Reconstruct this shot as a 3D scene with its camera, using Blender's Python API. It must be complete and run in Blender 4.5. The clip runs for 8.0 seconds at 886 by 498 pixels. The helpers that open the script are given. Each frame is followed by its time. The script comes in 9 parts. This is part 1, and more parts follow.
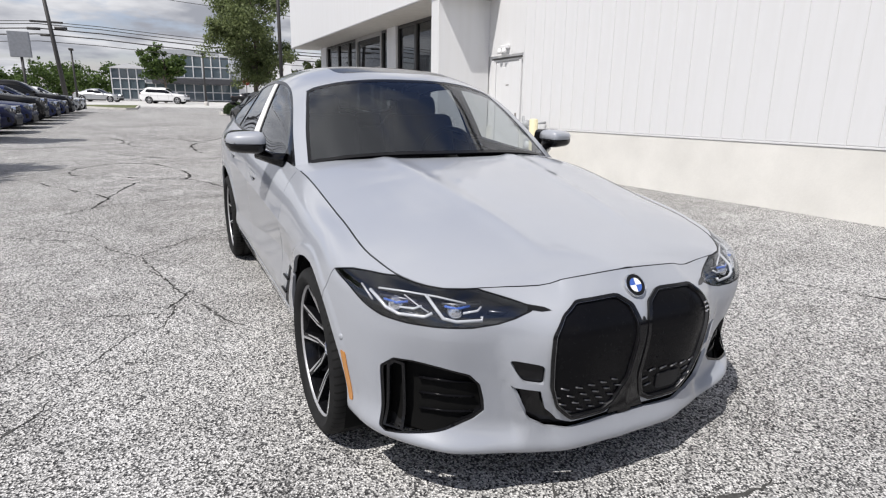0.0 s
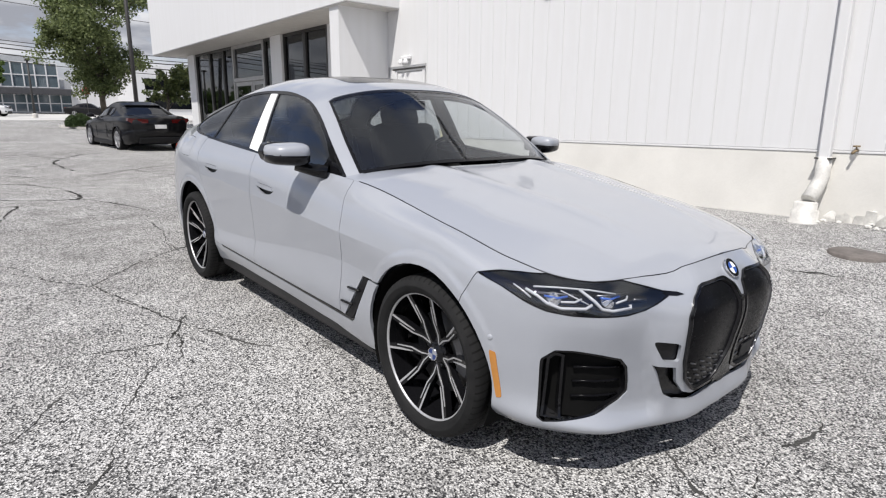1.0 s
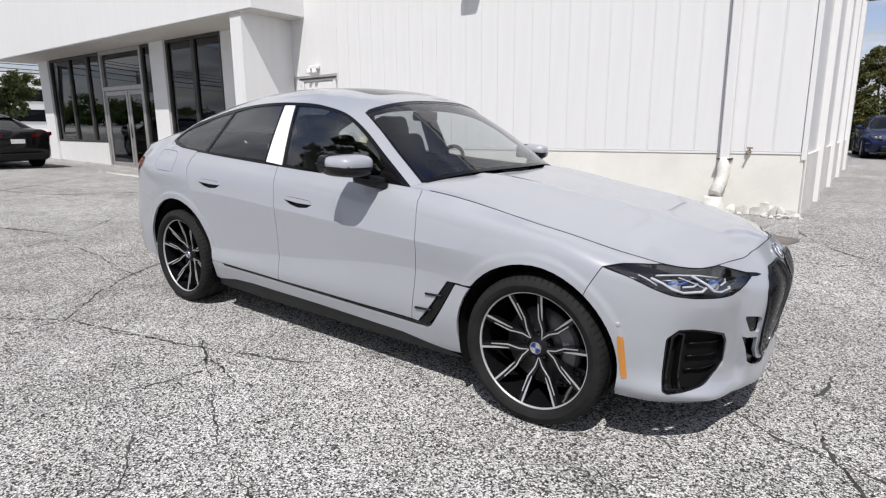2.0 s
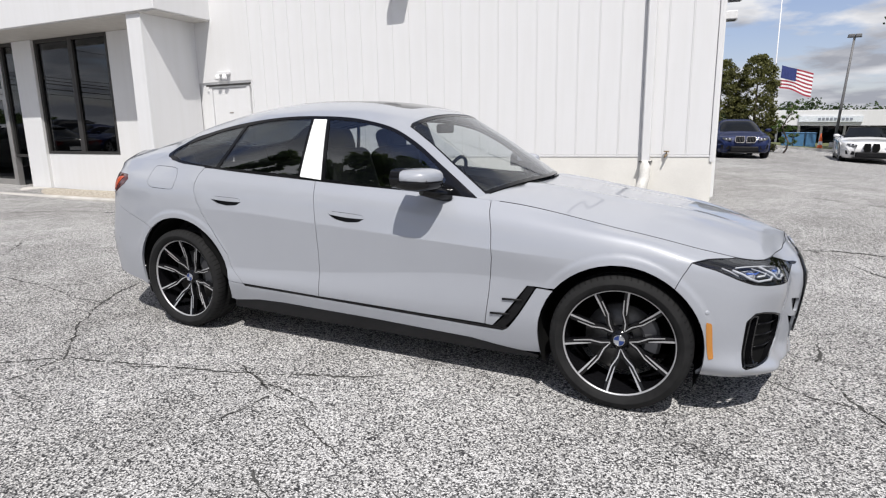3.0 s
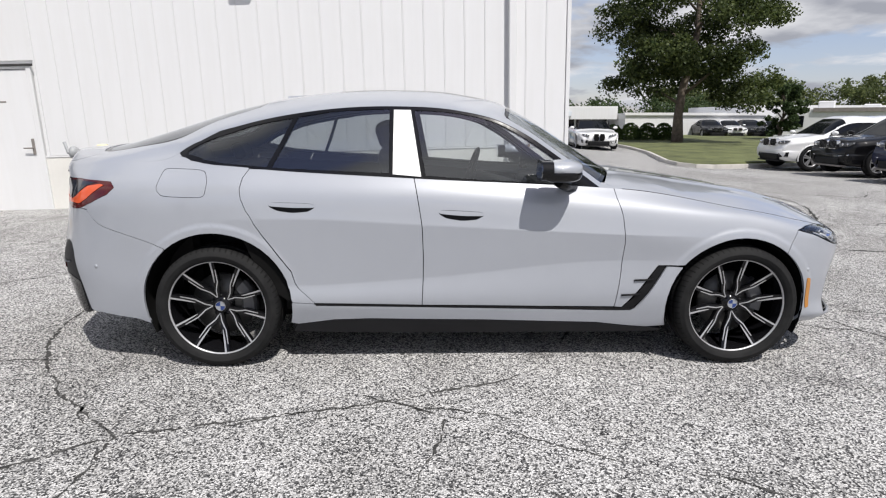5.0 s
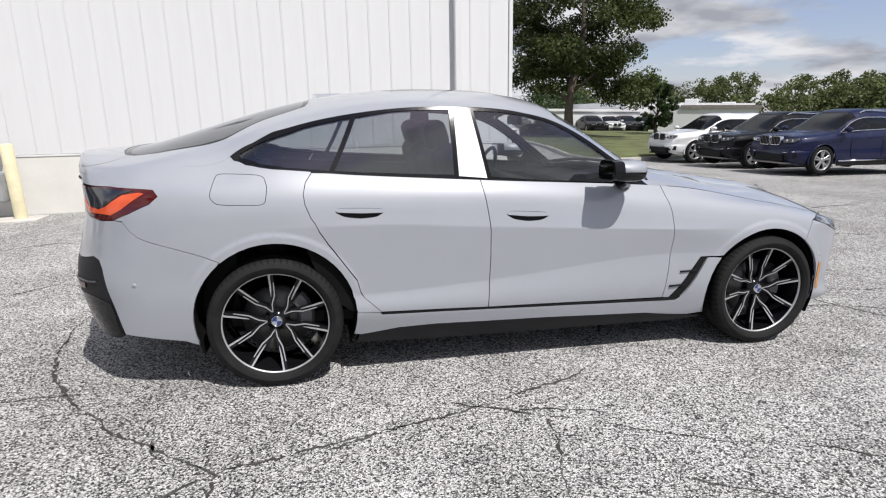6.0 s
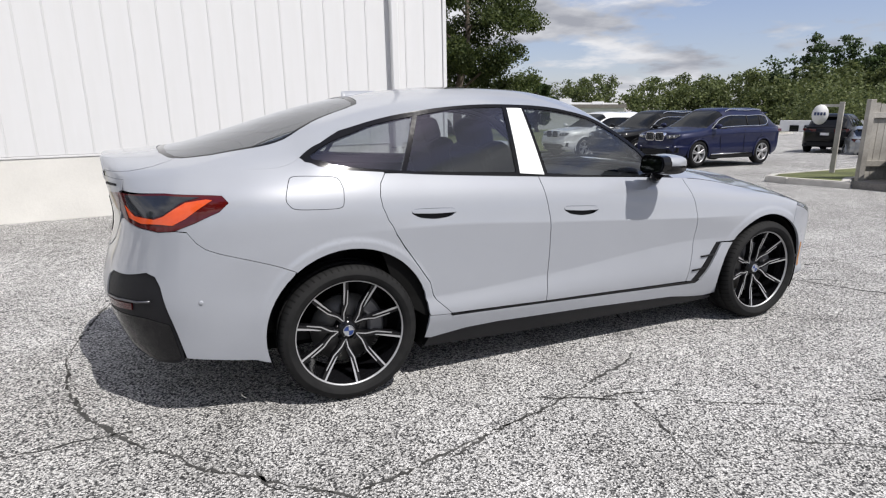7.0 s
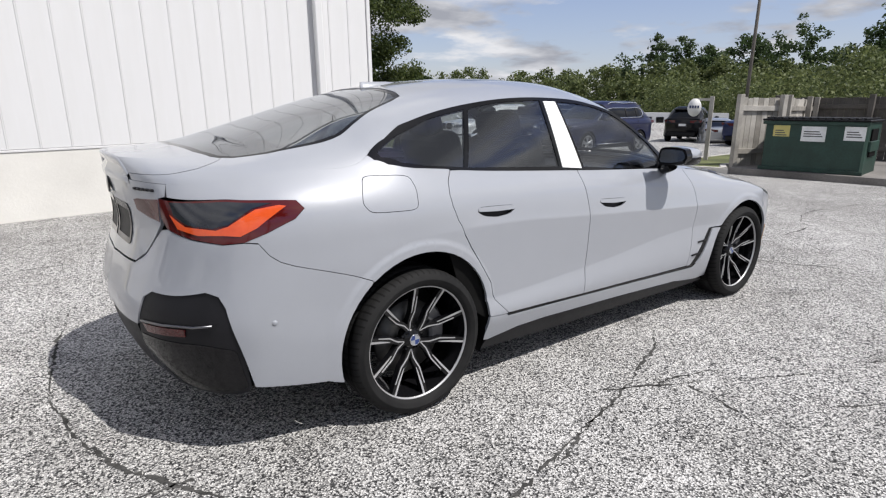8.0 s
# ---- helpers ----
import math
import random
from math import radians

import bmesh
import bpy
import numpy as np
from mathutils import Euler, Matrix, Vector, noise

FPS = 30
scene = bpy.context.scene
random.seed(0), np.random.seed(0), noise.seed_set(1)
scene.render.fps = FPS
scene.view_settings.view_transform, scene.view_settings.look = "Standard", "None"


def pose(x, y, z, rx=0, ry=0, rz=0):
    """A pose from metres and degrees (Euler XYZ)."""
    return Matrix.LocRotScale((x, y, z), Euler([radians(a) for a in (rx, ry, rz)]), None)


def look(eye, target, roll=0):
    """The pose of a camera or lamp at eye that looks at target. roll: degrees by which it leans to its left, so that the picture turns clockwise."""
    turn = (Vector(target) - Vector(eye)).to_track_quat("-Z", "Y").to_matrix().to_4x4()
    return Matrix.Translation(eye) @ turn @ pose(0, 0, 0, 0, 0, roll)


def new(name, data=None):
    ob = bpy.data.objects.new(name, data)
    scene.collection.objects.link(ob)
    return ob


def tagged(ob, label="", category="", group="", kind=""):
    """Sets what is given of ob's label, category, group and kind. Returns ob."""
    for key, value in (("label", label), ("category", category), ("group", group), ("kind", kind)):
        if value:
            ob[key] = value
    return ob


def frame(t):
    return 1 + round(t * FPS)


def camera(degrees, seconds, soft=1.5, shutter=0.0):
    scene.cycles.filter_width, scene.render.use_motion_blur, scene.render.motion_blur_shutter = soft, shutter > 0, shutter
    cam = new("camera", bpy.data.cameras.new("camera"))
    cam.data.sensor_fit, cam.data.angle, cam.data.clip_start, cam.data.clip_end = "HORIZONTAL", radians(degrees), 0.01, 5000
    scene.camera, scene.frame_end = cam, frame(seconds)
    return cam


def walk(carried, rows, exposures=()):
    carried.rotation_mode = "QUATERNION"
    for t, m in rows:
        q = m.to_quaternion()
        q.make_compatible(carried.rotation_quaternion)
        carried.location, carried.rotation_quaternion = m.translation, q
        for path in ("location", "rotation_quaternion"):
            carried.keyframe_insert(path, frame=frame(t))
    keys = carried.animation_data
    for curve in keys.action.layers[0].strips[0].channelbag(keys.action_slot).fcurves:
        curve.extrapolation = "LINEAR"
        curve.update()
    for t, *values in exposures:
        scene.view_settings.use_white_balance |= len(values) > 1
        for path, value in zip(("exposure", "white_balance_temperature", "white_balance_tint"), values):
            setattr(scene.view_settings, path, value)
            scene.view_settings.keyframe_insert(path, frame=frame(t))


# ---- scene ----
cam = camera(75.7, 8.0, 1.2)
PATH = [
    (0, (3.55, -1.386, 1.334), (1.818, -0.528, 0.82), 1.3),
    (0.5, (3.334, -1.796, 1.327), (1.714, -0.732, 0.833), 1.2),
    (1, (3.121, -2.227, 1.315), (1.633, -0.978, 0.841), 1.0),
    (1.5, (2.842, -2.613, 1.301), (1.504, -1.199, 0.844), 0.8),
    (2, (2.518, -2.985, 1.312), (1.344, -1.426, 0.873), 0.5),
    (2.2, (2.375, -3.155, 1.323), (1.272, -1.544, 0.891), 0.5),
    (3.5, (1.281, -3.722, 1.361), (0.666, -1.866, 0.936), -0.2),
    (4, (0.799, -3.829, 1.348), (0.391, -1.919, 0.915), -0.3),
    (4.5, (0.293, -3.908, 1.338), (0.097, -1.967, 0.897), -0.3),
    (5.8, (-1.025, -3.773, 1.342), (-0.674, -1.853, 0.905), 0.3),
    (6, (-1.18, -3.737, 1.366), (-0.769, -1.834, 0.911), 0.2),
    (6.5, (-1.642, -3.584, 1.362), (-1.03, -1.735, 0.91), 0.2),
    (7, (-2.085, -3.42, 1.357), (-1.283, -1.646, 0.9), 0.1),
    (7.5, (-2.453, -3.162, 1.344), (-1.463, -1.488, 0.877), 0.3),
    (8, (-2.777, -2.859, 1.362), (-1.61, -1.307, 0.879), 0.3),
]
EXPOSURES = [(0.0, -0.09), (3.5, -0.09), (6.0, -0.06), (8.0, -0.06)]
walk(cam, [(t, look(*p)) for t, *p in PATH], EXPOSURES)

from mathutils.geometry import delaunay_2d_cdt

# ---------------------------------------------------------------- world, sun
SUN_DIR = Vector((0.27, -0.57, 1.0)).normalized()      # towards the sun
SUN_EL = math.asin(SUN_DIR.z)
world = bpy.data.worlds.new("world")
scene.world = world
world.use_nodes = True


def build_world():
    nt = world.node_tree
    nt.nodes.clear()
    N, L = nt.nodes.new, nt.links.new
    out, bg, sky = N("ShaderNodeOutputWorld"), N("ShaderNodeBackground"), N("ShaderNodeTexSky")
    sky.sky_type = "NISHITA"
    sky.sun_disc = False
    sky.sun_elevation = SUN_EL
    sky.sun_rotation = math.atan2(SUN_DIR.x, SUN_DIR.y)
    sky.air_density, sky.dust_density, sky.ozone_density = 1.0, 0.6, 3.0
    # broken cumulus cloud, thicker to the west
    tc, sep = N("ShaderNodeTexCoord"), N("ShaderNodeSeparateXYZ")
    L(tc.outputs["Generated"], sep.inputs[0])
    up = N("ShaderNodeMath"); up.operation = "MAXIMUM"; up.inputs[1].default_value = 0.0
    L(sep.outputs["Z"], up.inputs[0])
    off = N("ShaderNodeMath"); off.operation = "ADD"; off.inputs[1].default_value = 0.17
    L(up.outputs[0], off.inputs[0])
    com = N("ShaderNodeVectorMath"); com.operation = "DIVIDE"
    trip = N("ShaderNodeCombineXYZ")
    for k in ("X", "Y", "Z"):
        L(off.outputs[0], trip.inputs[k])
    L(tc.outputs["Generated"], com.inputs[0]); L(trip.outputs[0], com.inputs[1])
    no = N("ShaderNodeTexNoise"); no.inputs["Scale"].default_value = 1.15
    no.inputs["Detail"].default_value = 10; no.inputs["Roughness"].default_value = 0.56
    L(com.outputs[0], no.inputs["Vector"])
    west = N("ShaderNodeMath"); west.operation = "MULTIPLY_ADD"; west.inputs[1].default_value = -0.022
    L(sep.outputs["X"], west.inputs[0]); L(no.outputs["Fac"], west.inputs[2])
    cr = N("ShaderNodeValToRGB")
    cr.color_ramp.elements[0].position, cr.color_ramp.elements[1].position = 0.440, 0.530
    L(west.outputs[0], cr.inputs[0])
    n2 = N("ShaderNodeTexNoise"); n2.inputs["Scale"].default_value = 1.7; n2.inputs["Detail"].default_value = 7
    L(com.outputs[0], n2.inputs["Vector"])
    c2 = N("ShaderNodeValToRGB")
    c2.color_ramp.elements[0].position, c2.color_ramp.elements[1].position = 0.40, 0.60
    c2.color_ramp.elements[0].color, c2.color_ramp.elements[1].color = (5.2, 5.4, 6.1, 1), (13.6, 13.6, 13.9, 1)
    L(n2.outputs["Fac"], c2.inputs[0])
    tint = N("ShaderNodeMixRGB"); tint.blend_type = "MULTIPLY"; tint.inputs["Fac"].default_value = 1.0; tint.inputs["Color2"].default_value = (2.00, 1.76, 1.87, 1)
    L(sky.outputs["Color"], tint.inputs["Color1"])
    mix = N("ShaderNodeMixRGB")
    L(cr.outputs["Color"], mix.inputs["Fac"]); L(tint.outputs["Color"], mix.inputs["Color1"]); L(c2.outputs["Color"], mix.inputs["Color2"])
    hz = N("ShaderNodeMapRange"); hz.inputs["From Min"].default_value, hz.inputs["From Max"].default_value = 0.0, 0.30
    hz.inputs["To Min"].default_value, hz.inputs["To Max"].default_value = 0.40, 0.04
    L(sep.outputs["Z"], hz.inputs["Value"])
    haze = N("ShaderNodeMixRGB"); haze.inputs["Color2"].default_value = (6.2, 6.5, 7.5, 1)
    L(hz.outputs[0], haze.inputs["Fac"]); L(mix.outputs["Color"], haze.inputs["Color1"])
    mix = haze
    bg.inputs["Strength"].default_value = 0.072
    L(mix.outputs["Color"], bg.inputs["Color"]); L(bg.outputs[0], out.inputs["Surface"])


build_world()
sun = new("sun", bpy.data.lights.new("sun", "SUN"))
sun.data.energy, sun.data.angle, sun.data.color = 5.0, radians(0.53), (1.0, 0.965, 0.92)
sun.matrix_world = look(SUN_DIR * 50, (0, 0, 0))

# ---------------------------------------------------------------- materials
MATS = {}


def nodes_of(name):
    m = bpy.data.materials.new(name)
    m.use_nodes = True
    nt = m.node_tree
    return m, nt, nt.nodes["Principled BSDF"]


def ramp(nt, fac, stops):
    r = nt.nodes.new("ShaderNodeValToRGB")
    e = r.color_ramp.elements
    while len(e) < len(stops):
        e.new(0.5)
    for el, (p, c) in zip(e, stops):
        el.position = p
        el.color = (*c, 1) if not isinstance(c, float) else (c, c, c, 1)
    nt.links.new(fac, r.inputs[0])
    return r.outputs["Color"]


def noise_of(nt, scale, detail=4, rough=0.55, vec=None, distortion=0.0):
    n = nt.nodes.new("ShaderNodeTexNoise")
    n.inputs["Scale"].default_value, n.inputs["Detail"].default_value, n.inputs["Roughness"].default_value = scale, detail, rough
    n.inputs["Distortion"].default_value = distortion
    if vec is None:
        vec = coords(nt)
    nt.links.new(vec, n.inputs["Vector"])
    return n.outputs["Fac"]


def coords(nt):
    g = nt.nodes.new("ShaderNodeNewGeometry")
    return g.outputs["Position"]


def local(nt):
    g = nt.nodes.new("ShaderNodeTexCoord")
    return g.outputs["Object"]


def mixc(nt, fac, a, b, mode="MIX"):
    m = nt.nodes.new("ShaderNodeMixRGB")
    m.blend_type = mode
    for sock, v in ((m.inputs["Fac"], fac), (m.inputs["Color1"], a), (m.inputs["Color2"], b)):
        if isinstance(v, (int, float)):
            sock.default_value = v if sock.type == "VALUE" else (v, v, v, 1)
        elif isinstance(v, tuple):
            sock.default_value = (*v, 1)
        else:
            nt.links.new(v, sock)
    return m.outputs["Color"]


def bump(nt, bsdf, height, strength=0.3, distance=0.01):
    b = nt.nodes.new("ShaderNodeBump")
    b.inputs["Strength"].default_value, b.inputs["Distance"].default_value = strength, distance
    nt.links.new(height, b.inputs["Height"])
    nt.links.new(b.outputs["Normal"], bsdf.inputs["Normal"])
    return b


def plain(name, base, rough=0.5, metal=0.0, vary=0.12, scale=6.0, fine=60.0, relief=0.0, coat=0.0, random_tint=0.0, spec=0.5):
    """A surface of one base colour, with cloudy and fine variation and a light relief."""
    if name in MATS:
        return MATS[name]
    m, nt, b = nodes_of(name)
    v = local(nt)
    lo = tuple(c * (1 - vary) for c in base)
    hi = tuple(min(1, c * (1 + vary)) for c in base)
    col = ramp(nt, noise_of(nt, scale, 5, vec=v), [(0.3, lo), (0.7, hi)])
    f = noise_of(nt, fine, 3, vec=v)
    col = mixc(nt, vary * 0.8, col, ramp(nt, f, [(0.3, 0.15), (0.7, 0.95)]), "SOFT_LIGHT")
    if random_tint:
        oi = nt.nodes.new("ShaderNodeObjectInfo")
        col = mixc(nt, random_tint, col, ramp(nt, oi.outputs["Random"], [(0.0, 0.1), (1.0, 0.9)]), "SOFT_LIGHT")
    nt.links.new(col, b.inputs["Base Color"])
    nt.links.new(ramp(nt, f, [(0.2, max(0.02, rough - min(0.06, rough * 0.2))), (0.8, min(1.0, rough + min(0.06, rough * 0.2)))]), b.inputs["Roughness"])
    b.inputs["Metallic"].default_value = metal
    b.inputs["Specular IOR Level"].default_value = spec
    b.inputs["Coat Weight"].default_value = coat
    b.inputs["Coat Roughness"].default_value = 0.03
    if relief:
        bump(nt, b, f, 0.35, relief)
    MATS[name] = m
    return m


def glass_mat(name, tint, rough=0.0, ior=1.55):
    """A thin tinted pane: part mirror, part see-through."""
    if name in MATS:
        return MATS[name]
    m, nt, b = nodes_of(name)
    nt.nodes.remove(b)
    out = nt.nodes["Material Output"]
    gl, tr, mx, fr = (nt.nodes.new(k) for k in ("ShaderNodeBsdfGlossy", "ShaderNodeBsdfTransparent", "ShaderNodeMixShader", "ShaderNodeLayerWeight"))
    f0 = 1.7 * ((ior - 1) / (ior + 1)) ** 2
    pw, fm = nt.nodes.new("ShaderNodeMath"), nt.nodes.new("ShaderNodeMath")
    pw.operation, pw.inputs[1].default_value = "POWER", 5.0
    fm.operation, fm.inputs[1].default_value, fm.inputs[2].default_value = "MULTIPLY_ADD", 1 - f0, f0
    gl.inputs["Roughness"].default_value = rough
    gl.inputs["Color"].default_value = (0.95, 0.97, 1.0, 1)
    tr.inputs["Color"].default_value = (*tint, 1)
    fr.inputs["Blend"].default_value = 0.5
    nt.links.new(fr.outputs["Facing"], pw.inputs[0]); nt.links.new(pw.outputs[0], fm.inputs[0])
    nt.links.new(fm.outputs[0], mx.inputs[0]); nt.links.new(tr.outputs[0], mx.inputs[1]); nt.links.new(gl.outputs[0], mx.inputs[2])
    nt.links.new(mx.outputs[0], out.inputs["Surface"])
    MATS[name] = m
    return m


def chip_seal():
    """Weathered parking-lot paving: pale and dark chips in bitumen, worn patches and fine cracks."""
    m, nt, b = nodes_of("chip_seal_paving")
    p = coords(nt)
    vo = nt.nodes.new("ShaderNodeTexVoronoi"); vo.inputs["Scale"].default_value = 140
    nt.links.new(p, vo.inputs["Vector"])
    sep = nt.nodes.new("ShaderNodeSeparateColor"); nt.links.new(vo.outputs["Color"], sep.inputs[0])
    chips = ramp(nt, sep.outputs[0], [(0.0, (0.025, 0.025, 0.027)), (0.27, (0.12, 0.119, 0.12)), (0.47, (0.44, 0.433, 0.422)), (1.0, (0.88, 0.865, 0.84))])
    edge = ramp(nt, vo.outputs["Distance"], [(0.30, 1.0), (0.85, 0.45)])
    col = mixc(nt, 1.0, chips, edge, "MULTIPLY")
    big = noise_of(nt, 0.35, 6, 0.6, p)
    col = mixc(nt, 0.75, col, ramp(nt, big, [(0.32, 0.22), (0.70, 0.72)]), "SOFT_LIGHT")
    mid = noise_of(nt, 2.3, 5, 0.6, p)
    col = mixc(nt, 0.65, col, ramp(nt, mid, [(0.3, 0.25), (0.7, 0.72)]), "SOFT_LIGHT")
    # cracks: the edges of large, wandering cells, broken up by a coarse noise
    w = nt.nodes.new("ShaderNodeTexNoise"); w.inputs["Scale"].default_value = 1.1; w.inputs["Detail"].default_value = 7
    nt.links.new(p, w.inputs["Vector"])
    mv = nt.nodes.new("ShaderNodeMixRGB"); mv.blend_type = "LINEAR_LIGHT"; mv.inputs["Fac"].default_value = 0.55
    nt.links.new(p, mv.inputs["Color1"]); nt.links.new(w.outputs["Color"], mv.inputs["Color2"])
    for scale, core, halo, stain, lo, hi in ((0.45, 0.0030, 0.022, 0.10, 0.05, 0.45), (1.25, 0.0036, 0.022, 0.10, 0.0, 0.40)):
        cv = nt.nodes.new("ShaderNodeTexVoronoi"); cv.feature = "DISTANCE_TO_EDGE"; cv.inputs["Scale"].default_value = scale
        nt.links.new(mv.outputs["Color"], cv.inputs["Vector"])
        line = ramp(nt, cv.outputs["Distance"], [(core * 0.7, 1.0), (core * 1.7, stain), (halo, 0.0)])
        gate = ramp(nt, noise_of(nt, 0.7, 4, 0.6, p), [(0.42, lo), (0.60, 1.0)])
        k = mixc(nt, 1.0, line, gate, "MULTIPLY")
        col = mixc(nt, mixc(nt, 1.0, k, hi, "MULTIPLY"), col, (0.030, 0.030, 0.031))
    nt.links.new(col, b.inputs["Base Color"])
    b.inputs["Roughness"].default_value = 0.9
    b.inputs["Specular IOR Level"].default_value = 0.25
    bump(nt, b, vo.outputs["Distance"], 0.9, 0.006)
    return m


def paint(name, base, flake=0.25, rough=0.32, coat=1.0, spec=0.5):
    """Metallic car paint under a clear coat."""
    if name in MATS:
        return MATS[name]
    m, nt, b = nodes_of(name)
    v = local(nt)
    n = noise_of(nt, 900, 1, vec=v)
    col = mixc(nt, 0.10, base, ramp(nt, n, [(0.35, 0.2), (0.7, 0.95)]), "SOFT_LIGHT")
    dust = noise_of(nt, 2.5, 6, 0.65, v)
    col = mixc(nt, 0.06, col, ramp(nt, dust, [(0.35, 0.3), (0.7, 0.7)]), "SOFT_LIGHT")
    nt.links.new(col, b.inputs["Base Color"])
    b.inputs["Metallic"].default_value = flake
    b.inputs["Specular IOR Level"].default_value = spec
    b.inputs["Roughness"].default_value = rough
    b.inputs["Coat Weight"].default_value = coat
    nt.links.new(ramp(nt, dust, [(0.3, 0.015), (0.75, 0.05)]), b.inputs["Coat Roughness"])
    MATS[name] = m
    return m


def wall_paint():
    """White painted metal and render: faint streaks, chips and grime."""
    m, nt, b = nodes_of("white_wall_paint")
    p = local(nt)
    mp = nt.nodes.new("ShaderNodeMapping"); mp.inputs["Scale"].default_value = (5.0, 5.0, 0.35)
    nt.links.new(p, mp.inputs["Vector"])
    streak = noise_of(nt, 1.3, 6, 0.6, mp.outputs[0])
    col = ramp(nt, streak, [(0.25, (0.665, 0.665, 0.662)), (0.6, (0.695, 0.696, 0.702))])
    chips = ramp(nt, noise_of(nt, 3.7, 9, 0.75, p), [(0.70, 0.0), (0.74, 0.6)])
    col = mixc(nt, chips, col, (0.50, 0.48, 0.44))
    nt.links.new(col, b.inputs["Base Color"])
    b.inputs["Roughness"].default_value = 0.5
    bump(nt, b, noise_of(nt, 30, 4, 0.6, p), 0.2, 0.004)
    return m


def leaf_mat(name, dark, light):
    m, nt, b = nodes_of(name)
    g = nt.nodes.new("ShaderNodeNewGeometry")
    col = ramp(nt, g.outputs["Random Per Island"], [(0.0, dark), (1.0, light)])
    col = mixc(nt, 0.5, col, ramp(nt, noise_of(nt, 0.6, 3, vec=coords(nt)), [(0.3, 0.25), (0.7, 0.75)]), "SOFT_LIGHT")
    nt.links.new(col, b.inputs["Base Color"])
    b.inputs["Roughness"].default_value = 0.55
    b.inputs["Specular IOR Level"].default_value = 0.3
    tl = nt.nodes.new("ShaderNodeBsdfTranslucent")
    nt.links.new(col, tl.inputs["Color"])
    mx = nt.nodes.new("ShaderNodeMixShader"); mx.inputs[0].default_value = 0.38
    nt.links.new(b.outputs[0], mx.inputs[1]); nt.links.new(tl.outputs[0], mx.inputs[2])
    nt.links.new(mx.outputs[0], nt.nodes["Material Output"].inputs["Surface"])
    return m


PAVING = chip_seal()
WALL_PAINT = wall_paint()
CONCRETE = plain("pale_concrete", (0.50, 0.48, 0.45), 0.9, vary=0.18, scale=3, fine=90, relief=0.004)
BASE_PAINT = plain("cream_base_paint", (0.70, 0.685, 0.645), 0.7, vary=0.07, scale=1.6, fine=40, relief=0.004)
GRASS = plain("lawn_grass", (0.10, 0.112, 0.042), 0.95, vary=0.45, scale=0.9, fine=45, relief=0.03)
BLACK_TRIM = plain("black_satin_trim", (0.007, 0.007, 0.008), 0.5, vary=0.15, spec=0.22)
GLOSS_BLACK = plain("gloss_black_plastic", (0.006, 0.006, 0.007), 0.10, vary=0.1, spec=0.32)
RUBBER = plain("tyre_rubber", (0.008, 0.008, 0.009), 0.75, vary=0.2, scale=12, fine=120, relief=0.001, spec=0.2)
DARK_VOID = plain("dark_underbody", (0.006, 0.006, 0.006), 0.9, spec=0.1)
CHROME = plain("bright_chrome", (0.78, 0.78, 0.79), 0.1, metal=1.0, vary=0.04)
VEHICLE_RIM = plain("grey_alloy", (0.40, 0.40, 0.41), 0.35, metal=0.7, vary=0.1)
BARK = plain("tree_bark", (0.13, 0.105, 0.085), 0.95, vary=0.35, scale=5, fine=40, relief=0.02)
WOOD = plain("weathered_fence_wood", (0.33, 0.312, 0.282), 0.9, vary=0.3, scale=2.5, fine=60, relief=0.004, random_tint=0.6)
POLE_METAL = plain("weathered_pole", (0.22, 0.20, 0.185), 0.7, vary=0.2)
DARK_POLE = plain("dark_bronze_pole", (0.035, 0.033, 0.032), 0.6, vary=0.2)
FRAME_DARK = plain("dark_window_frame", (0.05, 0.048, 0.046), 0.45, metal=0.4, vary=0.15)
SHOP_GLASS = glass_mat("shop_glass", (0.28, 0.30, 0.31))
CAR_GLASS = glass_mat("tinted_car_glass", (0.76, 0.79, 0.80), 0.0, 1.68)
PRIVACY_GLASS = glass_mat("rear_door_glass", (0.56, 0.59, 0.60), 0.0, 1.72)
REAR_GLASS = glass_mat("tinted_rear_glass", (0.13, 0.145, 0.15), 0.0, 2.2)
SCREEN_GLASS = glass_mat("windscreen_glass", (0.76, 0.79, 0.79), 0.0, 1.66)
CLEAR_GLASS = glass_mat("clear_lens", (0.92, 0.93, 0.95))
LEAF = leaf_mat("broad_leaf", (0.040, 0.072, 0.018), (0.115, 0.17, 0.045))
LEAF_OLIVE = leaf_mat("olive_leaf", (0.060, 0.066, 0.020), (0.165, 0.165, 0.055))
LEAF_FAR = leaf_mat("far_leaf", (0.056, 0.080, 0.028), (0.165, 0.190, 0.070))
LEAF_SHADE = leaf_mat("shade_tree_leaf", (0.026, 0.044, 0.014), (0.105, 0.130, 0.040))
LEAF_BRIGHT = leaf_mat("young_leaf", (0.095, 0.125, 0.052), (0.240, 0.280, 0.120))
LEAF_DARK = leaf_mat("dark_leaf", (0.028, 0.050, 0.018), (0.07, 0.105, 0.038))

# ---------------------------------------------------------------- mesh helpers


def mesh_ob(name, bm, material=None, parent=None, label="", smooth=False, m=None):
    me = bpy.data.meshes.new(name)
    bm.to_mesh(me)
    bm.free()
    for mt in (material if isinstance(material, (list, tuple)) else [material]):
        if mt:
            me.materials.append(mt)
    if smooth:
        me.polygons.foreach_set("use_smooth", [True] * len(me.polygons))
    ob = new(name, me)
    if m is not None:
        ob.matrix_world = m
    if parent:
        ob.parent = parent
    if label:
        ob["label"] = label
    return ob


def part(name, bm, material, parent, label="", smooth=False, m=None):
    return mesh_ob(name, bm, material, parent, label, smooth, m)


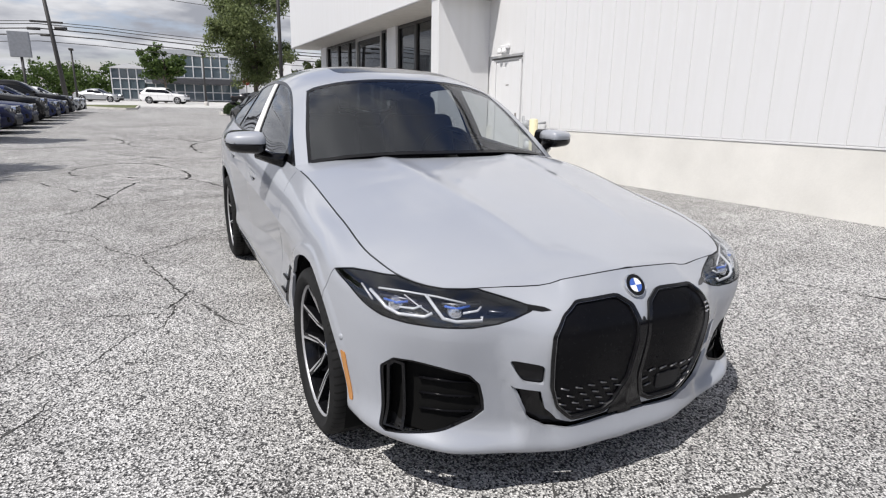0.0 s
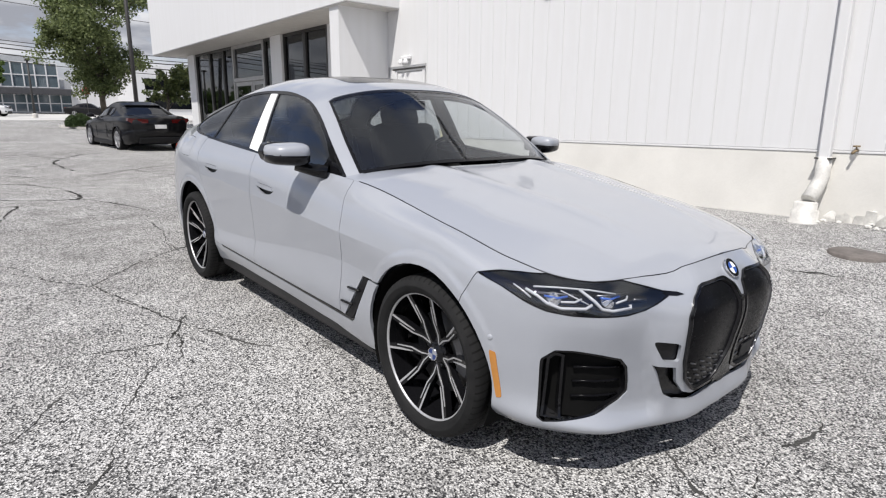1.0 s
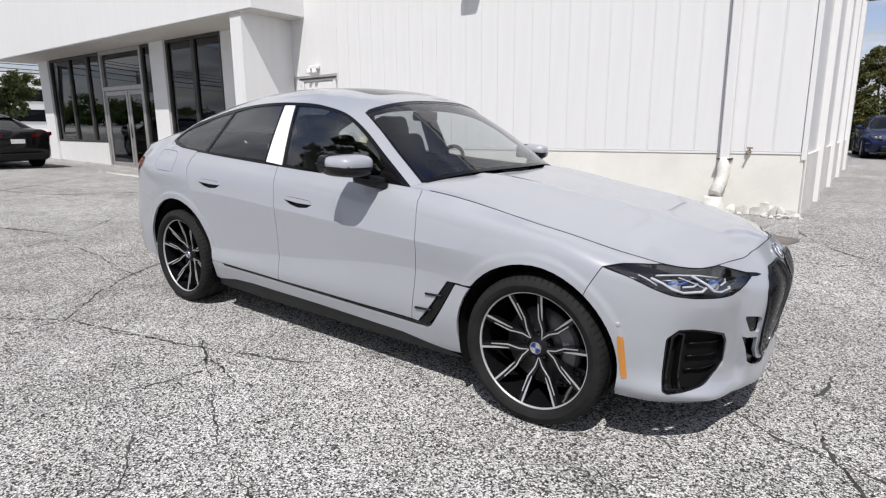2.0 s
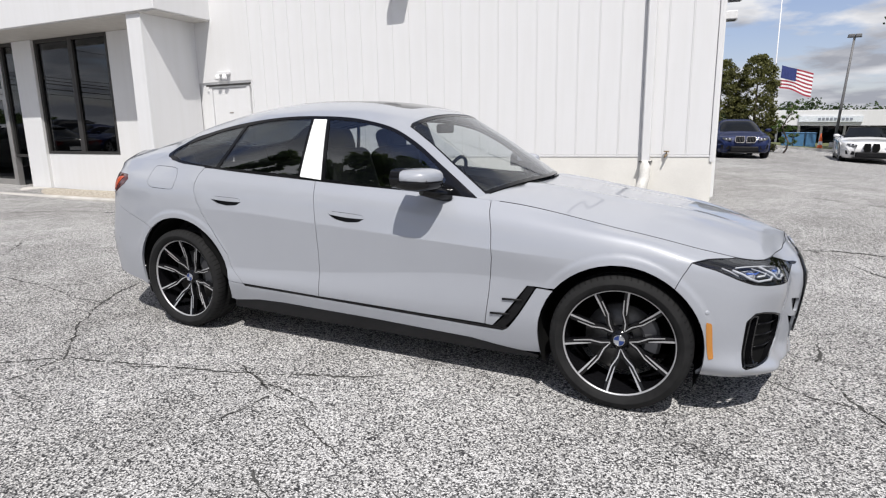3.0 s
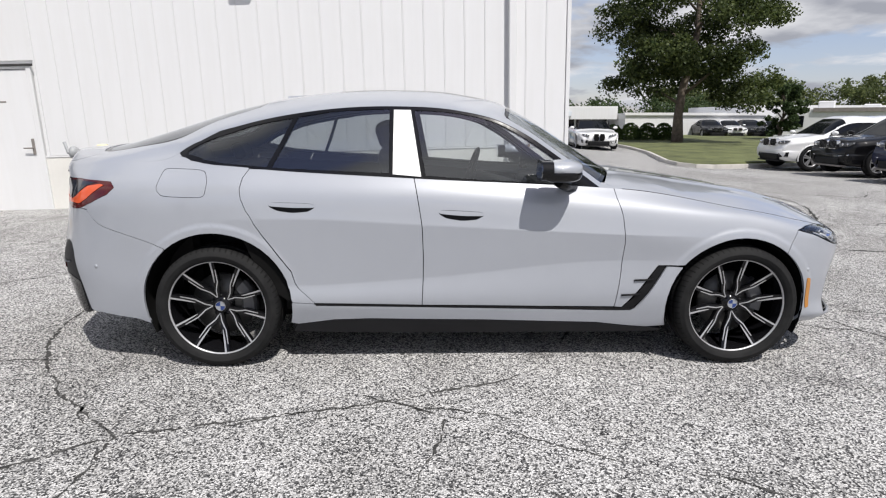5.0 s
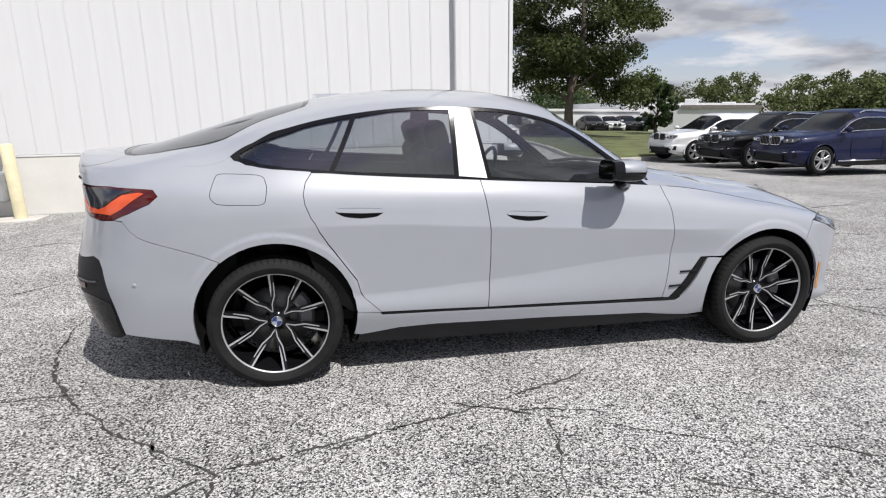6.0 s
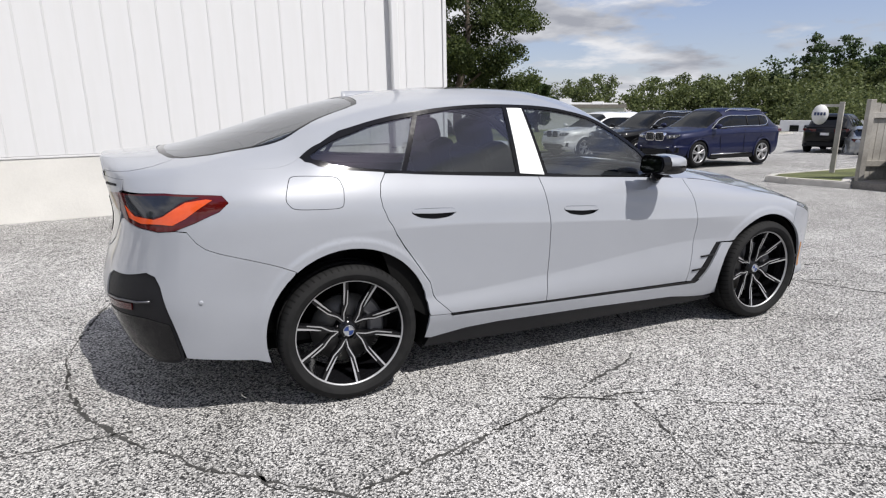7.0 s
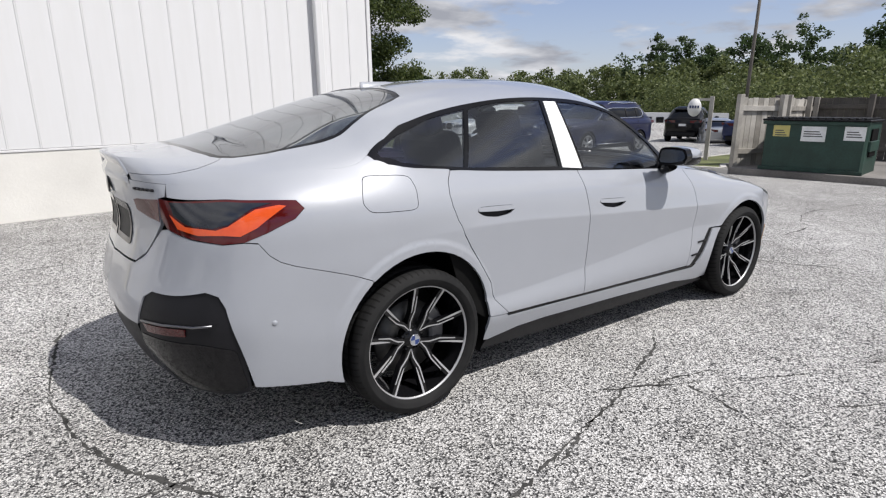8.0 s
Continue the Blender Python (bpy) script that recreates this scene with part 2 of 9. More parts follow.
def empty(name, m=None):
    ob = new(name)
    if m is not None:
        ob.matrix_world = m
    return ob


def box(bm, x0, x1, y0, y1, z0, z1, bevel=0.0, m=None, seg=1):
    r = bmesh.ops.create_cube(bm, size=1.0)
    vs = r["verts"]
    for v in vs:
        v.co = Vector(((x0 + x1) / 2 + v.co.x * (x1 - x0), (y0 + y1) / 2 + v.co.y * (y1 - y0), (z0 + z1) / 2 + v.co.z * (z1 - z0)))
    if bevel:
        es = {e for v in vs for e in v.link_edges}
        g = bmesh.ops.bevel(bm, geom=list(es), offset=bevel, segments=seg, affect="EDGES", profile=0.5)
        vs = list({v for f in g["faces"] for v in f.verts} | {v for v in vs if v.is_valid})
    if m is not None:
        bmesh.ops.transform(bm, matrix=m, verts=vs)
    return vs


def boxed(x0, x1, y0, y1, z0, z1, bevel=0.0, m=None, seg=1):
    bm = bmesh.new()
    box(bm, x0, x1, y0, y1, z0, z1, bevel, m, seg)
    return bm


def tube(bm, pts, radii, seg=10, cap=True):
    """A round tube along points; radii a number or one for each point."""
    pts = [Vector(p) for p in pts]
    if not isinstance(radii, (list, tuple)):
        radii = [radii] * len(pts)
    rings = []
    for i, p in enumerate(pts):
        d = (pts[min(i + 1, len(pts) - 1)] - pts[max(i - 1, 0)]).normalized()
        a = d.orthogonal().normalized() if i == 0 else (a - d * a.dot(d)).normalized()
        b = d.cross(a)
        rings.append([bm.verts.new(p + (a * math.cos(2 * math.pi * k / seg) + b * math.sin(2 * math.pi * k / seg)) * radii[i]) for k in range(seg)])
    for r0, r1 in zip(rings, rings[1:]):
        for k in range(seg):
            f = bm.faces.new((r0[k], r0[(k + 1) % seg], r1[(k + 1) % seg], r1[k]))
            f.smooth = True
    if cap:
        bm.faces.new(rings[0][::-1])
        bm.faces.new(rings[-1])
    return rings


def turned(bm, profile, seg=32, axis="Y", centre=(0, 0, 0), close=False):
    """A turned body: profile rows of (radius, along the axis)."""
    c = Vector(centre)
    rings = []
    for r, h in profile:
        ring = []
        for k in range(seg):
            a = 2 * math.pi * k / seg
            u, w = r * math.cos(a), r * math.sin(a)
            ring.append(bm.verts.new(c + (Vector((u, h, w)) if axis == "Y" else Vector((u, w, h)) if axis == "Z" else Vector((h, u, w)))))
        rings.append(ring)
    if close:
        rings.append(rings[0])
    for r0, r1 in zip(rings, rings[1:]):
        for k in range(seg):
            f = bm.faces.new((r0[k], r0[(k + 1) % seg], r1[(k + 1) % seg], r1[k]))
            f.smooth = True
    return rings


def prism(bm, outline, z0, z1, m=None):
    """A slab over a flat outline of (x, y)."""
    lo = [bm.verts.new((x, y, z0)) for x, y in outline]
    hi = [bm.verts.new((x, y, z1)) for x, y in outline]
    n = len(outline)
    fs = [bm.faces.new(lo[::-1]), bm.faces.new(hi)]
    for i in range(n):
        fs.append(bm.faces.new((lo[i], lo[(i + 1) % n], hi[(i + 1) % n], hi[i])))
    bmesh.ops.recalc_face_normals(bm, faces=fs)
    if m is not None:
        bmesh.ops.transform(bm, matrix=m, verts=lo + hi)
    return lo + hi


def sstep(a, b, x):
    t = min(1.0, max(0.0, (x - a) / (b - a)))
    return t * t * (3 - 2 * t)


def ground_z(x, y):
    wall = min(0.21, max(-0.08, 0.155 + 0.028 * x))
    dip = sstep(4.0, 10.5, x) * (0.16 * sstep(3.5, 8.0, y) + 0.10 * sstep(9.0, 15.0, y)) * (1 - sstep(17.0, 24.0, y))
    return sstep(1.4, 5.0, y) * wall * sstep(9.0, 3.0, x) - dip


# ---------------------------------------------------------------- ground
def build_ground():
    xs = sorted({*[-400, -200, -120, -80, -60, 60, 90, 140, 220, 400], *[-50 + 2 * k for k in range(55)], *[-10 + 0.5 * k for k in range(49)]})
    ys = sorted({*[-400, -200, -100, -60, -40, -30, 80, 120, 200, 400], *[-24 + 2 * k for k in range(48)], *[-1 + 0.4 * k for k in range(24)]})
    bm = bmesh.new()
    g = [[bm.verts.new((x, y, ground_z(x, y))) for y in ys] for x in xs]
    for i in range(len(xs) - 1):
        for j in range(len(ys) - 1):
            f = bm.faces.new((g[i][j], g[i + 1][j], g[i + 1][j + 1], g[i][j + 1]))
            f.smooth = True
    return tagged(mesh_ob("ground", bm, PAVING), "weathered grey chip-seal parking lot with dark cracks", "ground", kind="structure")


GROUND = build_ground()
CRACK_WIDE = plain("wide_open_crack", (0.040, 0.039, 0.037), 0.95, vary=0.5, scale=9, fine=80, spec=0.1)
CRACK = plain("open_crack", (0.055, 0.054, 0.052), 0.95, vary=0.6, scale=9, fine=80, spec=0.1)


def crack(seed, width, *turns):
    """One wandering crack in the paving through a few turning points; it narrows and breaks off here and there."""
    rng = np.random.default_rng(seed)
    p = np.array(turns, float)
    k = np.concatenate([[0], np.cumsum(np.hypot(*np.diff(p, axis=0).T))])
    n = max(8, int(k[-1] / 0.022))
    q = np.linspace(0, k[-1], n)
    x, y = hermite(k, p[:, 0], q, False), hermite(k, p[:, 1], q, False)
    wob = np.cumsum(rng.normal(size=(2, n)), axis=1) * 0.006
    wob -= np.linspace(0, 1, n) * wob[:, -1:]
    x, y = x + wob[0] + rng.normal(size=n) * 0.003, y + wob[1] + rng.normal(size=n) * 0.003
    slow = np.interp(q, np.arange(0, k[-1] + 0.3, 0.22), rng.random(len(np.arange(0, k[-1] + 0.3, 0.22))))
    w = width * np.clip(slow * 1.5 - 0.10, 0.16, 1.2) * (0.3 + 1.3 * rng.random(n)) * (rng.random(n) > (0.10 if width < 0.019 else 0.03)) * (1.0 if width < 0.019 else 1.5)
    d = np.stack([np.gradient(x), np.gradient(y)], 1)
    d /= np.maximum(np.linalg.norm(d, axis=1, keepdims=True), 1e-6)
    bm = bmesh.new()
    prev = None
    for i in range(n):
        e = Vector((-d[i, 1], d[i, 0], 0)) * w[i] * 0.5
        c = Vector((x[i], y[i], ground_z(x[i], y[i]) + 0.002))
        row = (bm.verts.new(c + e), bm.verts.new(c - e))
        if prev and w[i] + w[i - 1] > 0.002:
            bm.faces.new((prev[0], prev[1], row[1], row[0]))
        prev = row
    bmesh.ops.recalc_face_normals(bm, faces=bm.faces)
    part("crack", bm, CRACK if width < 0.019 else CRACK_WIDE, GROUND)


# ---------------------------------------------------------------- buildings
WALL_Y = 5.09
LEAN = Matrix.Translation((-2, 0, 0)) @ Matrix.Rotation(-0.022, 4, "Y") @ Matrix.Translation((2, 0, 0))
LEAN_SHOP = Matrix.Translation((-7, 0, -0.1)) @ Matrix.Rotation(-0.013, 4, "Y") @ Matrix.Translation((7, 0, 0))


def structure(name, bm, mat, label, category, smooth=False, m=LEAN):
    return tagged(mesh_ob(name, bm, mat, smooth=smooth, m=m), label, category, kind="structure")


def build_hall():
    # tall sheet-metal hall: a rendered base, a drip ledge, and standing-seam panels above
    base = structure("wall_base", boxed(-7.9, 1.83, WALL_Y, WALL_Y + 0.25, -0.4, 0.865), BASE_PAINT, "cream painted masonry base of the hall, stained near the ground", "wall")
    part("drip_ledge", boxed(-7.4, 1.85, WALL_Y - 0.010, WALL_Y + 0.05, 0.868, 0.892, 0.003), WALL_PAINT, base)
    back = structure("wall_hall", boxed(-7.9, 1.80, WALL_Y + 0.03, WALL_Y + 0.25, 0.869, 7.5), WALL_PAINT, "tall white sheet-metal hall wall with vertical standing seams", "wall")
    # panels
    w = 0.305
    bm = bmesh.new()
    box(bm, 0, w - 0.012, 0.0, 0.025, 0, 6.55, 0.006)
    me = bpy.data.meshes.new("panel"); bm.to_mesh(me); bm.free(); me.materials.append(WALL_PAINT)
    bm = bmesh.new()
    box(bm, -0.007, 0.007, -0.005, 0.022, 0, 6.55, 0.002)
    ms = bpy.data.meshes.new("seam_rib"); bm.to_mesh(ms); bm.free(); ms.materials.append(WALL_PAINT)
    x = 1.80
    while x > -6.0:
        x -= w
        ob = new("panel", me); ob.parent = back; ob.location = (x + 0.006, WALL_Y, 0.895)
        ob = new("seam_rib", ms); ob.parent = back; ob.location = (x, WALL_Y, 0.895)
    ob = new("panel", bpy.data.meshes.new("panel"))
    bm = boxed(-7.9, x, WALL_Y, WALL_Y + 0.028, 2.30, 7.4); bm.to_mesh(ob.data); bm.free(); ob.data.materials.append(WALL_PAINT); ob.parent = back
    ob = new("panel", bpy.data.meshes.new("panel"))
    bm = boxed(-6.16, x, WALL_Y, WALL_Y + 0.028, 0.895, 2.296); bm.to_mesh(ob.data); bm.free(); ob.data.materials.append(WALL_PAINT); ob.parent = back
    part("corner_trim", boxed(1.80, 1.86, WALL_Y - 0.02, WALL_Y + 0.06, 0.80, 7.45, 0.006), WALL_PAINT, back)
    end = structure("wall_hall_end", boxed(1.62, 1.80, WALL_Y + 0.25, 15.2, -0.3, 7.5), WALL_PAINT, "white end wall of the sheet-metal hall", "wall")
    for y0 in (6.9, 9.4, 11.9, 14.4):
        part("pilaster", boxed(1.80, 1.90, y0, y0 + 0.35, -0.3, 7.45, 0.01), WALL_PAINT, end)
    part("end_base", boxed(1.802, 1.84, WALL_Y + 0.26, 15.1, -0.3, 0.86), BASE_PAINT, end)
    structure("roof_hall", boxed(-8.0, 1.95, WALL_Y - 0.1, 15.3, 7.5, 7.7), WALL_PAINT, "flat white roof edge of the hall", "roof")
    structure("wall_hall_back", boxed(-26, 1.6, 15.0, 15.2, -0.3, 7.5), WALL_PAINT, "plain white back wall of the hall", "wall")
    # side door
    d = tagged(empty("door_1", LEAN), "closed white steel side door with a grey frame", "door", kind="structure")
    part("door_leaf", boxed(-7.13, -6.27, WALL_Y - 0.012, WALL_Y + 0.03, 0.02, 2.17, 0.004), WALL_PAINT, d)
    fr = bmesh.new()
    box(fr, -7.21, -7.14, WALL_Y - 0.03, WALL_Y + 0.03, 0.0, 2.24, 0.004)
    box(fr, -6.26, -6.19, WALL_Y - 0.03, WALL_Y + 0.03, 0.0, 2.24, 0.004)
    box(fr, -7.139, -6.261, WALL_Y - 0.03, WALL_Y + 0.03, 2.18, 2.24, 0.004)
    part("door_frame", fr, WALL_PAINT, d)
    part("drip_cap", boxed(-7.26, -6.14, WALL_Y - 0.05, WALL_Y - 0.031, 2.215, 2.25, 0.003), FRAME_DARK, d)
    hb = bmesh.new()
    box(hb, -6.36, -6.32, WALL_Y - 0.03, WALL_Y - 0.012, 0.92, 1.16, 0.004)
    tube(hb, [(-6.34, WALL_Y - 0.02, 1.02), (-6.34, WALL_Y - 0.07, 1.02), (-6.46, WALL_Y - 0.07, 1.02)], 0.011, 8)
    part("door_handle", hb, POLE_METAL, d, "dark lever handle and lock plate")
    part("peep_plate", boxed(-6.74, -6.64, WALL_Y - 0.017, WALL_Y - 0.0125, 1.70, 1.72), POLE_METAL, d)


def build_fin_and_canopy():
    fin = bmesh.new()
    v = prism(fin, [(-7.86, 3.90), (-7.50, 3.90), (-7.50, WALL_Y), (-7.86, WALL_Y)], -0.25, 3.42)
    structure("wall_fin", fin, WALL_PAINT, "white rendered wing wall under the canopy", "wall", m=LEAN_SHOP)
    can = bmesh.new()
    box(can, -21.4, -7.08, 3.84, 5.6, 3.425, 5.4, 0.01)
    structure("canopy", can, WALL_PAINT, "deep white canopy fascia over the showroom windows", "canopy", m=LEAN_SHOP)
    sof = boxed(-21.38, -7.10, 3.86, 5.5, 3.405, 3.424)
    structure("soffit", sof, plain("soffit_paint", (0.55, 0.53, 0.50), 0.8, vary=0.06), "beige soffit boards under the canopy", "soffit", m=LEAN_SHOP)
    y = 4.95
    w = bmesh.new()
    box(w, -20.5, -19.75, y - 0.12, y + 0.15, -0.2, 3.40)
    structure("wall_pier_end", w, WALL_PAINT, "white end pier of the showroom front", "wall", m=LEAN_SHOP)
    structure("wall_pier_mid", boxed(-12.95, -12.25, y - 0.12, y + 0.15, -0.2, 3.40), WALL_PAINT, "white pier beside the showroom door", "wall", m=LEAN_SHOP)
    structure("wall_sill_left", boxed(-19.75, -16.05, y - 0.05, y + 0.15, -0.2, 0.80), WALL_PAINT, "white low wall below the showroom windows", "wall", m=LEAN_SHOP)
    structure("wall_sill_right", boxed(-12.25, -9.8, y - 0.05, y + 0.15, -0.2, 0.88), WALL_PAINT, "white low wall below the showroom windows", "wall", m=LEAN_SHOP)
    structure("wall_front_right", boxed(-9.8, -7.86, y - 0.05, y + 0.15, -0.2, 3.40), WALL_PAINT, "plain white wall between window and wing wall", "wall", m=LEAN_SHOP)
    # the room's dimness is put into the back wall's dark colour
    structure("wall_showroom_back", boxed(-20.6, -7.9, 9.5, 9.7, -0.2, 3.4), plain("dim_painted_wall", (0.12, 0.115, 0.11), 0.8), "back wall of the showroom, its dimness put into a dark colour", "wall", m=LEAN_SHOP)
    structure("wall_showroom_side", boxed(-20.6, -20.45, 5.1, 9.5, -0.2, 3.4), WALL_PAINT, "side wall of the showroom", "wall", m=LEAN_SHOP)
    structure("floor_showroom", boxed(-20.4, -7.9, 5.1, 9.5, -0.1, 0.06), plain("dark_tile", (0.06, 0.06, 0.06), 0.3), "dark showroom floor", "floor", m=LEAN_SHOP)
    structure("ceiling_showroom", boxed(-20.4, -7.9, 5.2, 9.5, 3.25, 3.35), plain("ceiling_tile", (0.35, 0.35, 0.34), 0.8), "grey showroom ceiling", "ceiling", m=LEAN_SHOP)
    # glazing bays between mullions
    n = 0
    for bays, z0, top in (([-19.75, -18.25, -16.95, -16.05], 0.80, 3.40), ([-12.25, -11.0, -9.8], 0.88, 3.40), ([-13.55, -12.95], 0.80, 3.40)):
        for a, b in zip(bays, bays[1:]):
            n += 1
            wd = tagged(empty("window_%d" % n, LEAN_SHOP), "tall dark-framed showroom window, reflecting the lot", "window", kind="structure")
            fr = bmesh.new()
            box(fr, a, a + 0.07, y - 0.06, y + 0.05, z0, top, 0.004)
            box(fr, b - 0.07, b, y - 0.06, y + 0.05, z0, top, 0.004)
            box(fr, a + 0.071, b - 0.071, y - 0.06, y + 0.05, z0, z0 + 0.06, 0.004)
            box(fr, a + 0.071, b - 0.071, y - 0.06, y + 0.05, top - 0.07, top, 0.004)
            part("window_frame", fr, FRAME_DARK, wd)
            part("pane", boxed(a + 0.07, b - 0.07, y - 0.01, y - 0.002, z0 + 0.06, top - 0.07), SHOP_GLASS, wd)
    # double entrance door with a transom light
    a, b = -16.04, -13.56
    d = tagged(empty("door_2", LEAN_SHOP), "closed glass entrance door with pale metal frame", "door", kind="structure")
    al = plain("pale_aluminium", (0.42, 0.41, 0.40), 0.4, metal=0.6, vary=0.1)
    fr = bmesh.new()
    box(fr, a, a + 0.09, y - 0.08, y + 0.06, 0.0, 3.40, 0.005)
    box(fr, b - 0.09, b, y - 0.08, y + 0.06, 0.0, 3.40, 0.005)
    box(fr, a + 0.091, b - 0.091, y - 0.08, y + 0.06, 2.28, 2.40, 0.005)
    box(fr, a + 0.091, b - 0.091, y - 0.08, y + 0.06, 3.30, 3.40, 0.005)
    part("door_frame", fr, al, d)
    part("transom_pane", boxed(a + 0.09, b - 0.09, y - 0.01, y, 2.40, 3.30), SHOP_GLASS, d)
    mid = -14.55
    for p, q in ((a + 0.10, mid - 0.02), (mid + 0.02, b - 0.10)):
        lf = bmesh.new()
        box(lf, p, p + 0.1, y - 0.05, y, 0.03, 2.27, 0.005)
        box(lf, q - 0.1, q, y - 0.05, y, 0.03, 2.27, 0.005)
        box(lf, p + 0.101, q - 0.101, y - 0.05, y, 0.03, 0.25, 0.005)
        box(lf, p + 0.101, q - 0.101, y - 0.05, y, 2.15, 2.27, 0.005)
        part("door_leaf", lf, al, d)
        part("pane", boxed(p + 0.1, q - 0.1, y - 0.03, y - 0.022, 0.25, 2.15), SHOP_GLASS, d)
        tube_b = bmesh.new()
        tube(tube_b, [(mid + (0.09 if p > mid else -0.09), y - 0.09, 0.95), (mid + (0.09 if p > mid else -0.09), y - 0.09, 1.35)], 0.016, 8)
        part("pull_handle", tube_b, DARK_POLE, d)
    # kerbed strip along the front
    k = bmesh.new()
    box(k, -21.5, -7.87, 3.45, 3.60, -0.15, 0.13, 0.02)
    structure("kerb_front", k, CONCRETE, "pale concrete kerb along the showroom front", "kerb", m=LEAN_SHOP)
    structure("planting_bed", boxed(-12.2, -7.88, 3.61, 4.80, -0.2, 0.09), plain("pea_gravel", (0.38, 0.34, 0.28), 0.95, vary=0.5, scale=20, fine=60, relief=0.02), "bed of tan gravel below the windows", "planting bed", m=LEAN_SHOP)
    structure("pavement", boxed(-21.4, -12.21, 3.61, 4.80, -0.2, 0.10), CONCRETE, "pale concrete walkway by the showroom door", "pavement", m=LEAN_SHOP)


AGED_WHITE = plain("aged_white_plastic", (0.58, 0.57, 0.54), 0.6, vary=0.2, scale=9, fine=50)


def build_downpipe():
    dp = tagged(empty("downpipe", LEAN), "white rectangular rainwater downpipe with an elbow into a round drain", "downpipe")
    x = 0.98
    part("pipe", boxed(x - 0.055, x + 0.055, WALL_Y - 0.13, WALL_Y - 0.03, 0.80, 7.3, 0.012), WALL_PAINT, dp)
    bm = bmesh.new()
    tube(bm, [(x, WALL_Y - 0.08, 0.82), (x, WALL_Y - 0.08, 0.60), (x - 0.03, WALL_Y - 0.14, 0.46), (x - 0.05, WALL_Y - 0.24, 0.36)], [0.075, 0.075, 0.08, 0.08], 12)
    part("elbow", bm, AGED_WHITE, dp, "grimy white elbow")
    bm = bmesh.new()
    turned(bm, [(0.001, 0.34), (0.10, 0.34), (0.115, 0.33), (0.115, 0.25), (0.135, 0.245), (0.135, 0.14), (0.155, 0.13), (0.155, 0.05)], 20, "Z", (x - 0.06, WALL_Y - 0.27, 0.0))
    part("drain_boot", bm, AGED_WHITE, dp, "round white drain collar")
    part("bracket", boxed(x - 0.085, x + 0.085, WALL_Y - 0.14, WALL_Y - 0.002, 0.80, 0.815), DARK_POLE, dp)
    tp = tagged(empty("tap", LEAN), "rusty outdoor tap standing out of the wall", "tap")
    bm = bmesh.new()
    tube(bm, [(1.25, WALL_Y + 0.02, 0.90), (1.25, WALL_Y - 0.06, 0.90), (1.23, WALL_Y - 0.10, 0.87)], 0.014, 8)
    part("spout", bm, plain("rusty_brass", (0.22, 0.16, 0.09), 0.7), tp)
    bm = bmesh.new()
    turned(bm, [(0.001, -0.008), (0.035, -0.008), (0.035, 0.008), (0.001, 0.008)], 12, "Z", (1.25, WALL_Y - 0.05, 0.945))
    tube(bm, [(1.25, WALL_Y - 0.05, 0.905), (1.25, WALL_Y - 0.05, 0.945)], 0.008, 6)
    part("hand_wheel", bm, plain("rusty_brass", (0.22, 0.16, 0.09), 0.7), tp)


def build_wall_lamp():
    lp = tagged(empty("emergency_light", LEAN), "white twin-head emergency light above the side door", "wall lamp")
    x, z, y = -6.79, 2.42, WALL_Y
    part("housing", boxed(x - 0.15, x + 0.15, y - 0.07, y - 0.002, z - 0.005, z + 0.065, 0.012), WALL_PAINT, lp)
    for s in (-1, 1):
        bm = bmesh.new()
        turned(bm, [(0.001, 0.05), (0.03, 0.05), (0.05, 0.0), (0.055, -0.04), (0.05, -0.045), (0.001, -0.03)], 14, "Z", (x + s * 0.085, y - 0.11, z - 0.05))
        part("lamp_head", bm, WALL_PAINT, lp)
    fl = tagged(empty("floodlight", LEAN), "white box floodlight high on the hall wall", "wall lamp")
    x, z = -2.87, 3.58
    part("housing", boxed(x - 0.16, x + 0.16, y - 0.30, y - 0.03, z - 0.07, z + 0.10, 0.02), WALL_PAINT, fl)
    part("arm", boxed(x - 0.04, x + 0.04, y - 0.06, y - 0.002, z - 0.03, z + 0.05), POLE_METAL, fl)


def build_end_lights():
    """Box floodlights along the end wall; each throws a long slanting shadow."""
    for y in (7.9, 10.4, 12.9):
        lp = tagged(empty("floodlight", pose(1.80, y, 4.0)), "white box floodlight high on the end wall", "wall lamp", "floodlights on the end wall")
        part("housing", boxed(0.02, 0.34, -0.17, 0.17, -0.08, 0.12, 0.02), WALL_PAINT, lp)
        part("lens", boxed(0.05, 0.30, -0.14, 0.14, -0.095, -0.082), LENS_DARK, lp)


LENS_DARK = plain("dark_lamp_lens", (0.10, 0.10, 0.10), 0.2)


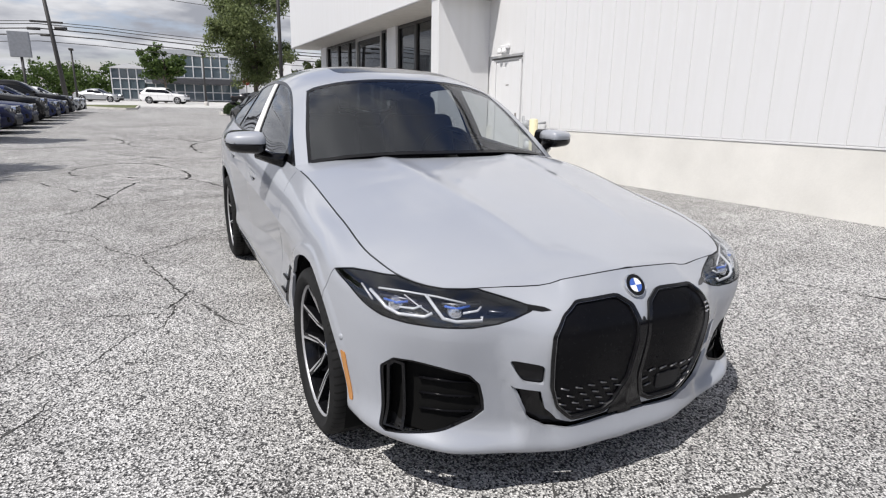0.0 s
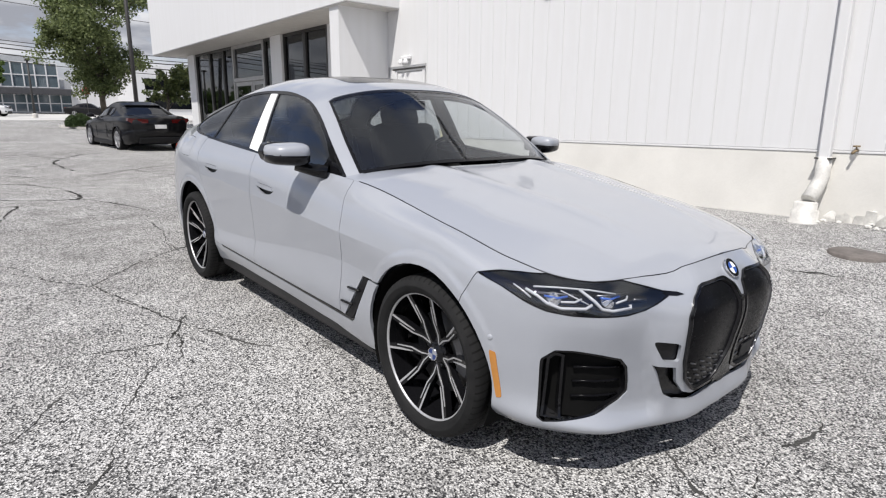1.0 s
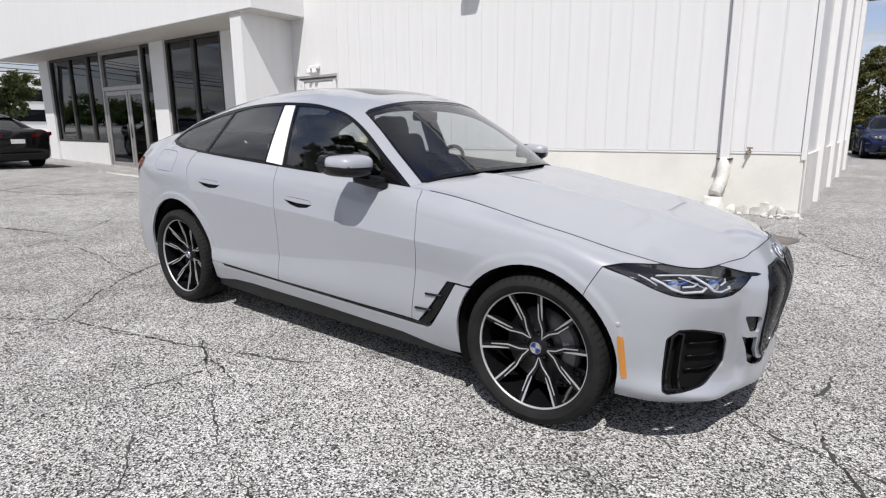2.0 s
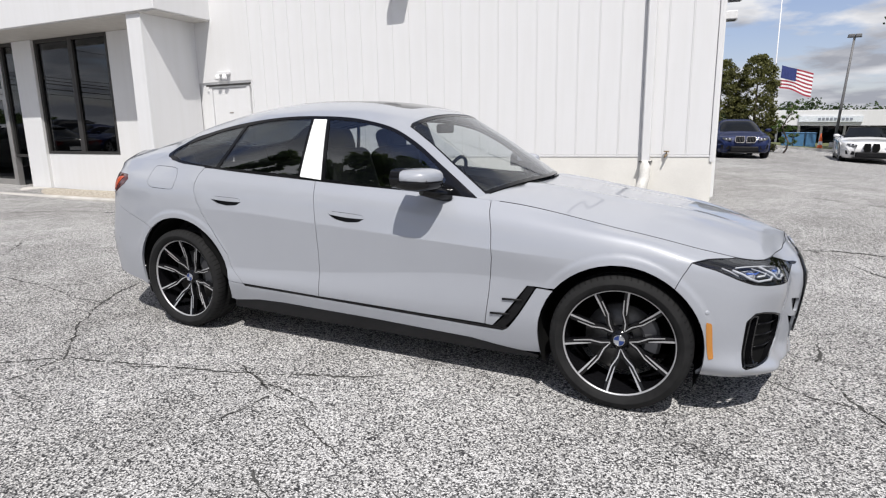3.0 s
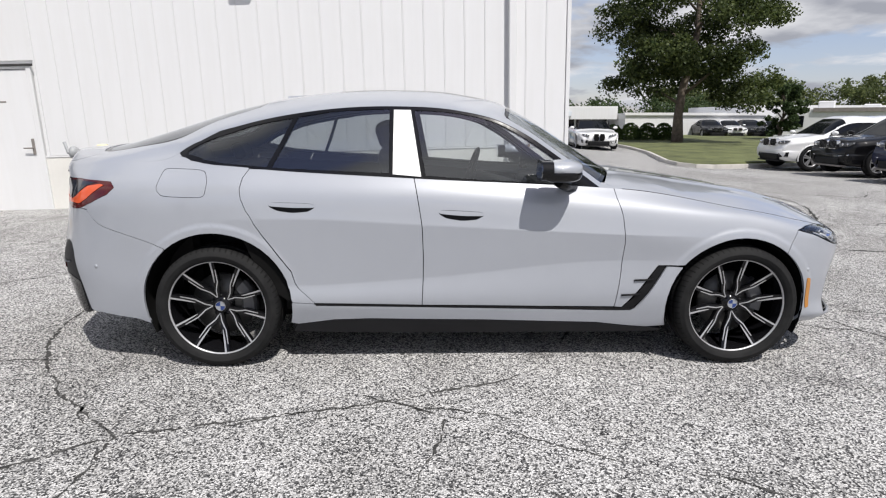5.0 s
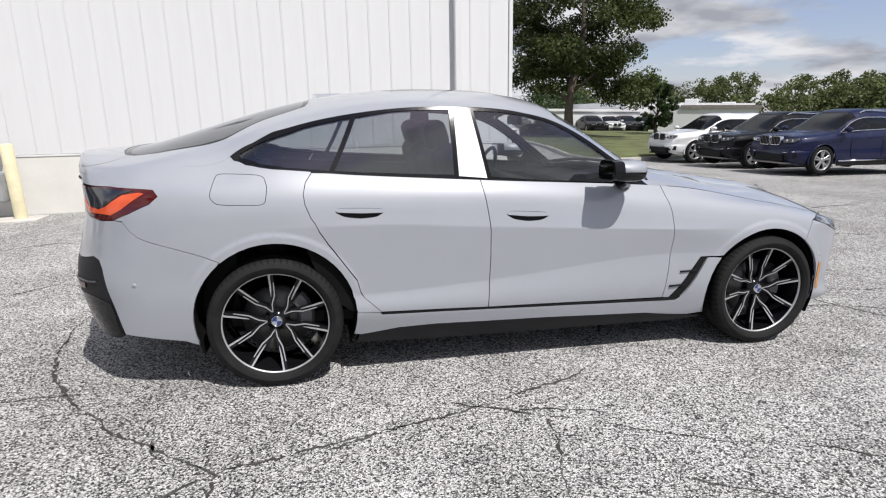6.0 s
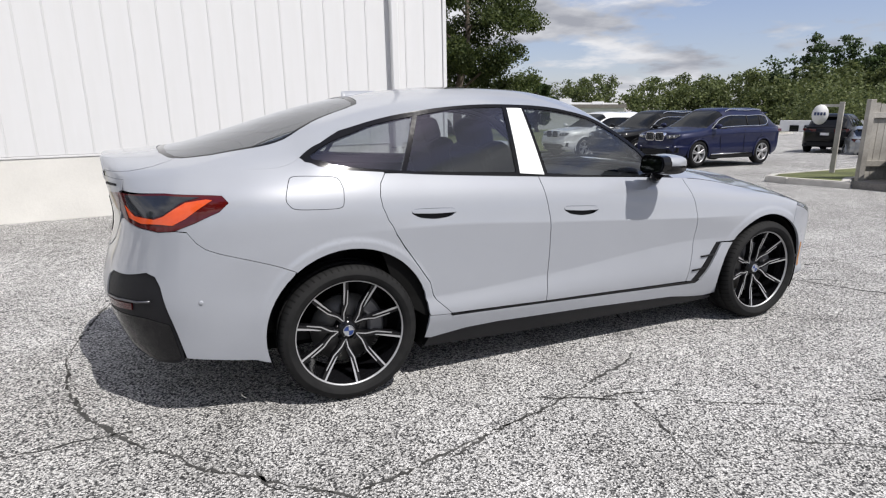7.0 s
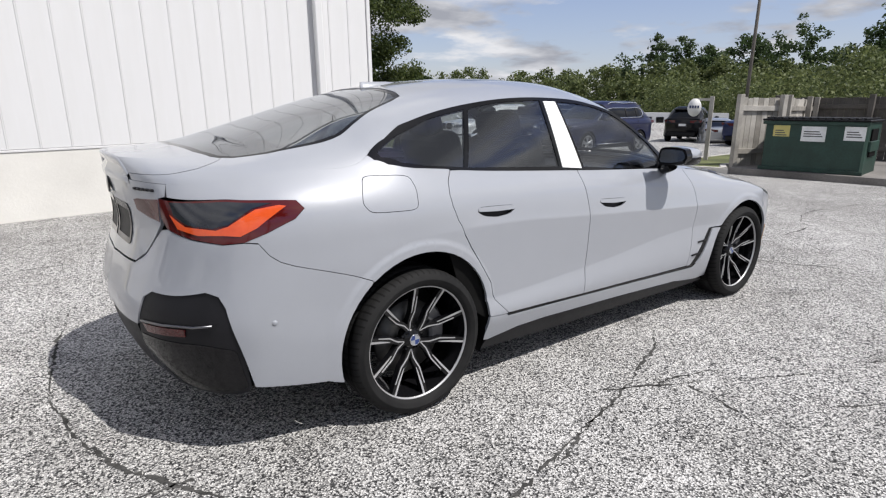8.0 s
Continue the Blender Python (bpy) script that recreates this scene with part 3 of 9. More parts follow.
def build_broken_base():
    """Spalled render at the foot of the hall corner: jagged flakes and rubble."""
    rng = random.Random(5)
    x = 1.05
    while x < 1.80:
        w = rng.uniform(0.06, 0.14)
        z = 0.30 - 0.10 * abs(x - 1.35) + rng.uniform(-0.03, 0.05)
        bm = bmesh.new()
        prism(bm, [(x, WALL_Y - 0.014 - rng.uniform(0, 0.02)), (x + w, WALL_Y - 0.012), (x + w * 0.8, WALL_Y + 0.02), (x + 0.01, WALL_Y + 0.02)], 0.12, z)
        for v in bm.verts:
            v.co.x += rng.uniform(-0.03, 0.03)
            v.co.y += rng.uniform(-0.025, 0.005)
            if v.co.z > 0.2:
                v.co.z += rng.uniform(-0.09, 0.02)
        tagged(mesh_ob("render_flake", bm, AGED_WHITE), "broken flake of pale render at the wall foot", "rubble", "render flakes at the wall foot")
        x += w * rng.uniform(0.8, 1.1)
    for k in range(16):
        r = rng.uniform(0.015, 0.045)
        px, py = rng.uniform(1.0, 1.9), WALL_Y - rng.uniform(0.05, 0.32)
        bm = bmesh.new()
        bmesh.ops.create_icosphere(bm, subdivisions=1, radius=r)
        for v in bm.verts:
            v.co *= rng.uniform(0.7, 1.15)
            v.co.z *= 0.6
        bmesh.ops.translate(bm, vec=(px, py, ground_z(px, py) + r * 0.35), verts=bm.verts)
        tagged(mesh_ob("rubble_piece", bm, AGED_WHITE), "small pale piece of broken render on the paving", "rubble", "rubble by the wall")


build_hall()
build_fin_and_canopy()
build_downpipe()
build_wall_lamp()
build_broken_base()
build_end_lights()


# ---------------------------------------------------------------- the silver car: character lines and surfaces
# stations round the plan, from the middle of the nose along one flank to the middle of the tail
PLAN_X = [2.32, 2.290, 2.222, 2.12, 1.95, 1.78, 1.43, 0.80, -0.30, -1.00, -1.43, -1.85, -2.20, -2.40, -2.48, -2.51]
PLAN_H = [0.0, 0.33, 0.44, 0.68, 0.845, 0.90, 0.915, 0.908, 0.908, 0.915, 0.925, 0.905, 0.82, 0.62, 0.38, 0.0]
# seven lines from the underside to the bonnet seam and belt line: height, and inset from the plan
LINE_Z = [
    [.145, .152, .158, .192, .222, .225, .215, .165, .165, .18, .20, .20, .22, .24, .25, .25],
    [.19, .20, .205, .240, .268, .275, .265, .25, .26, .27, .27, .27, .28, .30, .31, .31],
    [.30, .30, .30, .325, .36, .37, .39, .40, .38, .37, .43, .45, .45, .45, .45, .45],
    [.45, .45, .45, .48, .50, .52, .57, .60, .50, .46, .58, .60, .58, .58, .58, .58],
    [.60, .60, .60, .62, .64, .68, .72, .742, .80, .836, .83, .79, .75, .70, .70, .70],
    [.692, .690, .685, .71, .735, .765, .84, .88, .94, .96, .97, .98, .95, .90, .88, .88],
    [.790, .768, .752, .752, .775, .805, .868, .974, 1.035, 1.075, 1.11, 1.125, 1.095, 1.08, 1.085, 1.09]]
LINE_D = [
    [.150, .140, .105, .07, .05, .06, .06, .075, .075, .07, .06, .05, .06, .10, .12, .12],
    [.090, .085, .052, .012, .01, .02, .03, .04, .035, .035, .02, .02, .02, .05, .06, .06],
    [.100, .090, .050, .03, .02, .01, .008, .008, .006, .006, 0., 0., .005, .01, .01, .01],
    [.070, .062, .036, .02, .012, 0., 0., .016, .019, .017, .004, 0., 0., 0., 0., 0.],
    [.050, .046, .042, .015, .01, .005, 0., 0., 0., 0., 0., 0., .02, .03, .03, .03],
    [.085, .085, .070, .045, .03, .03, .045, .042, .027, .024, .018, .02, .05, .07, .08, .08],
    [.155, .172, .135, .110, .125, .130, .135, .118, .078, .083, .092, .115, .125, .09, .06, .05]]
NS, NV = 481, 193


def hermite(xs, ys, q, mono=True):
    """Smooth curves through stations; ys may hold several columns."""
    xs, ys, q = np.asarray(xs, float), np.asarray(ys, float), np.asarray(q, float)
    d = np.diff(ys) / np.diff(xs)
    m = np.empty_like(ys)
    m[0], m[-1] = d[0], d[-1]
    a, b = d[:-1], d[1:]
    if mono:
        m[1:-1] = np.where(a * b > 0, 2 * a * b / np.where(a + b == 0, 1, a + b), 0)
    else:
        h = np.diff(xs)
        m[1:-1] = (a * h[1:] + b * h[:-1]) / (h[1:] + h[:-1])
    q = np.clip(q, xs[0], xs[-1])
    i = np.clip(np.searchsorted(xs, q, side="right") - 1, 0, len(xs) - 2)
    h = xs[i + 1] - xs[i]
    t = (q - xs[i]) / h
    return ((2 * t**3 - 3 * t**2 + 1) * ys[i] + (t**3 - 2 * t**2 + t) * m[i] * h + (-2 * t**3 + 3 * t**2) * ys[i + 1] + (t**3 - t**2) * m[i + 1] * h)


def plan_stations():
    px, ph = np.array(PLAN_X), np.array(PLAN_H)
    return np.concatenate([[0], np.cumsum(np.hypot(np.diff(px), np.diff(ph)))])


ST = plan_stations()


def build_flank():
    """The flank as a dense grid of points over (s, v): s metres round the plan, v from 0 (underside) to 1 (belt)."""
    s = np.linspace(0, ST[-1], NS)
    x, h = hermite(ST, PLAN_X, s, False), hermite(ST, PLAN_H, s, False)
    h[0] = h[-1] = 0.0
    tx, th = np.gradient(x, s), np.gradient(h, s)
    tx[0], th[0], tx[-1], th[-1] = 0, 1, 0, -1
    n = np.hypot(tx, th)
    nx, nh = th / n, -tx / n
    zl = np.array([hermite(ST, r, s) for r in LINE_Z])
    dl = np.array([hermite(ST, r, s) for r in LINE_D])
    k = np.linspace(0, 1, len(LINE_Z))
    v = np.linspace(0, 1, NV)
    P = np.empty((NS, NV, 3))
    for i in range(NS):
        z, d = hermite(k, zl[:, i], v, False), hermite(k, dl[:, i], v, False)
        # folds along the fourth and fifth line, over the doors only
        w = np.clip((1.25 - x[i]) / 0.45, 0, 1) * np.clip((x[i] + 1.50) / 0.40, 0, 1)
        if w > 0:
            for lo, hi in ((0, 3), (3, 4), (4, 6)):
                sel = (v >= k[lo] - 1e-9) & (v <= k[hi] + 1e-9)
                z[sel] += w * (hermite(k[lo:hi + 1], zl[lo:hi + 1, i], v[sel], False) - z[sel])
                d[sel] += w * (hermite(k[lo:hi + 1], dl[lo:hi + 1, i], v[sel], False) - d[sel])
        P[i, :, 0], P[i, :, 1], P[i, :, 2] = x[i] - nx[i] * d, h[i] - nh[i] * d, z
    P[0, :, 1] = P[-1, :, 1] = 0.0
    return s, v, P


FS, FV, FP = build_flank()

# upper shell: windscreen, roof, rear window and boot, over (u, t): u along, t from the middle (0) to the rail (1)
UP_U = [0.68, 0.45, 0.25, 0.12, -0.10, -0.45, -0.90, -1.30, -1.50, -1.62, -1.90, -2.20, -2.36, -2.45]
UP_ZC = [1.035, 1.20, 1.348, 1.436, 1.500, 1.525, 1.507, 1.440, 1.386, 1.350, 1.258, 1.166, 1.126, 1.104]
UP_ZE = [.968, 1.135, 1.27, 1.335, 1.39, 1.415, 1.39, 1.312, 1.245, 1.165, 1.122, 1.095, 1.085, 1.078]
UP_HE = [.790, .748, .70, .675, .655, .65, .655, .68, .725, .775, .755, .68, .56, .44]
UP_BOW = [.20, .16, .12, .08, .02, 0., 0., -.02, -.03, -.03, -.04, -.05, -.05, -.03]
UP_P = [3.2, 2.9, 2.7, 2.8, 3.2, 3.4, 3.3, 3.0, 2.9, 2.9, 3.0, 3.2, 3.2, 3.2]


def upper_point(u, t):
    zc, ze, he, bow, p = (hermite(UP_U[::-1], c[::-1], u, False) for c in (UP_ZC, UP_ZE, UP_HE, UP_BOW, UP_P))
    # behind the window tip the rail is the shoulder line itself; the boot ends in a small upturned lip
    w = np.clip((-1.58 - u) / 0.25, 0, 1)
    top = FP[:, -1, :][::-1]
    he = he + (np.interp(u, top[:, 0], top[:, 1]) - he) * w
    ze = ze + (np.interp(u, top[:, 0], top[:, 2]) - ze) * w
    lip = 0.068 * np.clip((-2.00 - u) / 0.45, 0, 1) ** 1.4 * np.clip((1 - np.abs(t)) * 3, 0, 1) ** 0.7
    return np.stack([u + bow * (1 - t**2), he * t, zc + (ze - zc) * np.abs(t)**p + lip], -1)


# bonnet over (x, t): t from the middle to the seam
BON_X = [2.165, 2.10, 2.00, 1.90, 1.70, 1.43, 1.20, 1.00, 0.86]
BON_ZC = [.790, .812, .842, .868, .914, .958, .992, 1.016, 1.030]


def seam_at(x):
    """Height and half width of the bonnet seam at x: the top line of the flank."""
    top = FP[:, -1, :]
    i = np.arange(len(top))
    sel = top[:, 0] > 0.6
    o = np.argsort(top[sel, 0])
    return np.interp(x, top[sel, 0][o], top[sel, 1][o]), np.interp(x, top[sel, 0][o], top[sel, 2][o])


def bonnet_point(x, t):
    he, ze = seam_at(x)
    zc = hermite(BON_X[::-1], BON_ZC[::-1], x, False)
    h = he * t
    dome = 0.010 * np.exp(-((h - (0.24 + 0.10 * (2.1 - x))) / 0.05) ** 2) * np.clip((2.1 - x) * 3, 0, 1)
    return np.stack([x + 0 * t, h, np.maximum(zc, ze) + np.minimum(ze - zc, 0) * np.abs(t) ** (1.5 + 0.9 * np.clip((2.17 - x) / 0.4, 0, 1) + 3.0 * np.clip((1.2 - x) / 0.5, 0, 1)) + dome * (1 - np.abs(t) ** 6)], -1)


# ---------------------------------------------------------------- panels cut from the surfaces
def cut(outline, holes=(), step=0.035, rows=(), extra=()):
    """Triangulates a flat outline with holes on a fine grid. Returns points (2-D), triangles and the closed border loops."""
    loops, pts = [], []

    def dense(loop):
        out = []
        for a, b in zip(loop, loop[1:] + loop[:1]):
            a, b = np.array(a, float), np.array(b, float)
            n = max(1, int(math.ceil(np.hypot(*(b - a)) / step)))
            out += [a + (b - a) * k / n for k in range(n)]
        return out

    def inside(p, loop):
        x, y, odd = p[0], p[1], False
        for (x0, y0), (x1, y1) in zip(loop, loop[1:] + loop[:1]):
            if (y0 > y) != (y1 > y) and x < (x1 - x0) * (y - y0) / (y1 - y0) + x0:
                odd = not odd
        return odd

    edges = []
    rings = [dense([tuple(p) for p in outline])] + [dense([tuple(p) for p in h]) for h in holes]
    for ring in rings:
        i0 = len(pts)
        pts += ring
        n = len(ring)
        edges += [(i0 + k, i0 + (k + 1) % n) for k in range(n)]
        loops.append(list(range(i0, i0 + n)))
    border = np.array(pts)
    polys = [[tuple(p) for p in r] for r in rings]
    lo, hi = border.min(0), border.max(0)
    for a in np.arange(lo[0] + step / 2, hi[0], step):
        for b in np.arange(lo[1] + step / 2, hi[1], step):
            p = (a, b)
            if inside(p, polys[0]) and not any(inside(p, q) for q in polys[1:]) and ((border - p) ** 2).sum(1).min() > (0.45 * step) ** 2:
                pts.append(np.array(p))
    # extra rows of points, to keep folds crisp
    pts = pts[:len(border)] + [p for p in pts[len(border):] if all(abs(p[1] - r) > 0.3 * step for r in rows)]
    for p in [(a, r) for r in rows for a in np.arange(lo[0] + step / 3, hi[0], step * 0.7)] + [p for p in extra if lo[0] < p[0] < hi[0] and lo[1] < p[1] < hi[1]]:
        if inside(p, polys[0]) and not any(inside(p, q) for q in polys[1:]) and ((border - p) ** 2).sum(1).min() > (0.15 * step) ** 2:
            pts.append(np.array(p))
    co, _, tri, orig, _, _ = delaunay_2d_cdt([Vector(p) for p in pts], edges, [], 0, 1e-7)
    where = {}
    for k, o in enumerate(orig):
        for q in o:
            where[q] = k
    keep = []
    for f in tri:
        c = sum((co[k] for k in f), Vector((0, 0))) / 3
        if inside(c, polys[0]) and not any(inside(c, q) for q in polys[1:]):
            keep.append(f if (co[f[1]] - co[f[0]]).cross(co[f[2]] - co[f[0]]) > 0 else f[::-1])
    return np.array([tuple(p) for p in co]), keep, [[where[k] for k in lp] for lp in loops]


FOLDS = [0.95 * (k + d) / 192 for k in (96, 128) for d in (-1.05, 1.05)]
VSCALE = 0.95          # v is stretched so that the grid is about square


def grid_at(P, a, b):
    """Bilinear look-up in a grid of points at fractional indices."""
    a, b = np.clip(a, 0, P.shape[0] - 1.0001), np.clip(b, 0, P.shape[1] - 1.0001)
    i, j = a.astype(int), b.astype(int)
    f, g = (a - i)[:, None], (b - j)[:, None]
    return P[i, j] * (1 - f) * (1 - g) + P[i + 1, j] * f * (1 - g) + P[i, j + 1] * (1 - f) * g + P[i + 1, j + 1] * f * g


def flank_normals():
    du, dv = np.gradient(FP, axis=0), np.gradient(FP, axis=1)
    du[0, :, 0] = 0
    du[-1, :, 0] = 0
    n = np.cross(du, dv)
    n /= np.maximum(np.linalg.norm(n, axis=2, keepdims=True), 1e-9)
    return n * np.sign((n[..., :1] * (FP[..., :1] * 0.35) + n[..., 1:2]))   # outwards


FN = flank_normals()


def flank(q):
    """Points and outward normals of the flank at (s, v * VSCALE), with flared wheel arches and a soft rear shoulder."""
    a, b = q[:, 0] / FS[-1] * (NS - 1), q[:, 1] / VSCALE * (NV - 1)
    n, p = grid_at(FN, a, b), grid_at(FP, a, b)
    n = n / np.linalg.norm(n, axis=1, keepdims=True)
    for cx, cz, r0 in ((1.42, 0.335, 0.418), (-1.42, 0.36, 0.428)):
        e = p - np.array([cx, 0, cz])
        e[:, 1] = 0
        r = np.maximum(np.linalg.norm(e, axis=1), 1e-6)
        t = np.clip((r - r0) / 0.026, 0, 1)
        k = ((p[:, 2] > 0.3) & (p[:, 1] > 0.7))
        k = k * np.clip(e[:, 2] / r * 2.2 - 0.25, 0, 1)
        flat = np.where(k > 0, k * 0.006 * (1 - t * t * (3 - 2 * t)), 0)
        slope = np.where((k > 0) & (t > 0) & (t < 1), -k * 0.006 * 6 * t * (1 - t) / 0.026, 0)
        p = p + n * flat[:, None]
        n = n - e / r[:, None] * slope[:, None]
        n = n / np.linalg.norm(n, axis=1, keepdims=True)
    w = np.clip((-1.42 - p[:, 0]) / 0.25, 0, 1) * np.clip((b / (NV - 1) - 0.84) / 0.16, 0, 1) ** 1.4
    if (w > 0).any():
        nu = numeric(signed_upper)(np.stack([np.clip(p[:, 0], -2.43, 0), np.full(len(p), 0.985)], -1))[1]
        c = n + nu
        c = c / np.maximum(np.linalg.norm(c, axis=1, keepdims=True), 1e-6)
        n = n + (c - n) * w[:, None]
        n = n / np.linalg.norm(n, axis=1, keepdims=True)
    return p, n


def numeric(fn):
    def wrapped(q):
        e = 1e-4
        p = fn(q[:, 0], q[:, 1])
        n = np.cross(fn(q[:, 0] + e, q[:, 1]) - fn(q[:, 0] - e, q[:, 1]), fn(q[:, 0], q[:, 1] + e) - fn(q[:, 0], q[:, 1] - e))
        n = n / np.maximum(np.linalg.norm(n, axis=1, keepdims=True), 1e-12)
        return p, n * np.where(n[:, 2:] < 0, -1, 1)
    return wrapped


def signed_upper(u, t):
    p = upper_point(u, np.abs(t))
    p[..., 1] *= np.sign(t)
    return p


def signed_bonnet(x, t):
    p = bonnet_point(x, np.abs(t))
    p[..., 1] *= np.sign(t)
    return p


def UPPER(q):
    """Roof, screens and boot; near the rear shoulder the normals meet those of the flank."""
    p, n = numeric(signed_upper)(q)
    w = np.clip((-1.42 - q[:, 0]) / 0.25, 0, 1) * np.clip((np.abs(q[:, 1]) - 0.86) / 0.14, 0, 1) ** 1.4
    if (w > 0).any():
        i = np.interp(-q[:, 0], -FP[:, -1, 0], np.arange(NS))
        nf = grid_at(FN, i, np.full(len(q), NV - 2.0)) * np.stack([np.ones(len(q)), np.sign(q[:, 1]), np.ones(len(q))], -1)
        e = numeric(signed_upper)(np.stack([q[:, 0], 0.985 * np.sign(q[:, 1])], -1))[1]
        c = nf + e
        c = c / np.maximum(np.linalg.norm(c, axis=1, keepdims=True), 1e-6)
        n = n + (c - n) * w[:, None]
        n = n / np.linalg.norm(n, axis=1, keepdims=True)
    return p, n


BONNET = numeric(signed_bonnet)


def belt_at(x):
    top = FP[:, -1, :][::-1]
    return np.interp(x, top[:, 0], top[:, 1]), np.interp(x, top[:, 0], top[:, 2])


def side_window(x, w):
    """The glass-house side over (x, w): w from the belt (0) to the rail (1)."""
    hb, zb = belt_at(x)
    rail = upper_point(x, np.ones_like(x))
    bulge = 0.03 * np.clip(w * (1 - w), 0, 1) * np.clip((rail[..., 2] - zb) / 0.15, 0, 1)
    return np.stack([x, hb + (rail[..., 1] - hb) * w + bulge, zb + (rail[..., 2] - zb) * w], -1)


def sided(fn):
    def wrapped(q):
        e = 1e-3
        p = fn(q[:, 0], q[:, 1])
        n = np.cross(fn(q[:, 0] + e, q[:, 1]) - fn(q[:, 0] - e, q[:, 1]), fn(q[:, 0], q[:, 1] + e) - fn(q[:, 0], q[:, 1] - e))
        n = n / np.maximum(np.linalg.norm(n, axis=1, keepdims=True), 1e-12)
        return p, n * np.where(n[:, 1:2] < 0, -1, 1)
    return wrapped


WINDOW = sided(side_window)


def pillar(q):
    """The rear pillar below the rail: the glass-house side, with normals that run over from the shoulder to the roof."""
    p, _ = WINDOW(q)
    i = np.interp(-q[:, 0], -FP[:, -1, 0], np.arange(NS))
    a = flank(np.stack([i / (NS - 1) * FS[-1], np.full(len(q), VSCALE * 0.999)], -1))[1]
    b = UPPER(np.stack([q[:, 0], np.full(len(q), 0.995)], -1))[1]
    n = a + (b - a) * q[:, 1:2]
    return p, n / np.linalg.norm(n, axis=1, keepdims=True)


def wz(x, z):
    """(x, w) of a point of the glass-house side at height z."""
    xa = np.array([x])
    zb = belt_at(xa)[1][0]
    zr = upper_point(xa, np.ones(1))[0, 2]
    return (x, min(1.0, max(0.0, (z - zb) / max(zr - zb, 1e-6))))


def sheet(name, surface, outline, material, parent, signs=(1,), holes=(), offset=0.0, flange=0.014, step=0.035, label="", lift=None):
    """One panel: the cut piece of a surface, pushed out by offset, with a turned-in border. signs: the sides it is made on."""
    if len(signs) == 2 and surface is flank:
        outline = [(0.0 if a < 0.01 else FS[-1] if a > FS[-1] - 0.01 else a, b) for a, b in outline]
    q, tris, loops = cut(outline, holes, step, FOLDS if surface is flank else (), ARCH_ROWS if surface is flank else ())
    p, n = surface(q)
    off = np.full(len(q), offset) if lift is None else offset + lift(q)
    p = p + n * off[:, None]
    if lift is not None:
        ta = np.array(tris)
        fn = np.cross(p[ta[:, 1]] - p[ta[:, 0]], p[ta[:, 2]] - p[ta[:, 0]])
        fn *= np.sign((fn * n[ta[:, 0]]).sum(1, keepdims=True))
        acc = np.zeros_like(p)
        for k in range(3):
            np.add.at(acc, ta[:, k], fn)
        ln = np.linalg.norm(acc, axis=1, keepdims=True)
        n = np.where(ln > 1e-9, acc / np.maximum(ln, 1e-9), n)
        mid = np.abs(p[:, 1]) < 1e-3
        n[mid, 1] = 0
        n = n / np.maximum(np.linalg.norm(n, axis=1, keepdims=True), 1e-9)
    verts, faces, norms = [], [], []
    for sg in signs:
        m = np.array([1, sg, 1])
        base = len(verts)
        verts += list(map(tuple, p * m))
        norms += list(map(tuple, n * m))
        ta = np.array(tris)
        up = (np.cross(p[ta[:, 1]] - p[ta[:, 0]], p[ta[:, 2]] - p[ta[:, 0]]) * n[ta[:, 0]]).sum() > 0
        flip = up != (sg > 0)
        faces += [tuple(base + k for k in (f[::-1] if flip else f)) for f in tris]
        if flange:
            for lp in loops:
                b2 = len(verts)
                verts += [tuple(p[k] * m) for k in lp] + [tuple((p[k] - n[k] * flange) * m) for k in lp]
                norms += [(0, 0, 0)] * (2 * len(lp))
                k = len(lp)
                for i in range(k):
                    j = (i + 1) % k
                    if abs(p[lp[i]][1]) < 0.002 and abs(p[lp[j]][1]) < 0.002:
                        continue
                    f = (b2 + i, b2 + j, b2 + k + j, b2 + k + i)
                    faces.append(f[::-1] if not flip else f)
    me = bpy.data.meshes.new(name)
    me.from_pydata(verts, [], faces)
    me.materials.append(material)
    me.polygons.foreach_set("use_smooth", [True] * len(me.polygons))
    me.update()
    me.normals_split_custom_set_from_vertices(norms)
    ob = new(name, me)
    ob.parent = parent
    if label:
        ob["label"] = label
    return ob




def at(x=None, h=None, z=0.5, end="front"):
    """(s, v) of a point of the flank: given x for the sides, h for the nose and tail, or both for the corners."""
    mid = FP[:, NV // 2, :]
    if x is not None and h is not None:
        i = int(np.argmin((mid[:, 0] - x) ** 2 + (mid[:, 1] - h) ** 2))
    elif x is not None:
        sel = np.where((FS > ST[4]) & (FS < ST[12]))[0]
        i = sel[int(np.argmin(abs(mid[sel, 0] - x)))]
        if sel[0] < i < sel[-1]:
            a, b = mid[i - 1, 0], mid[i + 1, 0]
            s = np.interp(-x, [-a, -b], [FS[i - 1], FS[i + 1]])
            z_col = grid_at(FP, np.full(NV, s / FS[-1] * (NS - 1)), np.arange(NV, dtype=float))[:, 2]
            return (float(s), float(np.interp(z, z_col, FV)) * VSCALE)
    else:
        sel = np.where(FS < ST[5])[0] if end == "front" else np.where(FS > ST[11])[0]
        o = np.argsort(mid[sel, 1])
        s = np.interp(h, mid[sel, 1][o], FS[sel][o])
        if h <= 0:
            s = 0.0 if end == "front" else FS[-1]
        z_col = grid_at(FP, np.full(NV, s / FS[-1] * (NS - 1)), np.arange(NV, dtype=float))[:, 2]
        return (float(s), float(np.interp(z, z_col, FV)) * VSCALE)
    return (float(FS[i]), float(np.interp(z, FP[i, :, 2], FV)) * VSCALE)


def X(*rows):
    return [at(x=x, z=z) for x, z in rows]


def F(*rows):
    return [at(h=h, z=z) for h, z in rows]


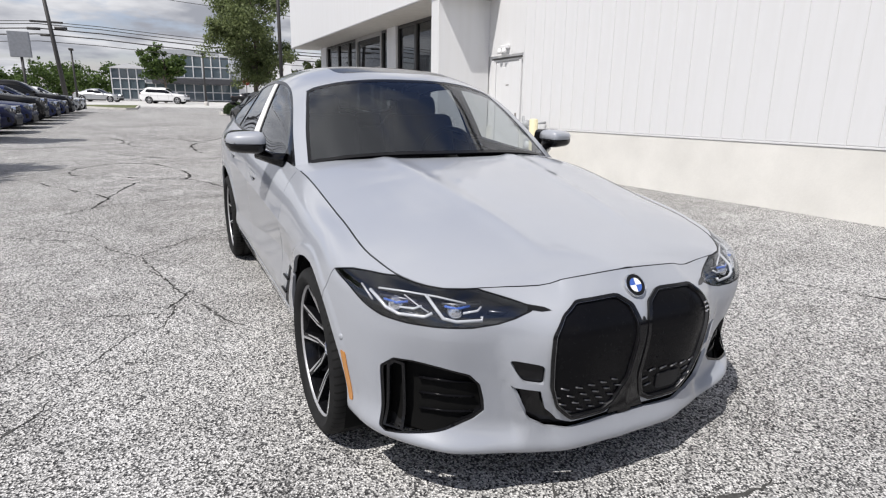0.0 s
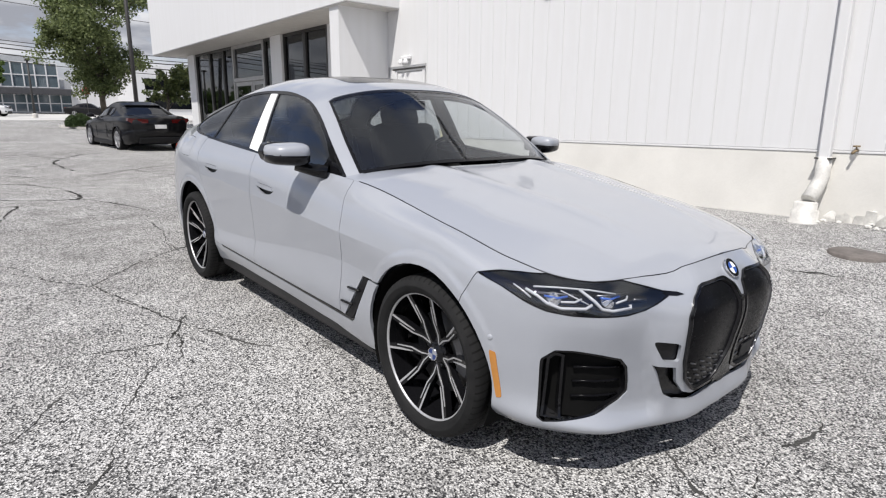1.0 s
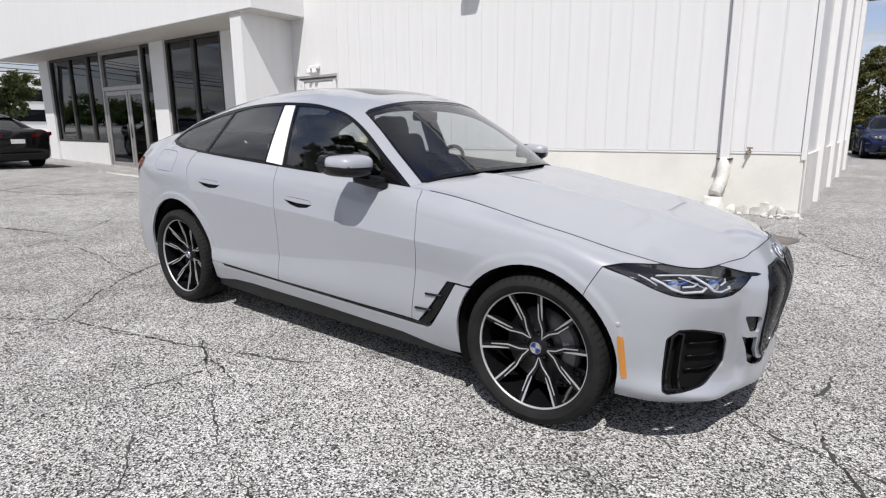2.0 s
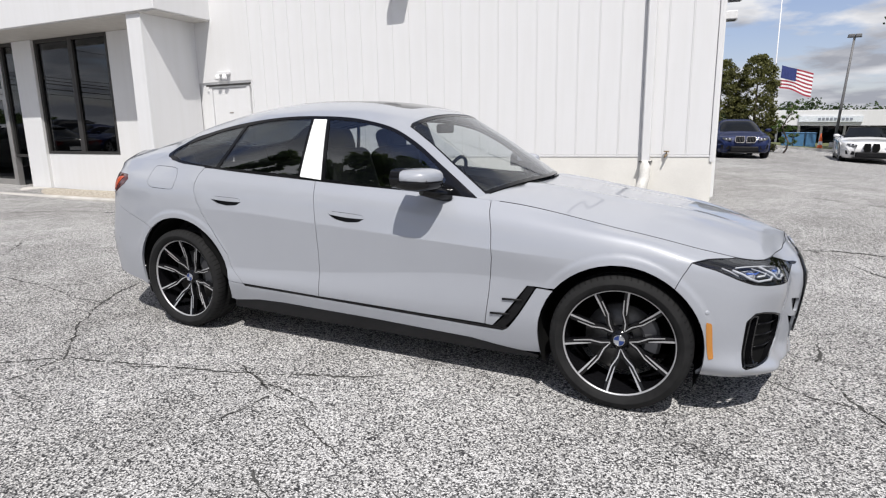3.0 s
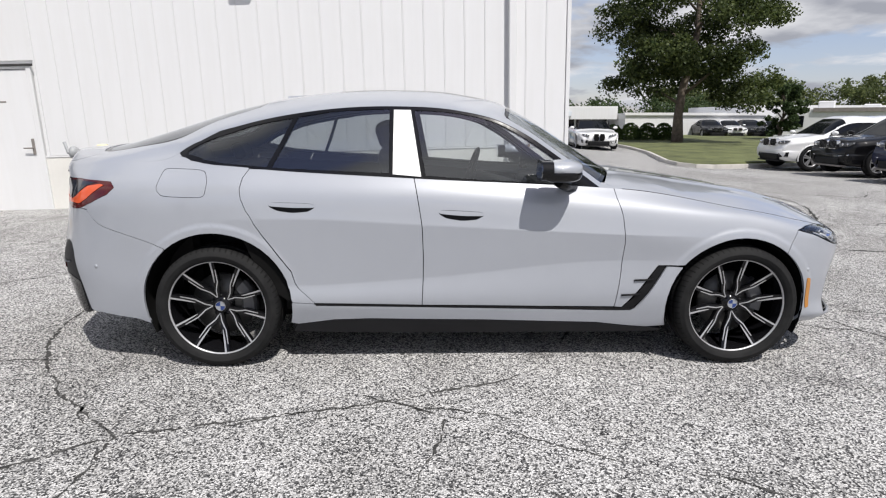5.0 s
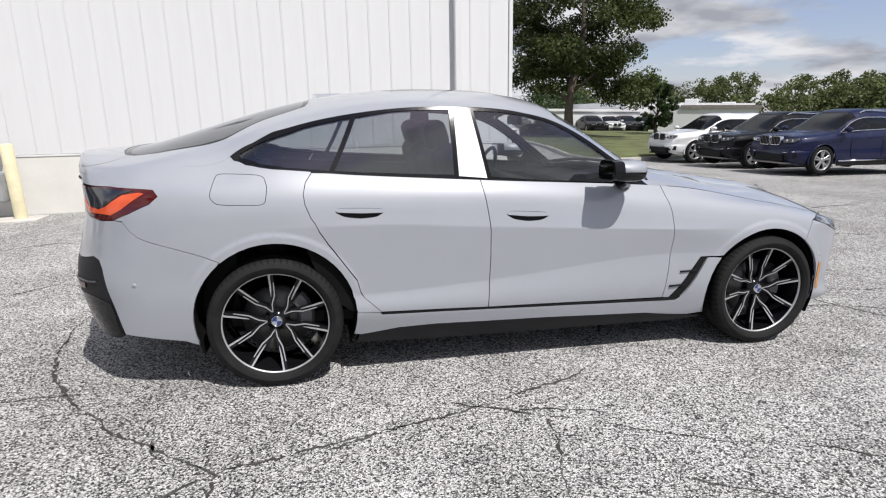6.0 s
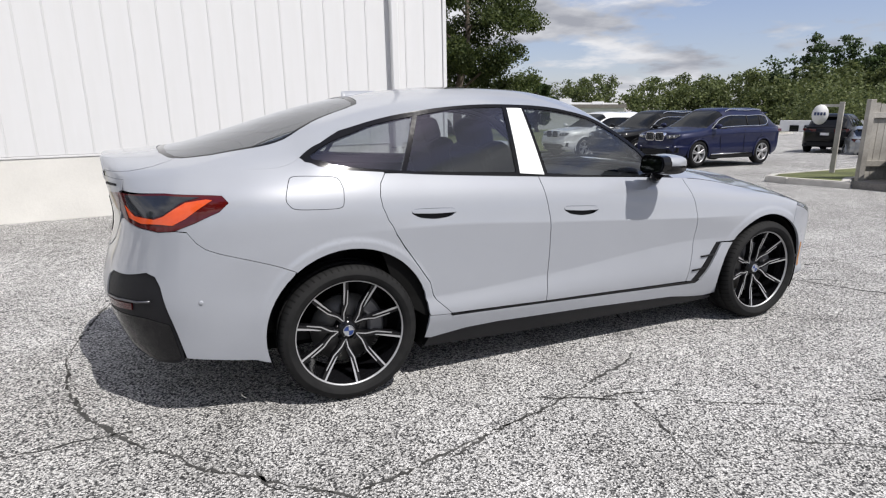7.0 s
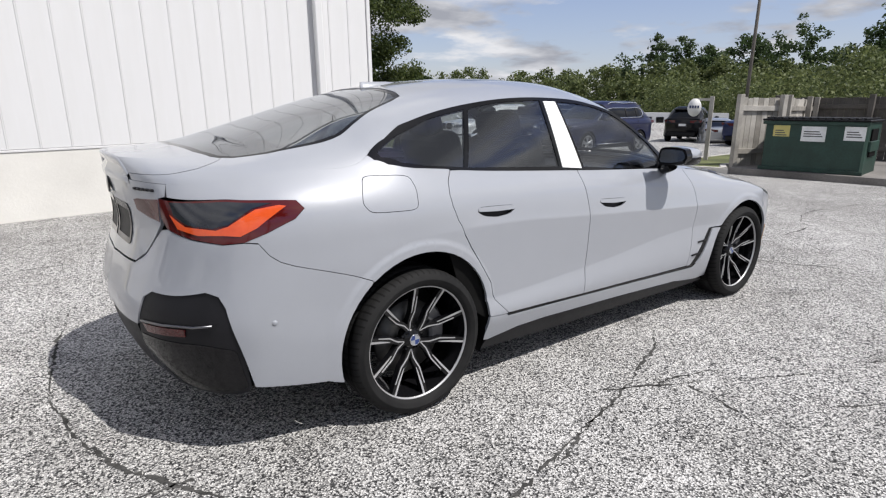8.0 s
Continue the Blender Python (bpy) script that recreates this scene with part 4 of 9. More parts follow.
def R(*rows):
    return [at(h=h, z=z, end="rear") for h, z in rows]


def C(*rows):
    return [at(x=x, h=h, z=z) for x, h, z in rows]


def arch(cx, cz, r, a0, a1, n=14):
    return X(*[(cx + r * math.cos(radians(a0 + (a1 - a0) * k / n)), cz + r * math.sin(radians(a0 + (a1 - a0) * k / n))) for k in range(n + 1)])


ARCH_ROWS = [p for cx, cz, r0 in ((1.42, 0.335, 0.418), (-1.42, 0.36, 0.428)) for d in (-0.004, 0.004, 0.013, 0.022, 0.032) for p in arch(cx, cz, r0 + d, 0, 180, 64)]


def top_run(s0, s1, n=12):
    """Along the belt or bonnet seam."""
    return [(s0 + (s1 - s0) * k / n, VSCALE) for k in range(n + 1)]


def low_run(s0, s1, n=12, v=0.0):
    return [(s0 + (s1 - s0) * k / n, v) for k in range(n + 1)]


def shrink(loop, d):
    """Draws an outline in by d."""
    pts = [np.array(p, float) for p in loop]
    area = sum(a[0] * b[1] - b[0] * a[1] for a, b in zip(pts, pts[1:] + pts[:1]))
    out, n = [], len(pts)
    for i in range(n):
        a, b, c = pts[i - 1], pts[i], pts[(i + 1) % n]
        e0, e1 = b - a, c - b
        l0, l1 = np.hypot(*e0), np.hypot(*e1)
        if l0 < 1e-9 or l1 < 1e-9:
            continue
        n0, n1 = np.array([-e0[1], e0[0]]) / l0, np.array([-e1[1], e1[0]]) / l1
        k = n0 + n1
        k = k / max(0.5, k.dot(k) / 2)
        out.append(tuple(b + k * d * (1 if area > 0 else -1)))
    return out


def rounded(loop, r=0.3, n=4):
    """Rounds the corners of an outline by a share r of its edges."""
    pts, out = [np.array(p, float) for p in loop], []
    for i in range(len(pts)):
        a, b, c = pts[i - 1], pts[i], pts[(i + 1) % len(pts)]
        p, q = b + (a - b) * r, b + (c - b) * r
        out += [tuple((1 - t) ** 2 * p + 2 * t * (1 - t) * b + t * t * q) for t in (k / n for k in range(n + 1))]
    return out


def flank_tube(bm, path, radius, offset, sg, seg=6):
    p, n = flank(np.array(path))
    tube(bm, [Vector((a + b * offset) * np.array([1, sg, 1])) for a, b in zip(p, n)], radius, seg)


PAINT = paint("silver_grey_paint", (0.328, 0.343, 0.376), 0.05, 0.40)
LAMP_RED = plain("red_lamp_lens", (0.070, 0.004, 0.004), 0.10, vary=0.1, coat=0.4)
LAMP_ORANGE = plain("orange_red_light_band", (0.62, 0.080, 0.018), 0.14, vary=0.12, coat=0.5)
LAMP_SMOKE = plain("smoked_lamp_lens", (0.018, 0.02, 0.026), 0.08, vary=0.1, coat=0.4)
AMBER = plain("amber_reflector", (0.46, 0.19, 0.03), 0.2, vary=0.08, coat=0.8)
WHITE_FILM = plain("white_protective_film", (0.86, 0.86, 0.85), 0.45, vary=0.02)
GRILLE_PANEL = plain("black_grille_panel", (0.005, 0.005, 0.006), 0.25, vary=0.1, spec=0.08)
DARK_METAL = plain("dark_chrome", (0.20, 0.20, 0.21), 0.35, metal=1.0, vary=0.1)
BLUE_LENS = plain("blue_accent", (0.04, 0.11, 0.42), 0.2, vary=0.05, coat=1.0)
DRL = plain("light_guide", (0.50, 0.51, 0.53), 0.15, vary=0.05, coat=1.0)
MIRROR = plain("mirror_glass", (0.62, 0.64, 0.66), 0.02, metal=1.0, vary=0.01)
SEAT = plain("black_leather", (0.010, 0.010, 0.010), 0.6, vary=0.2, spec=0.25)
GRAPHITE = plain("graphite_plastic", (0.010, 0.010, 0.012), 0.5, vary=0.15, spec=0.25)


# ---------------------------------------------------------------- wheels
def tread_rubber():
    """Tyre rubber with cross grooves on the tread and a plain sidewall."""
    m, nt, b = nodes_of("siped_tyre_rubber")
    N, L = nt.nodes.new, nt.links.new

    def mt(op, a, c=None):
        k = N("ShaderNodeMath")
        k.operation = op
        for i, v in enumerate((a, c)):
            if v is None:
                continue
            if isinstance(v, (int, float)):
                k.inputs[i].default_value = v
            else:
                L(v, k.inputs[i])
        return k.outputs[0]
    sep = N("ShaderNodeSeparateXYZ")
    L(local(nt), sep.inputs[0])
    ang = mt("ARCTAN2", sep.outputs["Z"], sep.outputs["X"])
    skew = mt("MULTIPLY", sep.outputs["Y"], 9.0)
    wave = mt("SINE", mt("ADD", mt("MULTIPLY", ang, 66.0), mt("MULTIPLY", skew, 4.0)))
    groove = mt("LESS_THAN", wave, -0.72)
    rad = mt("SQRT", mt("ADD", mt("MULTIPLY", sep.outputs["X"], sep.outputs["X"]), mt("MULTIPLY", sep.outputs["Z"], sep.outputs["Z"])))
    k = mt("MULTIPLY", groove, mt("GREATER_THAN", rad, 0.3215))
    grain = noise_of(nt, 14, 5, vec=local(nt))
    col = ramp(nt, grain, [(0.3, (0.009, 0.009, 0.0095)), (0.7, (0.017, 0.017, 0.017))])
    # the shade inside the grooves is painted as a darker rubber colour
    L(mixc(nt, k, col, (0.004, 0.004, 0.004)), b.inputs["Base Color"])
    b.inputs["Roughness"].default_value = 0.78
    b.inputs["Specular IOR Level"].default_value = 0.22
    bump(nt, b, mt("SUBTRACT", 1.0, k), 0.8, 0.004)
    return m


TREAD = tread_rubber()
WHEEL_FACE = plain("machined_wheel_face", (0.52, 0.52, 0.53), 0.34, metal=0.6, vary=0.06)


def build_wheel(parent, x, y, sg, turn):
    """A tyre and a black ten-spoke rim with machined edges; sg is the side it faces."""
    w = part("wheel", bmesh.new(), None, parent, m=pose(x, y, 0.337) @ Matrix.Diagonal((1, sg, 1, 1)))
    # local: the outer face looks to +y
    bm = bmesh.new()
    turned(bm, [(0.255, -0.10), (0.270, -0.115), (0.300, -0.122), (0.325, -0.112), (0.3345, -0.090), (0.337, -0.060), (0.337, -0.046), (0.331, -0.044), (0.331, -0.038), (0.337, -0.036),
                (0.337, 0.036), (0.331, 0.038), (0.331, 0.044), (0.337, 0.046), (0.3365, 0.070), (0.3345, 0.090), (0.329, 0.105), (0.318, 0.115), (0.302, 0.120), (0.300, 0.1215), (0.296, 0.1215), (0.294, 0.120), (0.282, 0.1175), (0.272, 0.109), (0.264, 0.100)], 72, "Y")
    part("tyre", bm, TREAD, w, "black road tyre with a siped shoulder")
    bm = bmesh.new()
    turned(bm, [(0.252, 0.035), (0.258, 0.088), (0.259, 0.097), (0.2675, 0.0995), (0.2685, 0.093), (0.259, 0.0865)], 72, "Y")
    part("rim_lip", bm, plain("brushed_rim_edge", (0.50, 0.50, 0.51), 0.42, metal=0.6, vary=0.1), w, "thin machined rim edge")
    bm = bmesh.new()
    turned(bm, [(0.258, 0.090), (0.250, 0.04), (0.240, -0.02), (0.236, -0.10)], 48, "Y")
    part("barrel", bm, GLOSS_BLACK, w)
    # brake disc and caliper
    bm = bmesh.new()
    turned(bm, [(0.06, 0.0), (0.172, 0.0), (0.172, -0.025), (0.06, -0.025)], 40, "Y", (0, -0.005, 0))
    part("brake_disc", bm, plain("cast_iron_disc", (0.10, 0.098, 0.095), 0.45, metal=0.7, vary=0.2), w)
    bm = bmesh.new()
    rg = []
    for k in range(9):
        a = radians(-32 + 8 * k + 15)
        rg.append([bm.verts.new((r * math.cos(a), yy, r * math.sin(a))) for r, yy in ((0.108, 0.012), (0.120, 0.024), (0.176, 0.024), (0.190, 0.008), (0.190, -0.03), (0.108, -0.03))])
    for r0, r1 in zip(rg, rg[1:]):
        for j in range(6):
            bm.faces.new((r0[j], r0[(j + 1) % 6], r1[(j + 1) % 6], r1[j]))
    bm.faces.new(rg[0]); bm.faces.new(rg[-1])
    bmesh.ops.recalc_face_normals(bm, faces=bm.faces)
    part("caliper", bm, plain("grey_caliper", (0.13, 0.13, 0.135), 0.5, metal=0.5), w)
    bm = bmesh.new()
    turned(bm, [(0.001, 0.048), (0.030, 0.048), (0.040, 0.040), (0.052, 0.030), (0.062, 0.012), (0.062, -0.01)], 32, "Y")
    for k in range(5):
        a = 2 * math.pi * k / 5 + 0.3
        turned(bm, [(0.001, 0.020), (0.009, 0.020), (0.009, 0.034), (0.001, 0.035)], 8, "Y", (0.055 * math.cos(a), 0, 0.055 * math.sin(a)))
    part("hub", bm, GLOSS_BLACK, w)
    bm = bmesh.new()
    turned(bm, [(0.0275, 0.046), (0.0275, 0.055), (0.025, 0.0555), (0.025, 0.052)], 24, "Y")
    part("cap_ring", bm, CHROME, w)
    for name, mat, quads in (("cap_white", plain("cap_white_enamel", (0.30, 0.31, 0.33), 0.3), (0, 2)), ("cap_blue", plain("cap_blue_enamel", (0.014, 0.038, 0.16), 0.3), (1, 3))):
        bm = bmesh.new()
        for qd in quads:
            c = bm.verts.new((0, 0.0535, 0))
            ring = [bm.verts.new((0.0245 * math.cos(radians(90 * qd + 15 * j)), 0.0530, 0.0245 * math.sin(radians(90 * qd + 15 * j)))) for j in range(7)]
            for a, b in zip(ring, ring[1:]):
                bm.faces.new((c, b, a))
        part(name, bm, mat, w)
    # ten spokes in five pairs
    for k in range(5):
        for side in (-1, 1):
            ang = radians(turn + 72 * k + side * 16.5)
            m = Matrix.Rotation(-ang, 4, "Y")

            def bar(bm, rows, depth, proud):
                """A bar through rows (radius, sideways, half width), dished like the rim."""
                rings = []
                for r, t, hw in rows:
                    yy = 0.034 + (0.090 - 0.034) * max(0.0, (r - 0.05) / 0.21) ** 1.15 + proud
                    rings.append([bm.verts.new(m @ Vector((r, y3, t + s2 * hw))) for s2, y3 in ((-1, yy - depth), (-1, yy), (1, yy), (1, yy - depth))])
                for r0, r1 in zip(rings, rings[1:]):
                    for j in range(4):
                        bm.faces.new((r0[j], r0[(j + 1) % 4], r1[(j + 1) % 4], r1[j]))
                bm.faces.new(rings[0]); bm.faces.new(rings[-1])
                bmesh.ops.recalc_face_normals(bm, faces=bm.faces)
            o = side
            bm = bmesh.new()
            bar(bm, [(0.040, o * 0.012, 0.012), (0.085, o * 0.014, 0.0125), (0.110, o * 0.010, 0.0125), (0.140, o * 0.002, 0.013), (0.200, 0.0, 0.013), (0.262, 0.0, 0.013)], 0.032, 0.0)
            sp = part("spoke", bm, GLOSS_BLACK, w)
            bm = bmesh.new()
            bar(bm, [(0.135, o * 0.0120, 0.0010), (0.155, o * 0.0105, 0.0026), (0.200, o * 0.0078, 0.0042), (0.266, o * 0.0062, 0.0048)], 0.006, 0.0022)
            part("machined_edge", bm, WHEEL_FACE, sp)
            bm = bmesh.new()
            bar(bm, [(0.046, o * 0.0150, 0.0020), (0.088, o * 0.0135, 0.0029), (0.112, o * 0.0055, 0.0031), (0.140, -o * 0.0050, 0.0029), (0.214, -o * 0.0095, 0.0020)], 0.006, 0.0022)
            part("machined_edge", bm, WHEEL_FACE, sp)
    return w


# ---------------------------------------------------------------- the silver car
def build_main_car():
    car = tagged(empty("car"), "silver-grey metallic four-door coupe with black wheels, parked by the hall", "car")
    s_hood_corner = at(x=2.09, h=0.54, z=0.74)[0]
    s_lamp_top = at(x=1.90, h=0.75, z=0.77)[0]
    tail = FS[-1]
    # head lamp outline (nose corner)
    lamp_up = C((1.725, 0.893, 0.764), (1.78, 0.845, 0.778), (1.83, 0.80, 0.777)) + top_run(s_lamp_top, s_hood_corner, 6)
    lamp_in = F((0.46, 0.723), (0.40, 0.703))
    lamp_low = F((0.405, 0.690), (0.45, 0.668), (0.50, 0.655), (0.58, 0.650)) + C((2.09, 0.68, 0.655), (2.035, 0.755, 0.660), (1.975, 0.81, 0.672), (1.90, 0.85, 0.700), (1.82, 0.878, 0.735))
    lamp = lamp_up + lamp_in + lamp_low
    kid = rounded(F((.340, .54), (.338, .622), (.310, .682), (.258, .718), (.088, .724), (.034, .690), (.012, .630), (.009, .57), (.013, .43), (.055, .330), (.105, .302), (.245, .305), (.312, .365), (.336, .44)), 0.16, 3)
    tow = rounded(F((.466, .541), (.353, .520), (.353, .450), (.418, .462)), 0.2, 3)
    intake = rounded(C((1.968, .83, .285), (1.975, .83, .50)) + C((2.005, .80, .535), (2.05, .75, .532)) + F((.66, .512), (.58, .488), (.545, .45), (.53, .39), (.525, .345), (.56, .318), (.62, .302), (.74, .280)) + C((1.99, .815, .268),), 0.10, 2)
    grille_low = F((.452, .446), (.362, .428), (.345, .36), (.30, .312), (.24, .292), (.05, .292), (0.0, .292), (0.0, .272), (.10, .272), (.25, .270), (.335, .285), (.395, .322))
    # front bumper, both halves in one skin
    chin = low_run(0.0, at(x=1.80, z=0.2)[0], 20)
    fr_arch = arch(1.42, 0.335, 0.388, -18, 52, 12)
    seam = X((1.70, 0.725),)
    nose = chin + fr_arch + seam + C((1.72, .893, .762),) + lamp_low[::-1] + lamp_in[::-1] + top_run(s_hood_corner, 0.0, 10)

    def sculpt(q):
        # the corner around the intake lies back behind a fold; the chin ends in a lip
        s, v = q[:, 0], q[:, 1] / VSCALE

        def st(lo, hi, x):
            t = np.clip((x - lo) / (hi - lo), 0, 1)
            return t * t * (3 - 2 * t)
        s0 = 0.52 - 0.07 * np.clip((0.62 - v) / 0.3, 0, 1)
        back = st(-0.016, 0.016, s - s0) * (1 - st(0.76, 0.98, s)) * st(0.16, 0.34, v) * (1 - st(0.44, 0.74, v))
        lip = np.exp(-((v - 0.20) / 0.055) ** 2) * (1 - st(1.0, 1.25, s))
        return -0.026 * back + 0.002 * lip
    sheet("front_bumper", flank, shrink(nose, 0.0015), PAINT, car, (1, -1), holes=[shrink(kid, 0.004), tow, intake, grille_low[:6] + F((.012, .292), (.012, .272)) + grille_low[8:]], lift=sculpt, step=0.017)
    sheet("grille_bridge", flank, F((0.0, .31), (.03, .31), (.03, .273), (0.0, .273)), GLOSS_BLACK, car, (1, -1), offset=0.002, flange=0.02, step=0.02)
    sheet("kidney_bridge", flank, F((0.0, .648), (.020, .620), (.020, .43), (.062, .325), (.080, .288), (0.0, .288)), GLOSS_BLACK, car, (1, -1), offset=0.006, flange=0.02, step=0.03)
    for sg in (1, -1):
        s1 = (sg,)
        # kidney: proud gloss surround, thin metal line, black panel with short bars below
        kg = part("kidney_grille", bmesh.new(), None, car)
        sheet("surround", flank, kid, GLOSS_BLACK, kg, s1, holes=[shrink(kid, 0.013)], offset=0.010, flange=0.034, step=0.03)
        sheet("metal_line", flank, shrink(kid, 0.0135), DARK_METAL, kg, s1, holes=[shrink(kid, 0.0160)], offset=0.007, flange=0.012, step=0.03, label="dark chrome inner line")
        sheet("panel", flank, shrink(kid, 0.0180), GRILLE_PANEL, kg, s1, offset=-0.002, flange=0, step=0.04)
        if sg > 0:
            sheet("radar_cover", flank, rounded(F((.115, .405), (.225, .412), (.235, .345), (.13, .338)), 0.2, 3), GRAPHITE, kg, s1, offset=0.003, flange=0.006, step=0.03, label="smooth dark radar cover")
        for r in range(4):
            for c in range(6):
                h, z = 0.060 + 0.050 * c + 0.025 * (r % 2), 0.338 + 0.031 * r
                if h > 0.312 - (0.03 if r == 0 else 0.0) or h < 0.085 - 0.020 * r or (sg > 0 and 0.10 < h < 0.25 and z < 0.415):
                    continue
                bm = bmesh.new()
                path = F((h - 0.014, z - 0.004), (h + 0.014, z + 0.004))
                flank_tube(bm, path, 0.0030, 0.001, sg, 5)
                part("bar", bm, DARK_METAL, kg)
        if sg > 0:
            bm = bmesh.new()
            for z in (0.618, 0.632, 0.646):
                flank_tube(bm, F((0.30, z), (0.322, z)), 0.004, 0.008, sg, 5)
            part("badge", bm, CHROME, kg, "small chrome badge")
        sheet("lamp_tip", flank, F((.415, .708), (.37, .702), (.345, .694), (.375, .690), (.415, .694)), GLOSS_BLACK, car, s1, offset=0.002, flange=0.01, step=0.02, label="black strip from headlight to grille")
        # lower side grille, tow-eye cover, corner intake
        sheet("lower_grille", flank, grille_low, GLOSS_BLACK, car, s1, offset=-0.03, flange=0, lift=sculpt)
        sheet("tow_cover", flank, tow, GLOSS_BLACK, car, s1, offset=-0.018, flange=0, step=0.03)
        it = part("air_intake", bmesh.new(), None, car)
        sheet("back_panel", flank, intake, BLACK_TRIM, it, s1, offset=-0.050, flange=0, step=0.04, lift=sculpt)
        sheet("bezel", flank, intake, GLOSS_BLACK, it, s1, holes=[shrink(intake, 0.010)], offset=-0.004, flange=0.03, step=0.03, lift=sculpt)
        for z in (0.345, 0.40, 0.455):
            bm = bmesh.new()
            flank_tube(bm, F((0.735, z), (0.66, z - 0.004), (0.60, z - 0.008), (0.555, z - 0.01)), 0.005, -0.046, sg, 6)
            part("slat", bm, GRILLE_PANEL, it)
        slot = C((1.985, .82, .29), (1.99, .82, .505), (2.005, .80, .525)) + F((.765, .515), (.765, .285))
        sheet("air_slot", flank, slot, GLOSS_BLACK, it, s1, holes=[shrink(slot, 0.010)], offset=-0.003, flange=0.03, step=0.03, lift=sculpt)
        # head lamp
        hl = part("headlight", bmesh.new(), None, car, "dark headlight with two bracket-shaped light guides")
        sheet("housing", flank, lamp, GLOSS_BLACK, hl, s1, offset=-0.040, flange=0, step=0.04)
        sheet("rim", flank, lamp, GLOSS_BLACK, hl, s1, holes=[shrink(lamp, 0.007)], offset=0.0, flange=0.05, step=0.03)
        lens = sheet("lens", flank, shrink(lamp, 0.005), CLEAR_GLASS, hl, s1, offset=-0.001, flange=0, step=0.035)
        lens.visible_shadow = False
        for pth, rad, mat, nm in (
                (C((1.886, .836, .748), (1.943, .822, .724), (1.977, .808, .697), (2.010, .782, .681), (2.060, .711, .683), (2.067, .69, .698)), 0.006, DRL, "light_guide"),
                (C((2.004, .777, .707), (2.038, .731, .708), (2.041, .708, .722)), 0.004, DRL, "light_guide"),
                (C((2.010, .69, .747), (2.069, .677, .710), (2.095, .657, .682), (2.120, .622, .672), (2.154, .544, .670), (2.148, .537, .684)), 0.006, DRL, "light_guide"),
                (C((2.120, .594, .698), (2.131, .552, .703), (2.130, .532, .714)), 0.004, DRL, "light_guide"),
                (C((1.895, .800, .757), (1.955, .742, .754), (2.03, .662, .745), (2.10, .575, .727)), 0.0035, DRL, "light_guide"),
                (C((1.845, .858, .757), (1.88, .850, .738), (1.925, .836, .712)), 0.0035, DRL, "light_guide"),
                (C((1.975, .735, .748), (2.03, .715, .722), (2.065, .692, .700)), 0.0025, DRL, "light_guide"),
                (C((1.957, .805, .729), (1.994, .773, .722), (2.006, .737, .733)), 0.0045, BLUE_LENS, "blue_element"),
                (C((2.072, .647, .724), (2.099, .612, .714), (2.111, .570, .719)), 0.0045, BLUE_LENS, "blue_element")):
            bm = bmesh.new()
            flank_tube(bm, pth, rad, -0.022, sg, 6)
            part(nm, bm, mat, hl)
        for x, h, z in ((1.975, .78, .722), (2.09, .61, .712)):
            q = np.array(C((x, h, z)))
            p, n = flank(q)
            bm = bmesh.new()
            turned(bm, [(0.001, 0.012), (0.016, 0.006), (0.022, -0.004), (0.026, -0.006), (0.027, -0.012)], 18, "Y")
            d = Vector(n[0] * np.array([1, sg, 1]))
            part("projector", bm, CHROME, hl, m=Matrix.Translation(Vector((p[0] - n[0] * 0.03) * np.array([1, sg, 1]))) @ d.to_track_quat("Y", "Z").to_matrix().to_4x4())
        for pth in (C((1.93, .80, .742), (1.99, .765, .742), (2.03, .725, .738)), C((2.06, .65, .733), (2.10, .60, .727), (2.13, .54, .722)), C((2.15, .52, .70), (2.165, .47, .692))):
            bm = bmesh.new()
            flank_tube(bm, pth, 0.004, -0.026, sg, 5)
            part("lamp_fin", bm, DARK_METAL, hl)
        # fender
        door_f = X((0.735, 1.00), (0.742, 0.930), (0.769, 0.835), (0.782, 0.70), (0.770, 0.514), (0.748, 0.335))
        fen = (top_run(s_lamp_top, at(x=0.738, z=0.93)[0], 10) + door_f + X((0.79, 0.332)) + X((0.972, 0.570), (1.015, 0.571))
               + X((1.075, 0.571)) + arch(1.42, 0.335, 0.388, 142, 52, 12) + seam + C((1.72, .893, .764), (1.78, .845, .778), (1.83, .80, .777)))
        sheet("fender", flank, shrink(fen, 0.0018), PAINT, car, s1)
        vt = sheet("fender_vent", flank, X((0.975, 0.566), (1.012, 0.566), (0.902, 0.383), (0.860, 0.336), (0.835, 0.325), (0.755, 0.329), (0.80, 0.336), (0.845, 0.380)), BLACK_TRIM, car, s1, offset=-0.004, label="black angular vent behind the wheel")
        for x, z in ((0.865, 0.488), (0.800, 0.405)):
            bm = bmesh.new()
            flank_tube(bm, X((x - 0.02, z), (x + 0.085, z + 0.006)), 0.006, 0.004, sg, 6)
            part("fin", bm, BLACK_TRIM, vt)
        # doors
        mid_s = X((-0.352, 1.06), (-0.332, 0.932), (-0.309, 0.778), (-0.304, 0.621), (-0.313, 0.352))
        rear_s = X((-1.218, 1.09), (-1.250, 1.045), (-1.263, 0.99), (-1.257, 0.94), (-1.232, 0.875), (-1.195, 0.806), (-1.155, 0.742), (-1.016, 0.543), (-0.896, 0.367))
        s_mid, s_rd, s_fd = at(x=-0.352, z=1.0)[0], at(x=-1.223, z=1.0)[0], at(x=0.735, z=0.9)[0]
        d1 = part("front_door", bmesh.new(), None, car)
        handle_f = rounded(X((-0.215, 0.878), (0.005, 0.866), (0.020, 0.845), (-0.02, 0.824), (-0.10, 0.819), (-0.18, 0.832), (-0.222, 0.856)), 0.25, 2)
